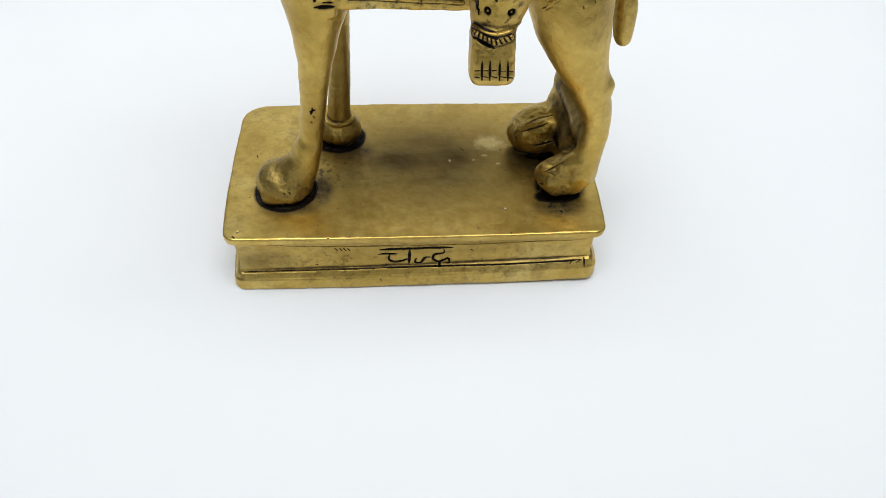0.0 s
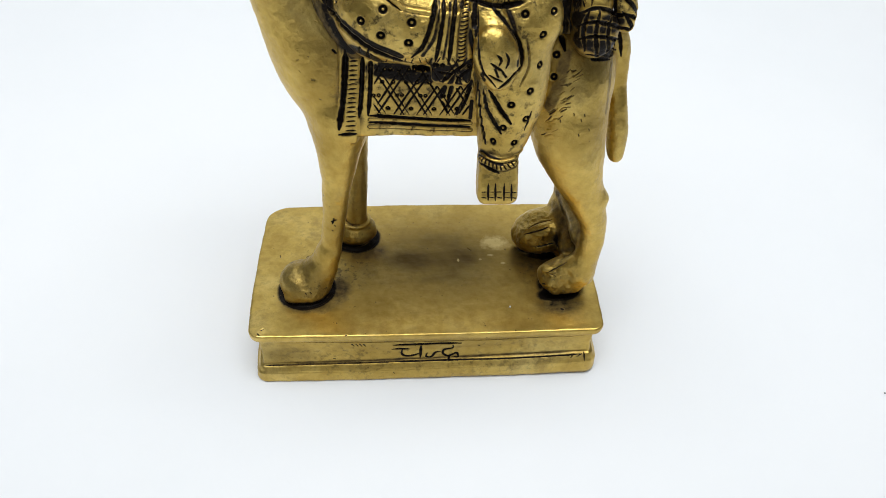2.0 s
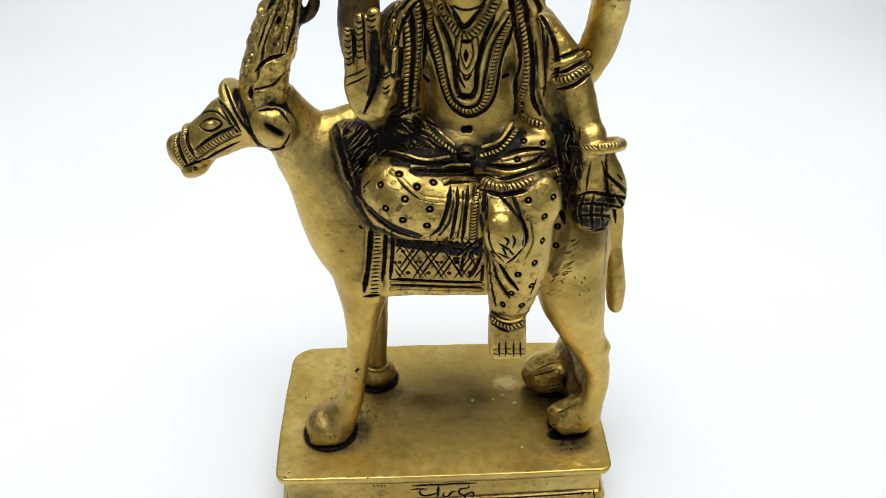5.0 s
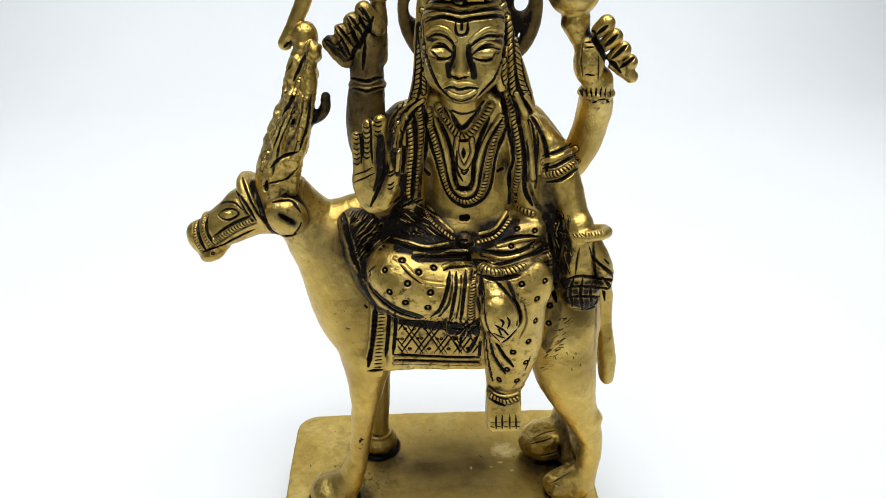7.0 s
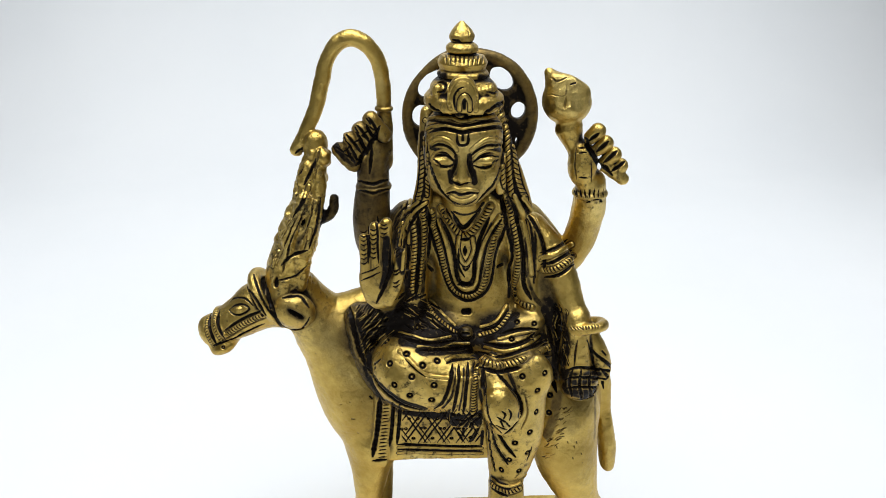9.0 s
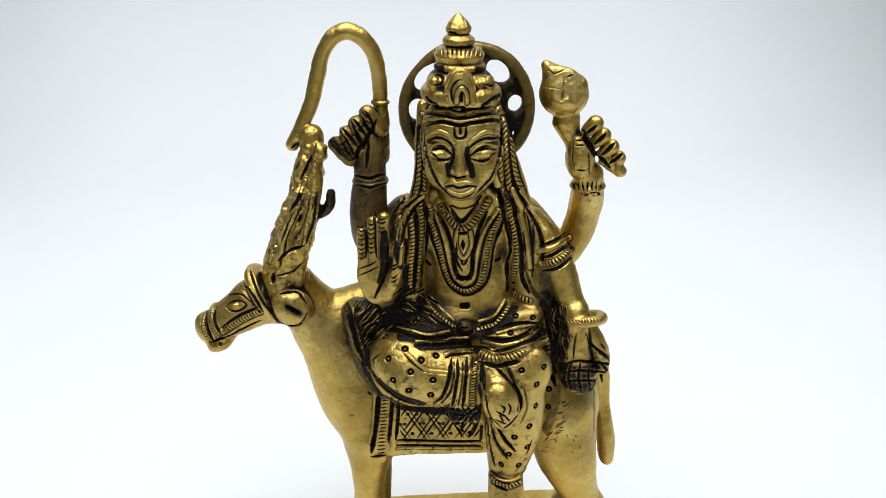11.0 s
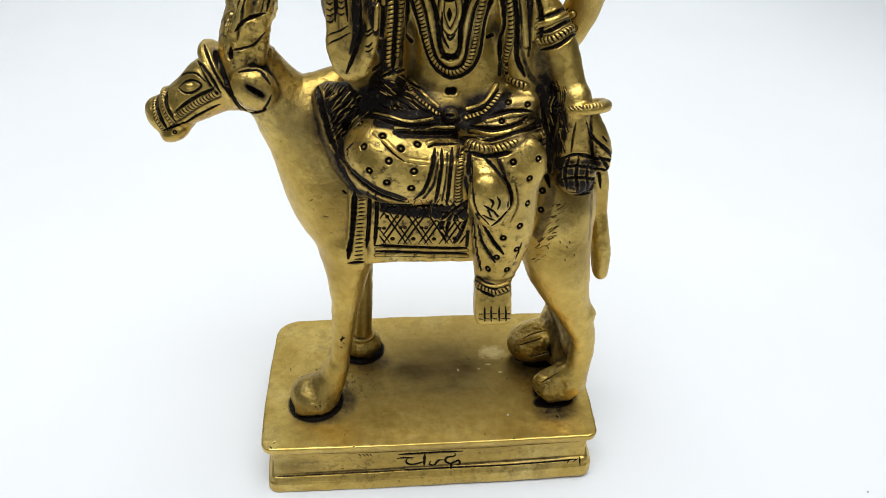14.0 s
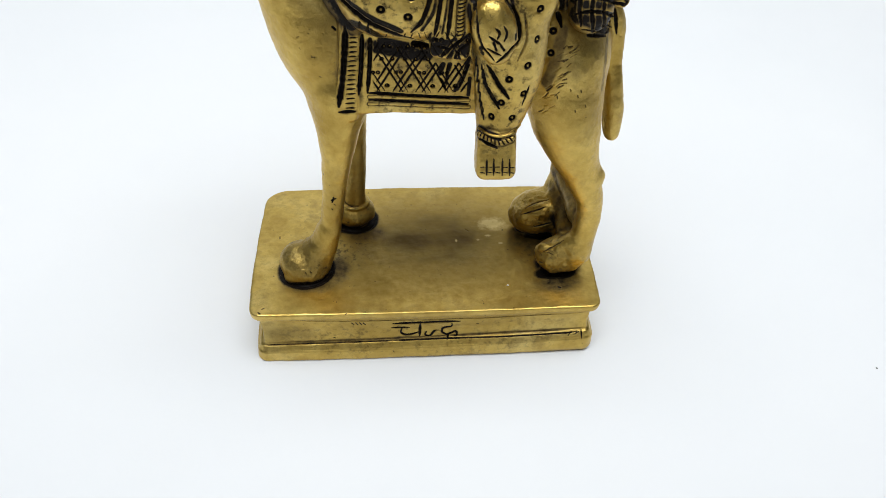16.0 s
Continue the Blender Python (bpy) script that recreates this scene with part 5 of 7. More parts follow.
    groove([(-2.27, 15.20), (-2.18, 15.14), (-2.10, 15.21)], 0.022, 0.8)
    groove([(-2.03, 15.24), (-1.96, 15.17), (-1.88, 15.21)], 0.022, 0.8)
    groove([(-2.27, 15.08), (-2.19, 15.02), (-2.10, 15.09)], 0.022, 0.8)
    groove([(-2.04, 15.12), (-1.97, 15.05), (-1.88, 15.09)], 0.022, 0.8)
    groove([(-2.28, 14.96), (-2.19, 14.90), (-2.11, 14.96)], 0.022, 0.8)
    groove([(-1.76, 15.97), (-1.68, 15.91), (-1.58, 15.96)], 0.022, 0.8)
    groove([(-1.76, 15.86), (-1.68, 15.81), (-1.59, 15.85)], 0.022, 0.8)
    groove([(-1.77, 15.73), (-1.69, 15.68), (-1.59, 15.72)], 0.022, 0.8)
    groove([(-1.77, 15.63), (-1.69, 15.57), (-1.59, 15.61)], 0.022, 0.8)
    groove([(-1.49, 15.32), (-1.43, 15.50), (-1.32, 15.55)], 0.024, 0.85)
    groove([(-1.49, 15.25), (-1.41, 15.20), (-1.31, 15.27)], 0.024, 0.85)
    groove([(-1.50, 15.13), (-1.41, 15.07), (-1.31, 15.14)], 0.024, 0.85)
    groove([(-1.50, 14.72), (-1.42, 14.67), (-1.32, 14.74)], 0.024, 0.85)
    groove([(-1.51, 14.62), (-1.42, 14.58), (-1.32, 14.65)], 0.024, 0.85)
    groove([(-1.51, 14.38), (-1.43, 14.34), (-1.33, 14.42)], 0.024, 0.85)
    groove([(-1.51, 14.27), (-1.43, 14.23), (-1.33, 14.31)], 0.024, 0.85)
    groove([(-2.28, 14.64), (-2.05, 14.71), (-1.81, 14.83)], 0.02)
    groove([(-2.29, 14.46), (-2.06, 14.54), (-1.78, 14.68)], 0.02)
    brush([(3.16, 11.54), (3.29, 10.97), (3.86, 10.64), (4.42, 10.80)], 0.09, 0.8)
    groove([(3.29, 11.65), (3.24, 11.26), (3.36, 10.75)], 0.045, 1.0)
    groove([(3.52, 11.66), (3.51, 11.17), (3.65, 10.59)], 0.045, 1.0)
    groove([(3.83, 11.64), (3.80, 11.15), (3.96, 10.56)], 0.045, 1.0)
    groove([(4.09, 11.68), (4.55, 11.07), (4.29, 10.68)], 0.045, 1.0)
    groove([(3.11, 11.61), (3.54, 11.70), (4.62, 11.51)], 0.045, 1.0)
    groove([(3.13, 11.34), (3.55, 11.39), (4.66, 11.23)], 0.045, 1.0)
    groove([(3.18, 11.03), (3.60, 11.07), (4.61, 10.94)], 0.045, 1.0)
    groove([(3.41, 10.67), (3.85, 10.61), (4.31, 10.63)], 0.045, 1.0)
    groove([(3.66, 12.56), (3.90, 12.14), (4.58, 11.52), (4.80, 10.78)], 0.05)
    groove([(3.37, 12.57), (3.33, 12.17), (3.32, 11.76)], 0.03, 0.6)
    groove([(4.13, 12.19), (4.24, 12.07)], 0.03)
    groove([(-2.71, 18.78), (-2.64, 18.61)], 0.03, 0.9)
    groove([(-2.56, 18.46), (-2.45, 18.38)], 0.03, 0.9)
    groove([(-2.40, 19.00), (-2.31, 18.84)], 0.03, 0.9)
    groove([(-2.23, 18.77), (-2.12, 18.70)], 0.03, 0.9)
    groove([(-2.10, 19.22), (-2.00, 19.07)], 0.03, 0.9)
    groove([(-2.01, 19.00), (-1.88, 18.91)], 0.03, 0.9)
    groove([(-2.88, 18.47), (-2.74, 18.37)], 0.03, 0.9)
    groove([(-2.64, 18.28), (-2.52, 18.21)], 0.03, 0.9)
    groove([(-2.61, 18.39), (-2.44, 18.08)], 0.045)
    groove([(-2.64, 18.85), (-2.39, 18.52), (-2.25, 18.32)], 0.045)
    groove([(-2.34, 19.06), (-2.12, 18.76), (-2.02, 18.55)], 0.045)
    groove([(-2.04, 19.25), (-1.88, 18.99), (-1.83, 18.82)], 0.045)
    brush([(-2.94, 18.60), (-2.76, 18.27), (-2.48, 18.06)], 0.14, 0.7)


def finish_stag():
    """Bridle, eye, ear, antler ridges and casting marks."""
    groove([(-5.99, 13.77), (-5.83, 13.90), (-5.59, 13.93), (-5.39, 13.78), (-5.61, 13.61), (-5.83, 13.62), (-5.99, 13.77)], 0.03)
    groove([(-6.03, 13.99), (-5.86, 14.14), (-5.53, 14.12), (-5.29, 13.88)], 0.03)
    boss(-5.70, 13.77, (0.12, 0.08, 0.09), 0, 0.03)
    rib([(-6.11, 13.00), (-5.60, 13.29), (-5.05, 13.54)], 0.085, ticks=0.085, tick_r=0.024)
    groove([(-6.09, 13.16), (-5.59, 13.47), (-5.04, 13.71)], 0.04)
    groove([(-6.08, 12.82), (-5.62, 13.04), (-5.03, 13.28)], 0.04)
    groove([(-6.61, 13.71), (-6.57, 13.23), (-6.40, 12.65)], 0.045)
    groove([(-6.29, 13.80), (-6.30, 13.31), (-6.12, 12.82)], 0.045)
    rib([(-6.66, 13.56), (-6.66, 13.09), (-6.52, 12.65)], 0.04, ticks=0.08, tick_r=0.018)
    rib([(-6.39, 13.70), (-6.43, 13.26), (-6.26, 12.79)], 0.04, ticks=0.08, tick_r=0.018)
    for x, s in ((-6.22, 12.59),):
        dot(x, s, 0.05)
    groove([(-6.52, 12.65), (-6.15, 12.79), (-5.96, 12.89)], 0.035)
    groove([(-5.48, 14.49), (-5.14, 13.99), (-4.94, 13.54)], 0.06)
    groove([(-5.26, 14.86), (-5.02, 14.20), (-4.77, 13.57)], 0.045)
    groove([(-4.96, 14.60), (-4.82, 13.97), (-4.61, 13.18)], 0.055)
    groove([(-4.73, 13.88), (-4.65, 13.49), (-4.46, 13.14), (-3.98, 13.18), (-3.76, 13.47)], 0.04)
    groove([(-4.47, 14.08), (-4.03, 14.14), (-3.76, 13.77)], 0.05)
    groove([(-4.44, 15.07), (-4.10, 15.38), (-3.72, 15.48)], 0.045, dark=0.8)
    groove([(-4.09, 16.47), (-3.84, 16.78), (-3.67, 17.12)], 0.05)
    groove([(-4.25, 15.49), (-3.93, 16.17), (-3.68, 16.67)], 0.03, dark=0.6)
    groove([(-4.57, 15.08), (-4.23, 15.88), (-4.00, 16.36)], 0.03, dark=0.4)
    groove([(-3.94, 15.73), (-3.64, 16.38), (-3.49, 17.03)], 0.03, dark=0.5)
    groove([(-3.68, 15.55), (-3.47, 16.21), (-3.32, 17.03)], 0.04, dark=0.8)
    groove([(-3.74, 17.41), (-3.53, 17.85), (-3.40, 18.15)], 0.04)
    groove([(-4.02, 18.35), (-3.78, 18.54)], 0.04)
    groove([(-4.70, 14.58), (-4.14, 14.73), (-3.76, 15.06)], 0.035, dark=0.6)
    groove([(-2.25, 10.85), (-2.19, 10.78)], 0.03)
    groove([(-2.63, 5.69), (-2.56, 5.89)], 0.025)
    groove([(-2.64, 5.78), (-2.52, 5.83)], 0.025)
    groove([(-2.71, 13.75), (-2.60, 13.11), (-2.50, 12.51), (-2.33, 11.96)], 0.08)
    groove([(-2.45, 13.25), (-2.26, 13.39), (-1.99, 13.70)], 0.05)
    groove([(-2.42, 12.96), (-1.99, 13.22), (-1.66, 13.37)], 0.05)
    groove([(-2.41, 12.58), (-2.11, 13.01), (-1.73, 13.15)], 0.05)
    groove([(-2.30, 12.17), (-2.20, 12.74)], 0.05)
    groove([(-2.53, 13.41), (-2.33, 13.58)], 0.04)
    groove([(-2.25, 11.81), (-1.90, 11.23), (-1.38, 10.76), (-0.72, 10.49), (0.08, 10.36)], 0.07)
    groove([(2.93, 11.64), (3.10, 10.83)], 0.06)
    groove([(2.88, 13.32), (3.00, 12.73), (3.04, 12.08)], 0.07)
    groove([(3.02, 13.42), (3.04, 12.92)], 0.05)
    groove([(2.69, 13.03), (2.86, 12.27)], 0.06)


def finish_antlers():
    """Bark-like ridges of the antler stem."""
    groove([(-3.84, 16.35), (-3.70, 16.79)], 0.04, dark=0.5)
    groove([(-3.86, 15.46), (-3.74, 15.78)], 0.03, dark=0.5)
    groove([(-4.37, 15.85), (-4.18, 16.28)], 0.03, dark=0.5)
    groove([(-3.38, 18.06), (-3.30, 18.41)], 0.04, dark=0.5)
    rib([(-4.71, 15.06), (-4.54, 15.52)], 0.05)
    groove([(-3.94, 15.93), (-3.88, 16.17)], 0.02, dark=0.5)
    rib([(-3.73, 17.03), (-3.63, 17.38)], 0.05)
    groove([(-3.45, 17.64), (-3.38, 17.92)], 0.02, dark=0.5)
    groove([(-4.08, 16.73), (-4.04, 16.97)], 0.02, dark=0.5)
    groove([(-3.87, 17.70), (-3.73, 17.92)], 0.04, dark=0.5)
    groove([(-4.27, 16.16), (-4.12, 16.55)], 0.02, dark=0.5)
    groove([(-4.46, 15.92), (-4.26, 16.19)], 0.04, dark=0.5)
    groove([(-4.64, 15.19), (-4.55, 15.63)], 0.03, dark=0.5)
    groove([(-3.48, 16.52), (-3.37, 16.95)], 0.03, dark=0.5)
    rib([(-4.12, 16.22), (-3.98, 16.49)], 0.05)
    rib([(-3.70, 15.83), (-3.63, 16.09)], 0.05)
    groove([(-4.01, 17.01), (-3.92, 17.52)], 0.04, dark=0.5)
    groove([(-4.16, 15.91), (-4.13, 16.14)], 0.02, dark=0.5)
    groove([(-4.42, 14.87), (-4.33, 15.24)], 0.04, dark=0.5)
    groove([(-4.27, 15.27), (-4.17, 15.65)], 0.04, dark=0.5)
    groove([(-4.32, 15.66), (-4.13, 16.06)], 0.03, dark=0.5)
    groove([(-3.47, 17.78), (-3.41, 18.08)], 0.03, dark=0.5)


def finish_bunched():
    """Rough chiselled cloth beside the hips."""
    groove([(-2.27, 13.33), (-2.08, 13.60)], 0.028, dark=1)
    groove([(-2.23, 13.51), (-2.07, 13.77)], 0.028, dark=1)
    groove([(-2.52, 13.47), (-2.37, 13.62)], 0.028, dark=1)
    groove([(-2.42, 12.46), (-2.20, 12.74)], 0.028, dark=1)
    groove([(-1.64, 13.50), (-1.41, 13.69)], 0.028, dark=1)
    groove([(-2.49, 13.05), (-2.27, 13.31)], 0.028, dark=1)
    groove([(-1.99, 12.91), (-1.81, 13.15)], 0.028, dark=1)
    groove([(-2.18, 13.03), (-1.99, 13.24)], 0.028, dark=1)
    rib([(-2.39, 12.55), (-2.22, 12.74)], 0.02, dark=1)
    groove([(-1.85, 13.31), (-1.70, 13.55)], 0.028, dark=1)
    groove([(-1.86, 12.51), (-1.65, 12.80)], 0.028, dark=1)
    rib([(-2.06, 12.56), (-1.89, 12.70)], 0.02, dark=1)
    groove([(-2.18, 12.38), (-2.07, 12.50)], 0.028, dark=1)
    groove([(-2.34, 12.91), (-2.13, 13.16)], 0.028, dark=1)
    groove([(-2.42, 13.40), (-2.31, 13.50)], 0.028, dark=1)
    groove([(-2.37, 12.90), (-2.14, 13.17)], 0.028, dark=1)
    groove([(-2.08, 11.93), (-1.86, 12.14)], 0.028, dark=1)
    groove([(-2.20, 12.94), (-1.97, 13.15)], 0.028, dark=1)
    groove([(-2.42, 13.19), (-2.29, 13.34)], 0.028, dark=1)
    groove([(-2.33, 13.62), (-2.19, 13.86)], 0.028, dark=1)
    rib([(-2.14, 12.48), (-1.93, 12.74)], 0.02, dark=1)
    groove([(-1.84, 12.88), (-1.68, 13.09)], 0.028, dark=1)
    groove([(-2.53, 13.51), (-2.40, 13.70)], 0.028, dark=1)
    groove([(-2.53, 13.64), (-2.43, 13.84)], 0.028, dark=1)
    groove([(-1.99, 13.31), (-1.86, 13.49)], 0.028, dark=1)
    groove([(-2.11, 13.44), (-2.00, 13.60)], 0.028, dark=1)
    groove([(-1.78, 13.29), (-1.69, 13.37)], 0.028, dark=1)
    rib([(-1.92, 13.11), (-1.77, 13.31)], 0.02, dark=1)
    rib([(-2.11, 12.14), (-1.94, 12.32)], 0.02, dark=1)
    groove([(-1.88, 13.18), (-1.71, 13.38)], 0.028, dark=1)
    rib([(-2.38, 12.32), (-2.16, 12.62)], 0.02, dark=1)
    groove([(-2.24, 13.19), (-2.11, 13.38)], 0.028, dark=1)
    groove([(-1.78, 12.69), (-1.61, 12.91)], 0.028, dark=1)
    rib([(-2.13, 13.28), (-1.92, 13.54)], 0.02, dark=1)
    rib([(-1.66, 12.87), (-1.51, 13.00)], 0.02, dark=1)
    rib([(-2.42, 13.39), (-2.30, 13.48)], 0.02, dark=1)
    rib([(-2.29, 12.60), (-2.16, 12.80)], 0.02, dark=1)
    rib([(-2.02, 12.68), (-1.76, 12.90)], 0.02, dark=1)
    groove([(-1.80, 13.21), (-1.66, 13.38)], 0.028, dark=1)
    rib([(-2.03, 13.12), (-1.87, 13.33)], 0.02, dark=1)
    groove([(-2.28, 12.78), (-2.09, 12.94)], 0.028, dark=1)
    groove([(-2.12, 12.67), (-2.01, 12.78)], 0.028, dark=1)
    groove([(-2.46, 12.75), (-2.24, 12.97)], 0.028, dark=1)
    groove([(-2.14, 12.61), (-1.91, 12.87)], 0.028, dark=1)
    groove([(-2.35, 13.10), (-2.15, 13.34)], 0.028, dark=1)
    groove([(-2.20, 12.48), (-2.06, 12.73)], 0.028, dark=1)
    groove([(-2.19, 12.64), (-2.02, 12.79)], 0.028, dark=1)
    groove([(-2.37, 12.58), (-2.14, 12.83)], 0.028, dark=1)
    rib([(2.86, 13.34), (2.83, 13.13)], 0.02, dark=1)
    groove([(3.07, 13.43), (3.05, 13.09)], 0.028, dark=1)
    groove([(3.13, 11.98), (3.19, 11.75)], 0.028, dark=1)
    groove([(3.03, 11.94), (3.10, 11.68)], 0.028, dark=1)
    rib([(2.89, 13.07), (2.94, 12.93)], 0.02, dark=1)
    groove([(2.89, 12.79), (2.96, 12.61)], 0.028, dark=1)
    rib([(3.02, 12.82), (3.05, 12.62)], 0.02, dark=1)
    rib([(3.09, 13.51), (3.13, 13.37)], 0.02, dark=1)
    rib([(2.94, 13.53), (2.91, 13.24)], 0.02, dark=1)
    groove([(2.92, 13.50), (2.88, 13.11)], 0.028, dark=1)
    groove([(2.85, 13.66), (2.93, 13.41)], 0.028, dark=1)
    rib([(3.10, 12.57), (3.19, 12.32)], 0.02, dark=1)
    groove([(2.94, 12.21), (3.02, 12.00)], 0.028, dark=1)
    groove([(3.02, 13.19), (3.04, 13.02)], 0.028, dark=1)
    groove([(2.86, 13.49), (2.92, 13.37)], 0.028, dark=1)
    groove([(3.03, 12.41), (3.00, 12.18)], 0.028, dark=1)
    rib([(2.91, 13.71), (2.96, 13.58)], 0.02, dark=1)
    groove([(3.02, 13.42), (2.95, 13.08)], 0.028, dark=1)
    groove([(3.00, 12.91), (3.11, 12.68)], 0.028, dark=1)
    rib([(3.00, 12.49), (3.07, 12.18)], 0.02, dark=1)
    groove([(3.05, 12.59), (3.10, 12.37)], 0.028, dark=1)
    groove([(2.87, 13.65), (2.96, 13.41)], 0.028, dark=1)
    groove([(2.94, 12.25), (2.99, 11.91)], 0.028, dark=1)
    groove([(2.86, 13.20), (2.87, 12.98)], 0.028, dark=1)
    groove([(3.03, 12.04), (3.04, 11.67)], 0.028, dark=1)
    groove([(3.02, 13.11), (3.07, 12.95)], 0.028, dark=1)
    groove([(3.06, 12.89), (3.02, 12.66)], 0.028, dark=1)
    groove([(2.91, 13.60), (2.98, 13.45)], 0.028, dark=1)
    rib([(2.96, 13.36), (2.88, 13.04)], 0.02, dark=1)
    groove([(3.04, 12.44), (3.11, 12.14)], 0.028, dark=1)
    groove([(3.10, 13.43), (3.09, 13.10)], 0.028, dark=1)
    rib([(3.10, 12.11), (3.18, 11.84)], 0.02, dark=1)
    rib([(2.92, 12.83), (3.01, 12.58)], 0.02, dark=1)
    groove([(3.07, 12.67), (3.15, 12.35)], 0.028, dark=1)
    groove([(2.88, 13.70), (2.94, 13.56)], 0.028, dark=1)
    groove([(3.07, 12.71), (3.13, 12.44)], 0.028, dark=1)
    groove([(2.94, 13.72), (3.02, 13.41)], 0.028, dark=1)
    groove([(3.02, 12.56), (3.04, 12.38)], 0.028, dark=1)
    rib([(2.87, 13.30), (2.84, 13.00)], 0.02, dark=1)
    groove([(3.10, 12.82), (3.15, 12.61)], 0.028, dark=1)
    groove([(3.05, 12.61), (3.11, 12.38)], 0.028, dark=1)
    groove([(3.00, 12.44), (2.99, 12.21)], 0.028, dark=1)
    groove([(2.87, 13.30), (2.85, 12.96)], 0.028, dark=1)
    groove([(2.98, 12.85), (3.07, 12.63)], 0.028, dark=1)
    groove([(-0.48, 13.86), (-0.24, 13.61)], 0.028, dark=1)
    groove([(-0.91, 13.23), (-0.67, 13.03)], 0.028, dark=1)
    groove([(-1.14, 13.11), (-1.01, 12.99)], 0.028, dark=1)
    groove([(-0.85, 13.10), (-0.73, 12.97)], 0.028, dark=1)
    groove([(-0.51, 13.34), (-0.37, 13.19)], 0.028, dark=1)
    groove([(-1.28, 13.87), (-1.12, 13.81)], 0.028, dark=1)
    groove([(-1.19, 13.63), (-1.05, 13.51)], 0.028, dark=1)
    groove([(-0.64, 13.21), (-0.52, 13.06)], 0.028, dark=1)
    rib([(-0.48, 13.78), (-0.33, 13.65)], 0.02, dark=1)
    groove([(-0.79, 13.63), (-0.61, 13.58)], 0.028, dark=1)
    groove([(-1.24, 13.21), (-1.10, 13.06)], 0.028, dark=1)
    rib([(-1.08, 13.49), (-0.95, 13.42)], 0.02, dark=1)
    rib([(-0.52, 13.23), (-0.32, 13.03)], 0.02, dark=1)
    groove([(-0.83, 13.33), (-0.72, 13.21)], 0.028, dark=1)
    rib([(-0.63, 13.40), (-0.49, 13.33)], 0.02, dark=1)
    rib([(-1.21, 13.53), (-1.06, 13.43)], 0.02, dark=1)
    groove([(-0.42, 13.79), (-0.21, 13.64)], 0.028, dark=1)
    rib([(-0.96, 13.78), (-0.84, 13.74)], 0.02, dark=1)
    groove([(-0.87, 13.75), (-0.63, 13.58)], 0.028, dark=1)
    groove([(-1.19, 13.75), (-1.08, 13.70)], 0.028, dark=1)
    rib([(-1.10, 13.70), (-0.92, 13.55)], 0.02, dark=1)
    groove([(-0.95, 13.58), (-0.76, 13.48)], 0.028, dark=1)
    groove([(-1.27, 13.68), (-1.03, 13.56)], 0.028, dark=1)
    groove([(-0.76, 13.18), (-0.63, 13.10)], 0.028, dark=1)
    rib([(-0.96, 13.55), (-0.71, 13.36)], 0.02, dark=1)
    groove([(-1.29, 13.85), (-1.10, 13.73)], 0.028, dark=1)
    rib([(-0.78, 13.93), (-0.62, 13.84)], 0.02, dark=1)
    groove([(-0.55, 13.08), (-0.40, 13.00)], 0.028, dark=1)
    groove([(-0.85, 13.35), (-0.61, 13.15)], 0.028, dark=1)
    rib([(-0.61, 13.59), (-0.43, 13.48)], 0.02, dark=1)
    groove([(-1.13, 13.14), (-0.92, 12.99)], 0.028, dark=1)
    groove([(-1.10, 13.39), (-0.90, 13.28)], 0.028, dark=1)
    groove([(-0.84, 13.45), (-0.69, 13.36)], 0.028, dark=1)
    groove([(-1.31, 13.66), (-1.14, 13.51)], 0.028, dark=1)
    rib([(-0.51, 13.57), (-0.37, 13.48)], 0.02, dark=1)
    groove([(-0.68, 13.71), (-0.56, 13.65)], 0.028, dark=1)


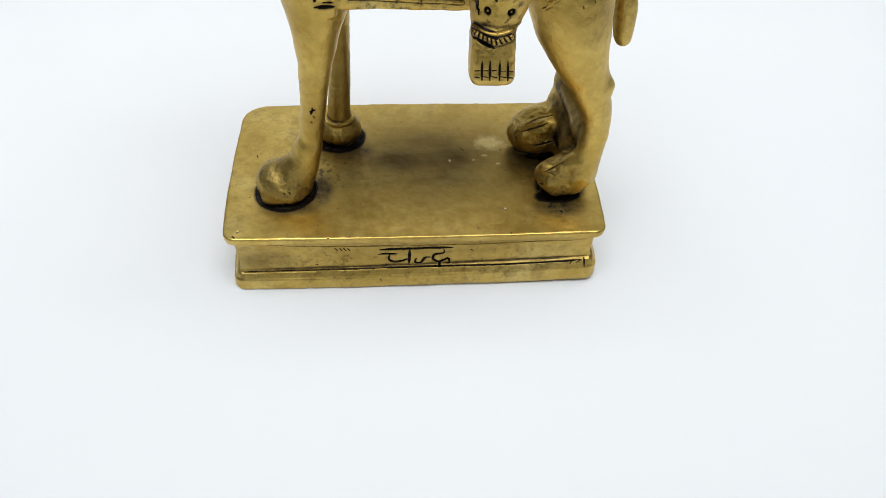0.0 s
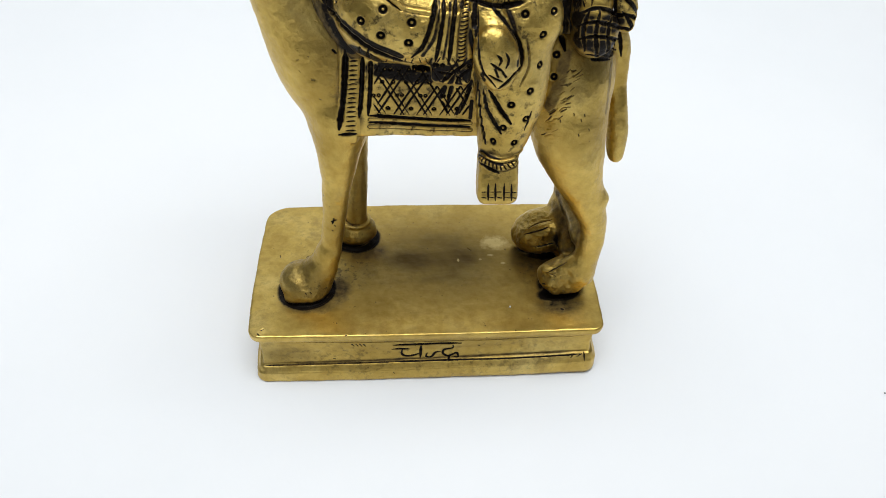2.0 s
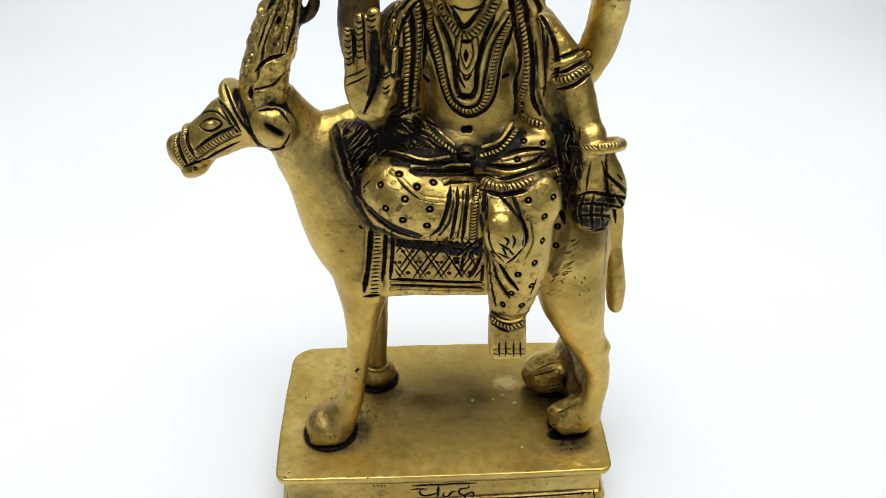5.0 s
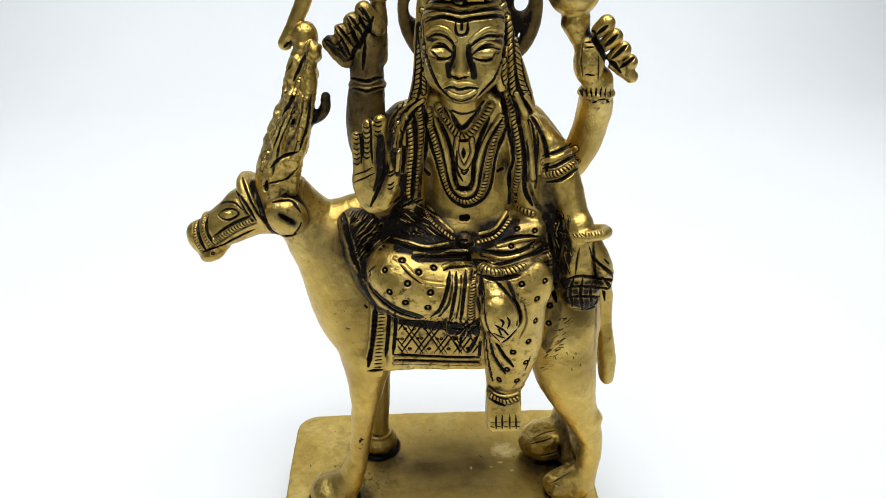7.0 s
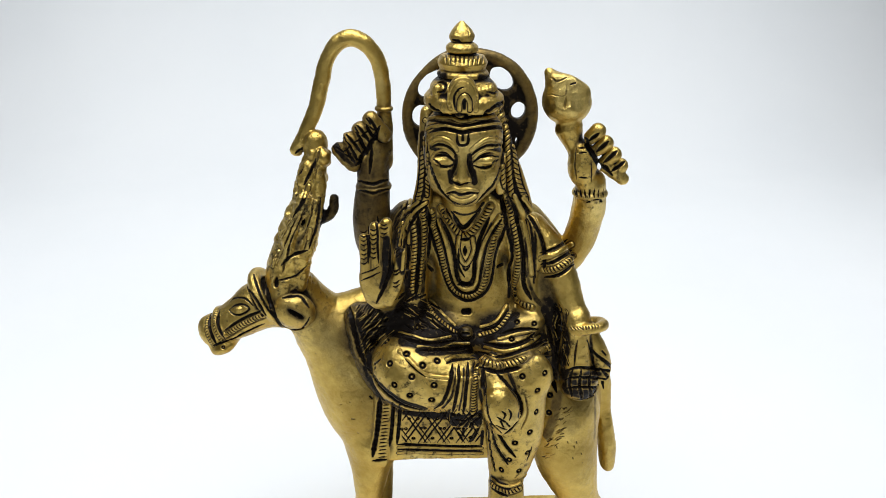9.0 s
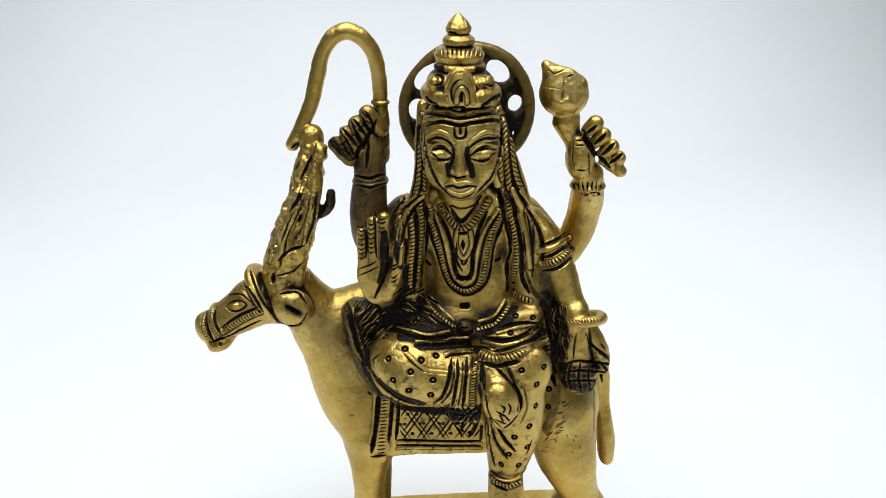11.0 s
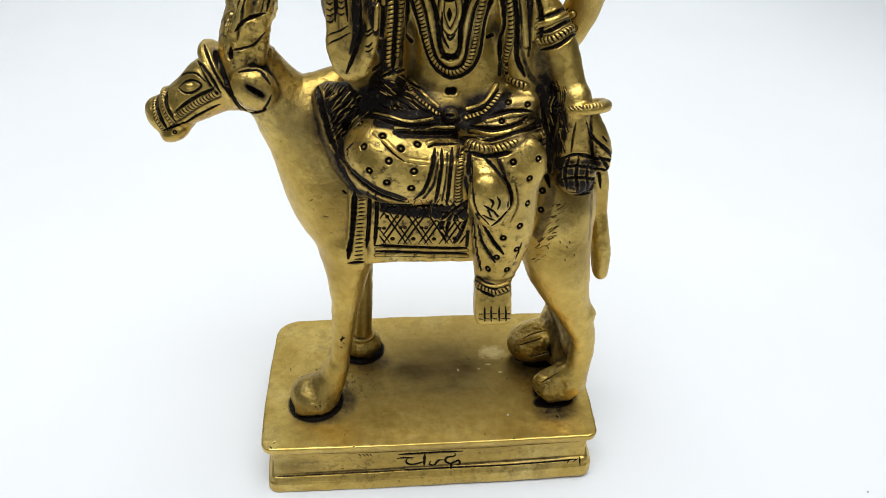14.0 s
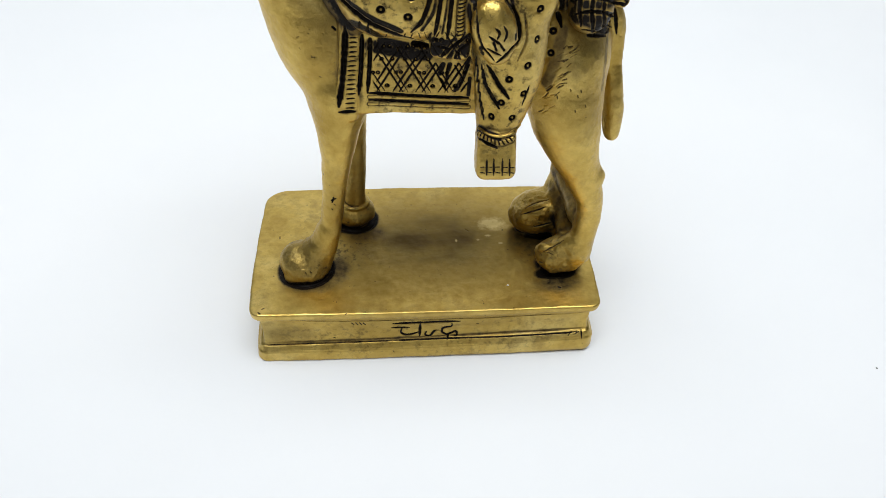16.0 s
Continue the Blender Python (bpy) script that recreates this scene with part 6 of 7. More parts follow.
def finish_base():
    """Letters, the line round the waist, casting flaws and hoof gaps."""
    groove([(-1.03, 1.35), (0.02, 1.39), (0.97, 1.38)], 0.044, dark=1, spread=1.0)
    groove([(-1.07, 1.17), (-0.84, 1.18), (-0.54, 1.17)], 0.036, dark=1, spread=1.0)
    groove([(-0.76, 1.15), (-0.79, 0.97), (-0.65, 0.86), (-0.43, 0.90), (-0.23, 1.00)], 0.034, dark=1, spread=1.0)
    groove([(-0.21, 1.33), (-0.23, 0.80)], 0.04, dark=1, spread=1.0)
    groove([(-0.03, 0.99), (-0.06, 0.84), (0.09, 0.81), (0.22, 1.01), (0.36, 1.02)], 0.034, dark=1, spread=1.0)
    groove([(0.73, 1.30), (0.73, 1.17), (0.49, 1.11), (0.44, 0.95), (0.59, 0.82), (0.73, 0.89), (0.86, 0.96), (0.90, 0.78), (0.80, 0.78)], 0.034, dark=1, spread=1.0)
    groove([(0.63, 0.79), (0.61, 0.67)], 0.034, dark=1, spread=1.0)
    groove([(-4.87, 0.59), (-3.64, 0.61), (-1.98, 0.63), (-0.98, 0.65)], 0.022, dark=0.6)
    groove([(-0.98, 0.65), (0.69, 0.68), (2.38, 0.69), (4.08, 0.75), (4.60, 0.79)], 0.026, dark=0.7)
    groove([(4.22, 0.72), (4.43, 0.80)], 0.018, 0.7)
    groove([(4.50, 0.69), (4.67, 0.81)], 0.018, 0.7)
    groove([(4.32, 0.66), (4.39, 0.78)], 0.018, 0.7)
    groove([(4.72, 0.85), (4.74, 0.54)], 0.022)
    groove([(-4.68, 1.70), (-2.59, 1.53), (-0.31, 1.50)], 0.02, dark=0.4)
    groove([(-0.31, 1.50), (2.32, 1.51), (4.66, 1.59)], 0.02, dark=0.4)
    groove([(-2.24, 1.44), (-2.18, 1.36)], 0.018, 0.8)
    groove([(-2.12, 1.44), (-2.06, 1.35)], 0.018, 0.8)
    groove([(-2.01, 1.44), (-1.95, 1.35)], 0.018, 0.8)
    groove([(-1.90, 1.43), (-1.84, 1.34)], 0.018, 0.8)
    groove([(-1.04, 0.25), (-1.01, 0.20)], 0.018, 0.7)
    groove([(-2.81, 0.82), (-2.76, 0.80)], 0.018, 0.7)
    groove([(-4.87, 2.04), (-4.80, 2.00)], 0.018, 0.7)
    groove([(-4.77, 2.11), (-4.71, 2.14)], 0.018, 0.7)
    groove([(-2.38, 1.93), (-2.34, 1.96)], 0.018, 0.7)
    groove([(1.48, 1.28), (1.53, 1.25)], 0.018, 0.7)
    groove([(3.08, 4.83), (3.52, 5.00), (3.79, 5.13)], 0.03, dark=0.6)
    groove([(3.46, 4.32), (4.00, 4.52)], 0.035, dark=0.7)
    groove([(3.51, 3.72), (3.83, 3.95), (4.10, 4.15)], 0.025, dark=0.6)
    groove([(3.50, 3.30), (3.40, 3.31)], 0.03, dark=0.6)
    groove([(3.18, 5.05), (3.56, 5.29), (3.92, 5.35)], 0.035, dark=0.5)
    groove([(3.78, 3.64), (3.59, 3.73)], 0.025, dark=0.5)
    groove([(-4.58, 4.03), (-4.56, 3.97)], 0.02, dark=0.5)
    groove([(3.98, 2.47), (4.02, 2.45)], 0.035)
    groove([(1.39, 4.15), (1.50, 4.08)], 0.02, dark=0.3)


def finish_haunch():
    """Nicks and scratches over the haunch, shoulder and legs."""
    brush([(3.12, 10.75), (3.04, 10.23), (2.94, 9.78), (2.83, 9.33)], 0.2, 0.42)
    brush([(4.39, 10.72), (4.31, 10.10), (4.36, 9.16)], 0.1, 0.35)
    groove([(3.18, 9.88), (3.27, 9.96)], 0.02, dark=0.55)
    groove([(3.05, 10.18), (3.19, 10.23)], 0.012, dark=0.25)
    groove([(2.83, 8.50), (2.95, 8.57)], 0.02, dark=0.25)
    groove([(3.03, 9.90), (3.18, 9.94)], 0.012, dark=0.55)
    groove([(2.83, 8.90), (2.95, 8.94)], 0.012, dark=0.4)
    groove([(3.13, 9.46), (3.26, 9.55)], 0.016, dark=0.4)
    groove([(2.96, 9.00), (3.10, 9.03)], 0.016, dark=0.25)
    groove([(3.28, 10.24), (3.36, 10.32)], 0.02, dark=0.4)
    groove([(3.20, 9.55), (3.30, 9.63)], 0.016, dark=0.55)
    groove([(3.11, 9.90), (3.24, 9.91)], 0.016, dark=0.55)
    groove([(2.86, 9.11), (2.98, 9.23)], 0.02, dark=0.55)
    groove([(3.32, 10.12), (3.43, 10.24)], 0.016, dark=0.4)
    groove([(3.22, 10.08), (3.34, 10.15)], 0.016, dark=0.25)
    groove([(2.95, 9.59), (3.02, 9.68)], 0.012, dark=0.25)
    groove([(3.07, 9.23), (3.14, 9.31)], 0.02, dark=0.4)
    groove([(3.20, 9.40), (3.29, 9.43)], 0.02, dark=0.55)
    groove([(3.15, 10.24), (3.24, 10.33)], 0.012, dark=0.55)
    groove([(3.44, 10.23), (3.54, 10.35)], 0.016, dark=0.4)
    groove([(3.07, 9.49), (3.17, 9.57)], 0.02, dark=0.25)
    groove([(3.12, 9.20), (3.22, 9.26)], 0.02, dark=0.55)
    groove([(3.09, 9.89), (3.23, 9.96)], 0.02, dark=0.4)
    groove([(3.27, 10.29), (3.37, 10.30)], 0.02, dark=0.55)
    groove([(2.84, 9.17), (2.94, 9.25)], 0.02, dark=0.4)
    groove([(2.92, 9.22), (3.01, 9.30)], 0.02, dark=0.25)
    groove([(2.79, 8.54), (2.87, 8.63)], 0.016, dark=0.25)
    groove([(3.03, 9.66), (3.12, 9.74)], 0.016, dark=0.4)
    groove([(3.38, 10.12), (3.54, 10.20)], 0.012, dark=0.4)
    groove([(3.08, 9.42), (3.16, 9.46)], 0.02, dark=0.4)
    groove([(2.85, 9.14), (2.94, 9.27)], 0.02, dark=0.25)
    groove([(3.19, 9.52), (3.26, 9.58)], 0.02, dark=0.25)
    groove([(2.86, 8.71), (2.93, 8.73)], 0.02, dark=0.25)
    groove([(3.26, 9.75), (3.35, 9.85)], 0.016, dark=0.55)
    groove([(3.30, 10.15), (3.42, 10.21)], 0.02, dark=0.4)
    groove([(3.10, 9.48), (3.17, 9.55)], 0.012, dark=0.4)
    groove([(3.01, 10.04), (3.15, 10.14)], 0.02, dark=0.4)
    groove([(3.17, 9.31), (3.31, 9.32)], 0.016, dark=0.55)
    groove([(3.06, 8.97), (3.16, 9.08)], 0.012, dark=0.55)
    groove([(2.75, 8.53), (2.82, 8.56)], 0.02, dark=0.55)
    groove([(2.97, 8.63), (3.09, 8.71)], 0.012, dark=0.4)
    groove([(2.84, 8.97), (2.90, 9.06)], 0.02, dark=0.55)
    groove([(3.24, 9.57), (3.35, 9.63)], 0.016, dark=0.55)
    groove([(3.15, 9.46), (3.23, 9.49)], 0.02, dark=0.25)
    groove([(3.32, 10.00), (3.47, 10.09)], 0.012, dark=0.4)
    groove([(3.10, 9.19), (3.14, 9.23)], 0.016, dark=0.55)
    groove([(3.00, 9.37), (3.08, 9.46)], 0.012, dark=0.25)
    groove([(2.79, 8.92), (2.84, 8.98)], 0.012, dark=0.55)
    groove([(3.42, 9.14), (3.44, 9.08)], 0.018, dark=0.5)
    groove([(3.62, 8.98), (3.64, 8.92)], 0.018, dark=0.5)
    groove([(3.69, 9.12), (3.71, 9.06)], 0.018, dark=0.5)
    groove([(3.59, 8.58), (3.61, 8.52)], 0.018, dark=0.5)
    groove([(3.11, 8.97), (3.13, 8.90)], 0.018, dark=0.5)
    groove([(3.85, 8.72), (3.87, 8.66)], 0.018, dark=0.5)
    groove([(-3.04, 10.83), (-3.04, 10.84)], 0.014, dark=0.35)
    groove([(-2.47, 10.66), (-2.47, 10.69)], 0.014, dark=0.35)
    groove([(-3.01, 10.72), (-2.97, 10.73)], 0.01, dark=0.2)
    groove([(-3.08, 10.90), (-3.05, 10.90)], 0.01, dark=0.35)
    groove([(-3.11, 10.58), (-3.05, 10.61)], 0.014, dark=0.35)
    groove([(-3.07, 11.37), (-3.07, 11.37)], 0.014, dark=0.2)
    groove([(-2.76, 10.07), (-2.69, 10.08)], 0.014, dark=0.2)
    groove([(-2.61, 11.56), (-2.56, 11.54)], 0.014, dark=0.2)
    groove([(-2.38, 10.70), (-2.41, 10.69)], 0.01, dark=0.35)
    groove([(-3.05, 10.29), (-3.07, 10.34)], 0.01, dark=0.35)
    groove([(-2.87, 11.74), (-2.81, 11.78)], 0.01, dark=0.35)
    groove([(-2.33, 9.92), (-2.31, 9.87)], 0.01, dark=0.2)
    groove([(-2.59, 5.88), (-2.56, 5.84)], 0.018, dark=0.6)
    groove([(-2.57, 5.64), (-2.54, 5.60)], 0.018, dark=0.6)
    groove([(-2.65, 5.48), (-2.62, 5.44)], 0.018, dark=0.6)
    groove([(-3.54, 3.21), (-3.52, 3.16)], 0.018, dark=0.6)
    groove([(-3.41, 3.23), (-3.38, 3.18)], 0.018, dark=0.6)


lay_lacquer_and_shade()
finish_face()
finish_crown()
finish_locks()
finish_necklaces()
finish_shawl()
finish_waist()
finish_trousers()
finish_saddle()
finish_hands()
finish_stag()
finish_antlers()
finish_bunched()
finish_base()
finish_haunch()

def skin():
    """The zero surface of the grid as points and quads."""
    inside = FIELD < 0
    corner = [tuple(slice(o, COUNT[n] - 1 + o) for n, o in enumerate(c)) for c in ((0, 0, 0), (1, 0, 0), (0, 1, 0), (1, 1, 0), (0, 0, 1), (1, 0, 1), (0, 1, 1), (1, 1, 1))]
    full = np.zeros(COUNT - 1, np.uint8)
    for c in corner:
        full += inside[c]
    cells = np.argwhere((full > 0) & (full < 8))
    dims = COUNT - 1
    code = (cells[:, 0] * dims[1] + cells[:, 1]) * dims[2] + cells[:, 2]
    shift = np.array([[i & 1, i >> 1 & 1, i >> 2 & 1] for i in range(8)])
    value = np.stack([FIELD[tuple((cells + s).T)] for s in shift], 1)
    total, hits = np.zeros((len(cells), 3)), np.zeros(len(cells))
    for i in range(8):
        for n in range(3):
            j = i | 1 << n
            if j == i:
                continue
            a, b = value[:, i], value[:, j]
            cross = (a < 0) != (b < 0)
            u = np.where(cross, a / np.where(cross, a - b, 1), 0)
            at = shift[i] + u[:, None] * (shift[j] - shift[i])
            total += at * cross[:, None]
            hits += cross
    places = LOW + H * (cells + total / hits[:, None])
    quads = []
    for n in range(3):
        p, q = (n + 1) % 3, (n + 2) % 3
        lo, hi = [slice(1, -1)] * 3, [slice(1, -1)] * 3
        lo[n], hi[n] = slice(0, -1), slice(1, None)
        a, b = inside[tuple(lo)], inside[tuple(hi)]
        for flip, at in ((False, np.argwhere(a & ~b)), (True, np.argwhere(~a & b))):
            at = at + [0 if m == n else 1 for m in range(3)]
            ep, eq = np.eye(3, dtype=int)[p], np.eye(3, dtype=int)[q]
            four = [at - ep - eq, at - eq, at, at - ep]
            four = [np.searchsorted(code, (f[:, 0] * dims[1] + f[:, 1]) * dims[2] + f[:, 2]) for f in four]
            quads.append(np.stack(four[::-1] if flip else four, 1))
    return places, np.concatenate(quads)


# dull brown tone on the brass: place, reach and strength
BROWNING_BELOW = (
    # plinth top, browner towards its middle
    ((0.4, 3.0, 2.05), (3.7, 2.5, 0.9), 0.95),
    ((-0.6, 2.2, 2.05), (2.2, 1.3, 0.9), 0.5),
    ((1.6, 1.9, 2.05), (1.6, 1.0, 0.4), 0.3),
    ((-4.3, 0.0, 1.0), (1.3, 0.5, 0.6), 0.6),
    ((-1.98, 4.0, 4.5), (0.6, 0.8, 2.2), 0.6),
    ((4.9, 2.6, 6.9), (0.5, 0.6, 1.2), 0.5),
    ((4.0, 1.2, 7.9), (0.7, 0.8, 0.9), 0.35),
    ((-2.5, 1.6, 4.5), (0.3, 0.6, 1.6), 0.4),
    ((3.9, 3.4, 2.8), (1.3, 0.8, 0.9), 0.5),
    ((0.5, -0.1, 1.2), (5.0, 0.5, 1.0), 0.4),
    ((-3.5, 1.6, 2.7), (1.0, 1.0, 0.8), 0.7),
    ((4.0, 1.3, 2.7), (0.9, 0.8, 0.8), 0.45),
)
BROWNING_ABOVE = (
    ((-2.1, 3.1, 15.5), (1.2, 1.2, 2.6), 0.9),
    ((0.6, 3.5, 17.5), (2.6, 0.8, 2.6), 0.95),
    ((-2.3, 1.5, 9.8), (0.8, 0.9, 1.3), 0.55),
    ((3.6, 1.2, 9.9), (1.0, 1.0, 1.0), 0.6),
    ((-3.0, 2.0, 11.6), (0.8, 0.9, 0.9), 0.55),
    ((3.7, 2.9, 14.2), (0.7, 0.8, 0.8), 0.5),
    ((-1.9, 0.8, 14.4), (0.7, 0.6, 1.2), 0.5),
    ((-4.1, 2.0, 12.9), (0.8, 0.8, 0.8), 0.45),
)


# black lacquer brushed over the carved places, then buffed off all that a cloth can reach: place, reach, strength
LACQUER = (
    ((0.6, 1.8, 14.2), (2.4, 1.6, 2.6), 0.5),
    ((0.3, 1.0, 11.3), (3.2, 2.2, 1.7), 1.0),
    ((3.4, 1.2, 11.4), (1.2, 1.2, 1.6), 1.0),
    ((-0.4, 1.5, 8.8), (2.2, 0.7, 1.7), 1.0),
    ((1.6, 0.3, 8.6), (1.1, 1.0, 2.0), 0.9),
    ((0.4, 2.0, 17.8), (1.9, 1.9, 2.7), 0.9),
    ((-1.8, 0.8, 14.3), (0.9, 0.8, 1.8), 0.8),
    ((-2.2, 2.9, 16.2), (1.3, 1.1, 2.2), 1.0),
    ((3.7, 2.3, 16.4), (1.2, 1.0, 1.6), 0.9),
    ((-4.1, 2.2, 14.6), (1.5, 1.3, 3.4), 1.0),
    ((-5.4, 2.2, 12.3), (1.9, 1.2, 1.3), 0.9),
    ((-3.0, 2.9, 2.5), (2.0, 2.4, 0.8), 0.9),
    ((4.0, 2.4, 2.6), (1.4, 2.2, 1.0), 0.9),
    ((0.0, 0.0, 0.8), (5.6, 0.8, 1.0), 0.5),
)


# pale scuffs where the brown tone has been scraped off
SCUFFS = (
    ((2.46, 2.7, 2.06), (0.15, 0.1, 0.2), 0.9),
    ((2.1, 3.1, 2.06), (0.2, 0.1, 0.2), 0.75),
    ((2.3, 3.7, 2.06), (0.9, 0.6, 0.2), 0.8),
    ((1.05, 2.88, 2.06), (0.07, 0.14, 0.2), 0.75),
    ((1.76, 2.9, 2.06), (0.1, 0.1, 0.2), 0.7),
)


# where the cast was left rough: place, reach, strength
ROUGH_CAST = (
    ((-4.1, 2.3, 15.0), (0.9, 0.9, 2.3), 2.2),
    ((3.9, 3.3, 2.8), (1.3, 1.0, 1.0), 2.2),
    ((-2.2, 1.8, 11.6), (0.8, 0.8, 1.3), 1.0),
    ((2.8, 1.9, 12.2), (0.6, 0.8, 2.0), 1.0),
    ((3.9, 1.1, 2.7), (0.9, 0.8, 0.8), 1.6),
    ((-3.4, 1.6, 2.5), (0.9, 0.9, 0.7), 1.0),
    ((-2.1, 4.0, 2.5), (0.8, 0.8, 0.6), 1.0),
    ((-2.4, 2.9, 16.8), (0.9, 0.8, 0.9), 1.6),
)


def patches(places, rows):
    """The strength at each point of soft-edged patches given as place, reach, strength."""
    out = np.zeros(len(places), np.float32)
    for c, r, amount in rows:
        out = np.maximum(out, amount * np.clip(1.25 - np.linalg.norm((places - c) / r, axis=1), 0, 1))
    return out


def hollows(places):
    """How far each point lies below its surroundings, as a stiff cloth feels it."""
    sunk = 0
    for reach, share in ((0.09, 0.5), (0.18, 0.3), (0.32, 0.2)):
        for x in (-1, 0, 1):
            for y in (-1, 0, 1):
                for z in (-1, 0, 1):
                    if abs(x) + abs(y) + abs(z) in (1, 3):
                        off = np.array([x, y, z]) * reach / math.sqrt(x * x + y * y + z * z)
                        near = np.clip(np.round((places + off - LOW) / H).astype(int), 0, COUNT - 1)
                        sunk = sunk - np.clip(FIELD[tuple(near.T)], -reach, reach) * share / 14 / reach
    return sunk


def uneven(places, size, seed):
    """Smooth random heights between -1 and 1 over bumps of a given size."""
    table = np.random.default_rng(seed).uniform(-1, 1, 4096)
    p = places / size + 40.0
    i = np.floor(p).astype(int)
    f = p - i
    f, out = f * f * (3 - 2 * f), 0
    for x in (0, 1):
        for y in (0, 1):
            for z in (0, 1):
                share = np.prod(np.where((x, y, z), f, 1 - f), 1)
                out = out + share * table[((i[:, 0] + x) * 1619 + (i[:, 1] + y) * 31337 + (i[:, 2] + z) * 6971) % 4096]
    return out


def hand_worked(places, out):
    """The wax was modelled by hand: no surface of the cast is quite true."""
    rough = 1 + 2.0 * patches(places, ROUGH_CAST)
    flat = np.where(places[:, 2] < 2.1, 0.4, 1.0)
    lift = 0.03 * uneven(places, 0.85, 1) * flat + (0.011 * uneven(places, 0.3, 2) + 0.006 * uneven(places, 0.13, 3) + 0.0035 * uneven(places, 0.06, 4)) * rough * (0.5 + 0.5 * flat)
    return places + out * lift[:, None]


def even_out(value, quads, times):
    """Spread a value at each point over its neighbours."""
    share = np.bincount(quads.ravel(), minlength=len(value))
    for _ in range(times):
        mean = value[quads].mean(1)
        value = np.bincount(quads.ravel(), np.repeat(mean, 4), len(value)) / np.maximum(share, 1)
    return value


def refined(places, quads):
    """Split every quad that a stroke comes near into four; returns also the middles that lie on the rim of that area."""
    cell = 0.1
    dims = np.ceil((HIGH - LOW) / cell).astype(int) + 3
    near = np.zeros(dims, bool)
    for kind, p, *_ in STROKES:
        if kind != "brush":
            near[tuple(((p - LOW) / cell).astype(int).T + 1)] = True
    for axis in range(3):
        near = near | np.roll(near, 1, axis) | np.roll(near, -1, axis)
    mid = places[quads].mean(1)
    chosen = near[tuple(((mid - LOW) / cell).astype(int).T + 1)]
    four = quads[chosen]
    count = len(places)
    sides = np.stack([four, np.roll(four, -1, 1)], 2).reshape(-1, 2)
    code = sides.min(1).astype(np.int64) * count + sides.max(1)
    code, index, uses = np.unique(code, return_inverse=True, return_counts=True)
    ends = np.stack([code // count, code % count], 1)
    index = index.reshape(-1, 4) + count
    centre = np.arange(len(four)) + count + len(ends)
    small = [np.stack([four[:, n], index[:, n], centre, index[:, n - 1]], 1) for n in range(4)]
    places = np.concatenate([places, places[ends].mean(1), places[four].mean(1)])
    rim = np.flatnonzero(uses == 1)
    return places, np.concatenate([quads[~chosen], *small]), rim + count, ends[rim]


def between(grid, places):
    """The value of a grid at any place."""
    at = np.clip((places - LOW) / H, 0, COUNT - 1.001)
    base = at.astype(int)
    part, out = (at - base).astype(np.float32), 0
    for x in (0, 1):
        for y in (0, 1):
            for z in (0, 1):
                share = np.prod(np.where((x, y, z), part, 1 - part), 1)
                out = out + share * grid[base[:, 0] + x, base[:, 1] + y, base[:, 2] + z].astype(np.float32)
    return out


def slopes(places, step=1.5):
    """The outward direction at each place."""
    out = np.stack([between(FIELD, places + e) - between(FIELD, places - e) for e in np.eye(3) * step * H], 1)
    return out / (np.linalg.norm(out, axis=1)[:, None] + 1e-6)


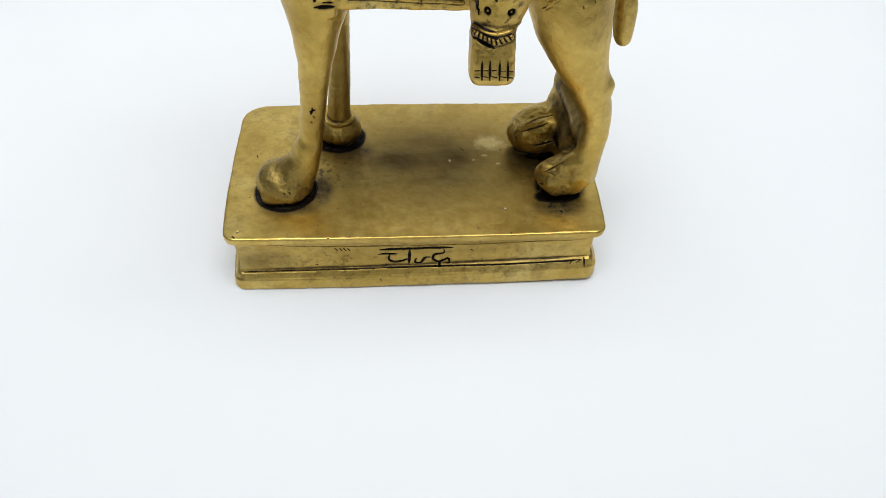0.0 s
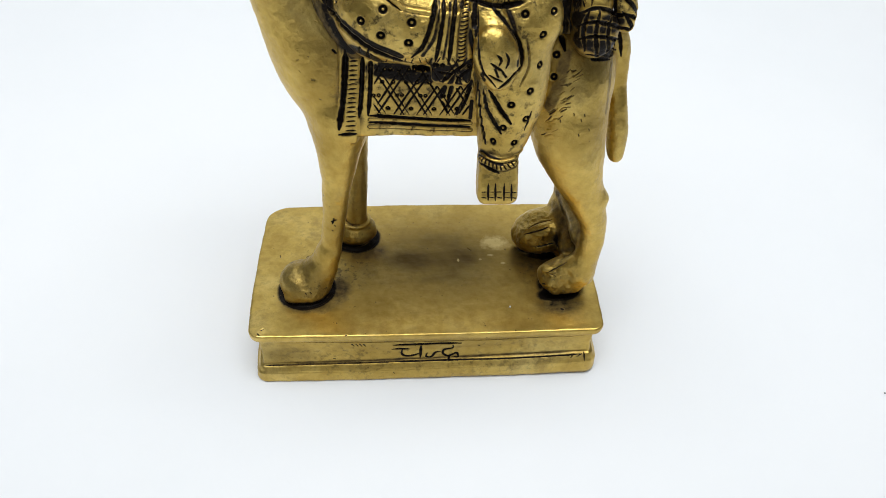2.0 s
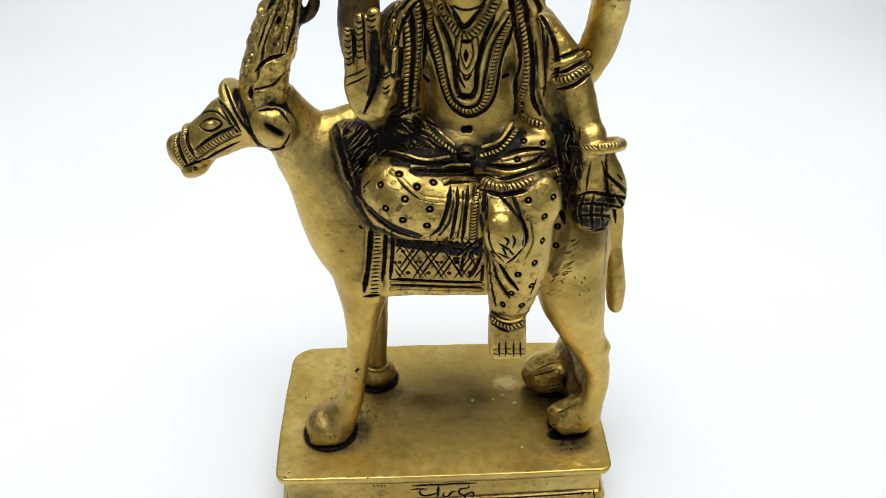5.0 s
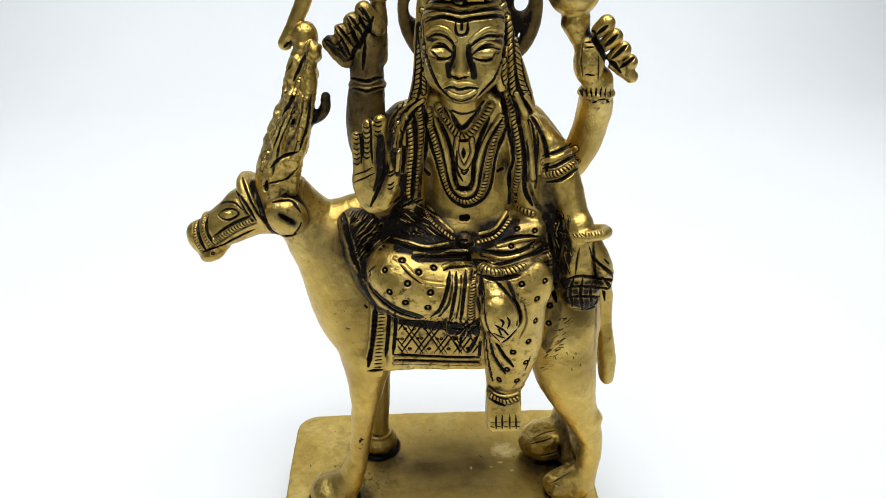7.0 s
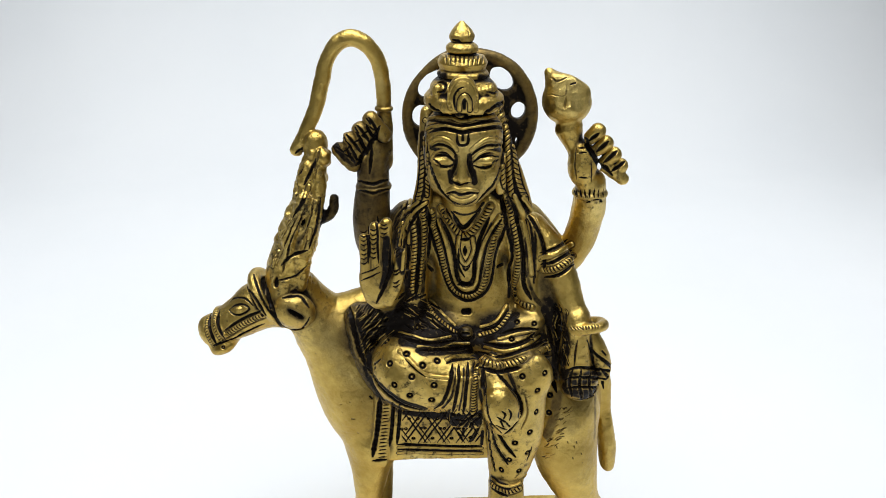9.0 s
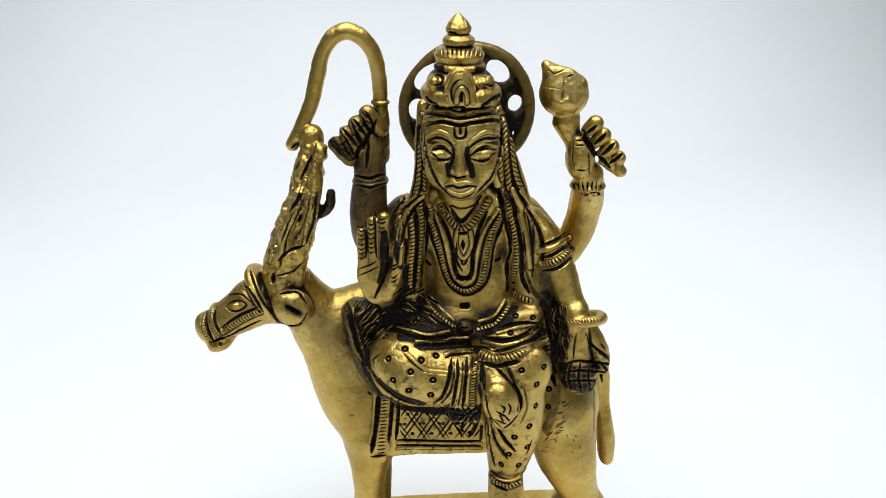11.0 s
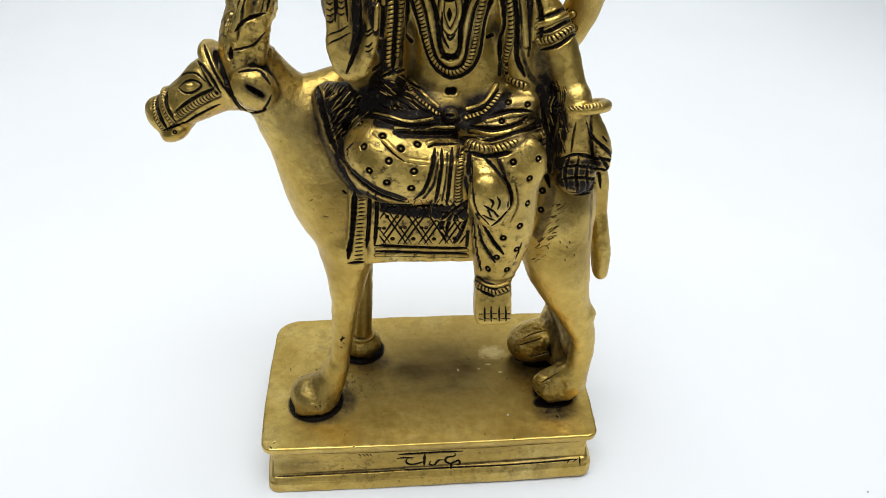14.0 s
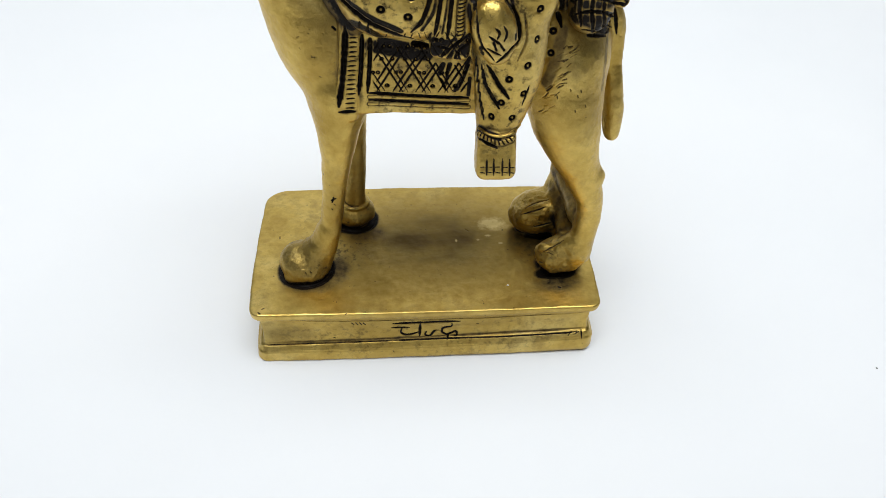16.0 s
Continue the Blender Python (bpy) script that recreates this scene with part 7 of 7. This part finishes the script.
def chisel(places, patina):
    """Work every stroke into the surface: how far each point is raised or sunk, and the patina."""
    size = 0.11
    dims = np.ceil((HIGH - LOW) / size).astype(int) + 30
    key = lambda c: ((c[..., 0] + 14) * dims[1] + c[..., 1] + 14) * dims[2] + c[..., 2] + 14
    mine = key(((places - LOW) / size).astype(int))
    order = np.argsort(mine, kind="stable")
    mine = mine[order]
    raised = np.zeros(len(places))
    for kind, p, wide, dark, extra, ticks in STROKES:
        reach = wide.max() * 1.7 + 0.08
        n = int(math.ceil(reach / size))
        cube = np.stack(np.meshgrid(*[np.arange(-n, n + 1)] * 3, indexing="ij"), -1).reshape(-1, 3)
        cells = np.unique(key(np.unique(((p - LOW) / size).astype(int), axis=0)[:, None] + cube))
        a, b = np.searchsorted(mine, cells), np.searchsorted(mine, cells, "right")
        who = [order[i:j] for i, j in zip(a, b) if j > i]
        if not who:
            continue
        who = np.concatenate(who)
        at = places[who].astype(np.float32)
        far, gone, broad, lean = np.full(len(who), 9.0), np.zeros(len(who)), np.full(len(who), 1.0), np.zeros(len(who))
        start = 0.0
        for i in range(len(p) - 1):
            ab = p[i + 1] - p[i]
            long = np.linalg.norm(ab)
            if 1e-6 < long < 0.4:
                s = np.clip((at - p[i]) @ ab / long**2, 0, 1)
                off = at - p[i] - s[:, None] * ab
                d = np.linalg.norm(off, axis=1)
                less = d < far
                far[less], gone[less] = d[less], start + s[less] * long
                broad[less] = wide[i] + (wide[i + 1] - wide[i]) * s[less]
                lean[less] = (off @ np.cross(OUT, ab / long))[less]
            start += long
        u = far / broad
        black = patina[who]
        if kind == "groove":
            raised[who] += broad * (-1.25 * np.clip(1 - u, 0, 1) ** 0.8 + 0.16 * np.clip(1 - np.abs(u - 1.35) / 0.4, 0, 1))
            black = np.maximum(black, dark * np.clip((1.0 + 0.15 * extra - u) / 0.45, 0, 1))
        elif kind == "brush":
            black = np.maximum(black, dark * np.clip((1 - u) / 0.45, 0, 1))
        elif kind == "rib":
            top = extra * broad * np.clip(1 - u * u, 0, 1) ** 0.6
            raised[who] = np.where(u < 1, np.maximum(raised[who] * np.clip(u * 2 - 1, 0, 1), 0) + top, raised[who])
            raised[who] -= 0.3 * broad * np.clip(1 - np.abs(u - 1.25) / 0.35, 0, 1)
            black = np.maximum(black * np.clip((u - 0.55) / 0.4, 0, 1), dark * np.clip(1.4 - np.abs(u - 1.45) / 0.4, 0, 1))
            every, nick, slant = ticks
            if every:
                cut = np.abs((gone + slant * lean) % every - every / 2) / nick
                cut = np.clip(1 - cut, 0, 1) * np.clip((1.15 - u) / 0.3, 0, 1)
                raised[who] -= nick * 1.2 * cut
                black = np.maximum(black, np.clip(1.4 * cut, 0, 0.9))
        else:
            raised[who] -= broad * (0.8 * np.clip(1.15 - np.abs(u - 0.58) / 0.38, 0, 1))
            black = np.maximum(black * np.clip(u / 0.5, 0, 1), np.clip(1.6 - np.abs(u - 0.58) / 0.3, 0, 1))
        patina[who] = black
    return np.clip(raised, -0.13, 0.15), patina


def statuette():
    places, quads = skin()
    places, quads, rim, ends = refined(places, quads)
    out = slopes(places)
    places = places - (np.clip(between(FIELD, places), -0.5 * H, 0.5 * H))[:, None] * out
    sunk, brushed = even_out(hollows(places), quads, 4), np.zeros(len(places))
    # besides lacquer this holds the shade painted at hooves, knee, chin and nose
    patina = between(DARK, places)
    for c, r, amount in LACQUER:
        brushed = np.maximum(brushed, amount * np.clip(3 * (1 - np.linalg.norm((places - c) / r, axis=1)), 0, 1))
    patina = np.maximum(patina * np.clip(1 + 4 * sunk, 0.6, 1), brushed * np.clip((sunk - 0.02) / 0.13, 0, 1))
    raised, patina = chisel(places, patina)
    cloth = even_out(raised, quads, 14) - raised
    patina = np.maximum(patina * np.clip(1 + 25 * cloth, 0.25, 1), brushed * np.clip((cloth - 0.008) / 0.02, 0, 1))
    places = hand_worked(places + out * raised[:, None], out)
    places[rim], patina[rim] = places[ends].mean(1), patina[ends].mean(1)
    browned, scuff = patches(places, BROWNING_BELOW + BROWNING_ABOVE), patches(places, SCUFFS)
    me = bpy.data.meshes.new("statuette")
    me.vertices.add(len(places))
    me.vertices.foreach_set("co", (places * 0.01).astype(np.float32).ravel())
    me.loops.add(quads.size)
    me.loops.foreach_set("vertex_index", quads.astype(np.int32).ravel())
    me.polygons.add(len(quads))
    me.polygons.foreach_set("loop_start", np.arange(0, quads.size, 4, dtype=np.int32))
    me.polygons.foreach_set("use_smooth", np.ones(len(quads), bool))
    me.update(calc_edges=True)
    me.attributes.new("patina", "FLOAT", "POINT").data.foreach_set("value", patina.astype(np.float32))
    me.attributes.new("browning", "FLOAT", "POINT").data.foreach_set("value", browned)
    me.attributes.new("scuff", "FLOAT", "POINT").data.foreach_set("value", scuff)
    filed = np.clip((2.25 - places[:, 2]) / 0.12, 0, 1)
    me.attributes.new("filed", "FLOAT", "POINT").data.foreach_set("value", filed.astype(np.float32))
    me.attributes.new("lacquer", "FLOAT", "POINT").data.foreach_set("value", brushed.astype(np.float32))
    me.materials.append(BRASS)
    ob = new("statuette", me)
    return tagged(ob, "yellow brass statuette, rider on a stag, black patina in the carving", "statuette")


statuette()


def crumb(name, place, size, colour, label):
    """A tiny angular crumb lying loose."""
    bm = bmesh.new()
    bmesh.ops.create_icosphere(bm, subdivisions=2, radius=size)
    for v in bm.verts:
        v.co *= 0.75 + 0.5 * noise.noise(v.co * (1.3 / size) + Vector(place) * 90)
        v.co.z *= 0.6
    low = min(v.co.z for v in bm.verts)
    bmesh.ops.translate(bm, vec=Vector(place) - Vector((0, 0, low)), verts=bm.verts[:])
    return tagged(mesh_thing(name, bm, paint_material(name, colour)), label, "crumb")


crumb("white_crumb", (0.0245, 0.0082, 0.0203), 0.00045, (0.8, 0.77, 0.7), "tiny white crumb lying on the brass plinth")
crumb("grey_crumb", (0.139, -0.012, 0.0), 0.0004, (0.2, 0.2, 0.2), "tiny grey crumb lying on the white paper")
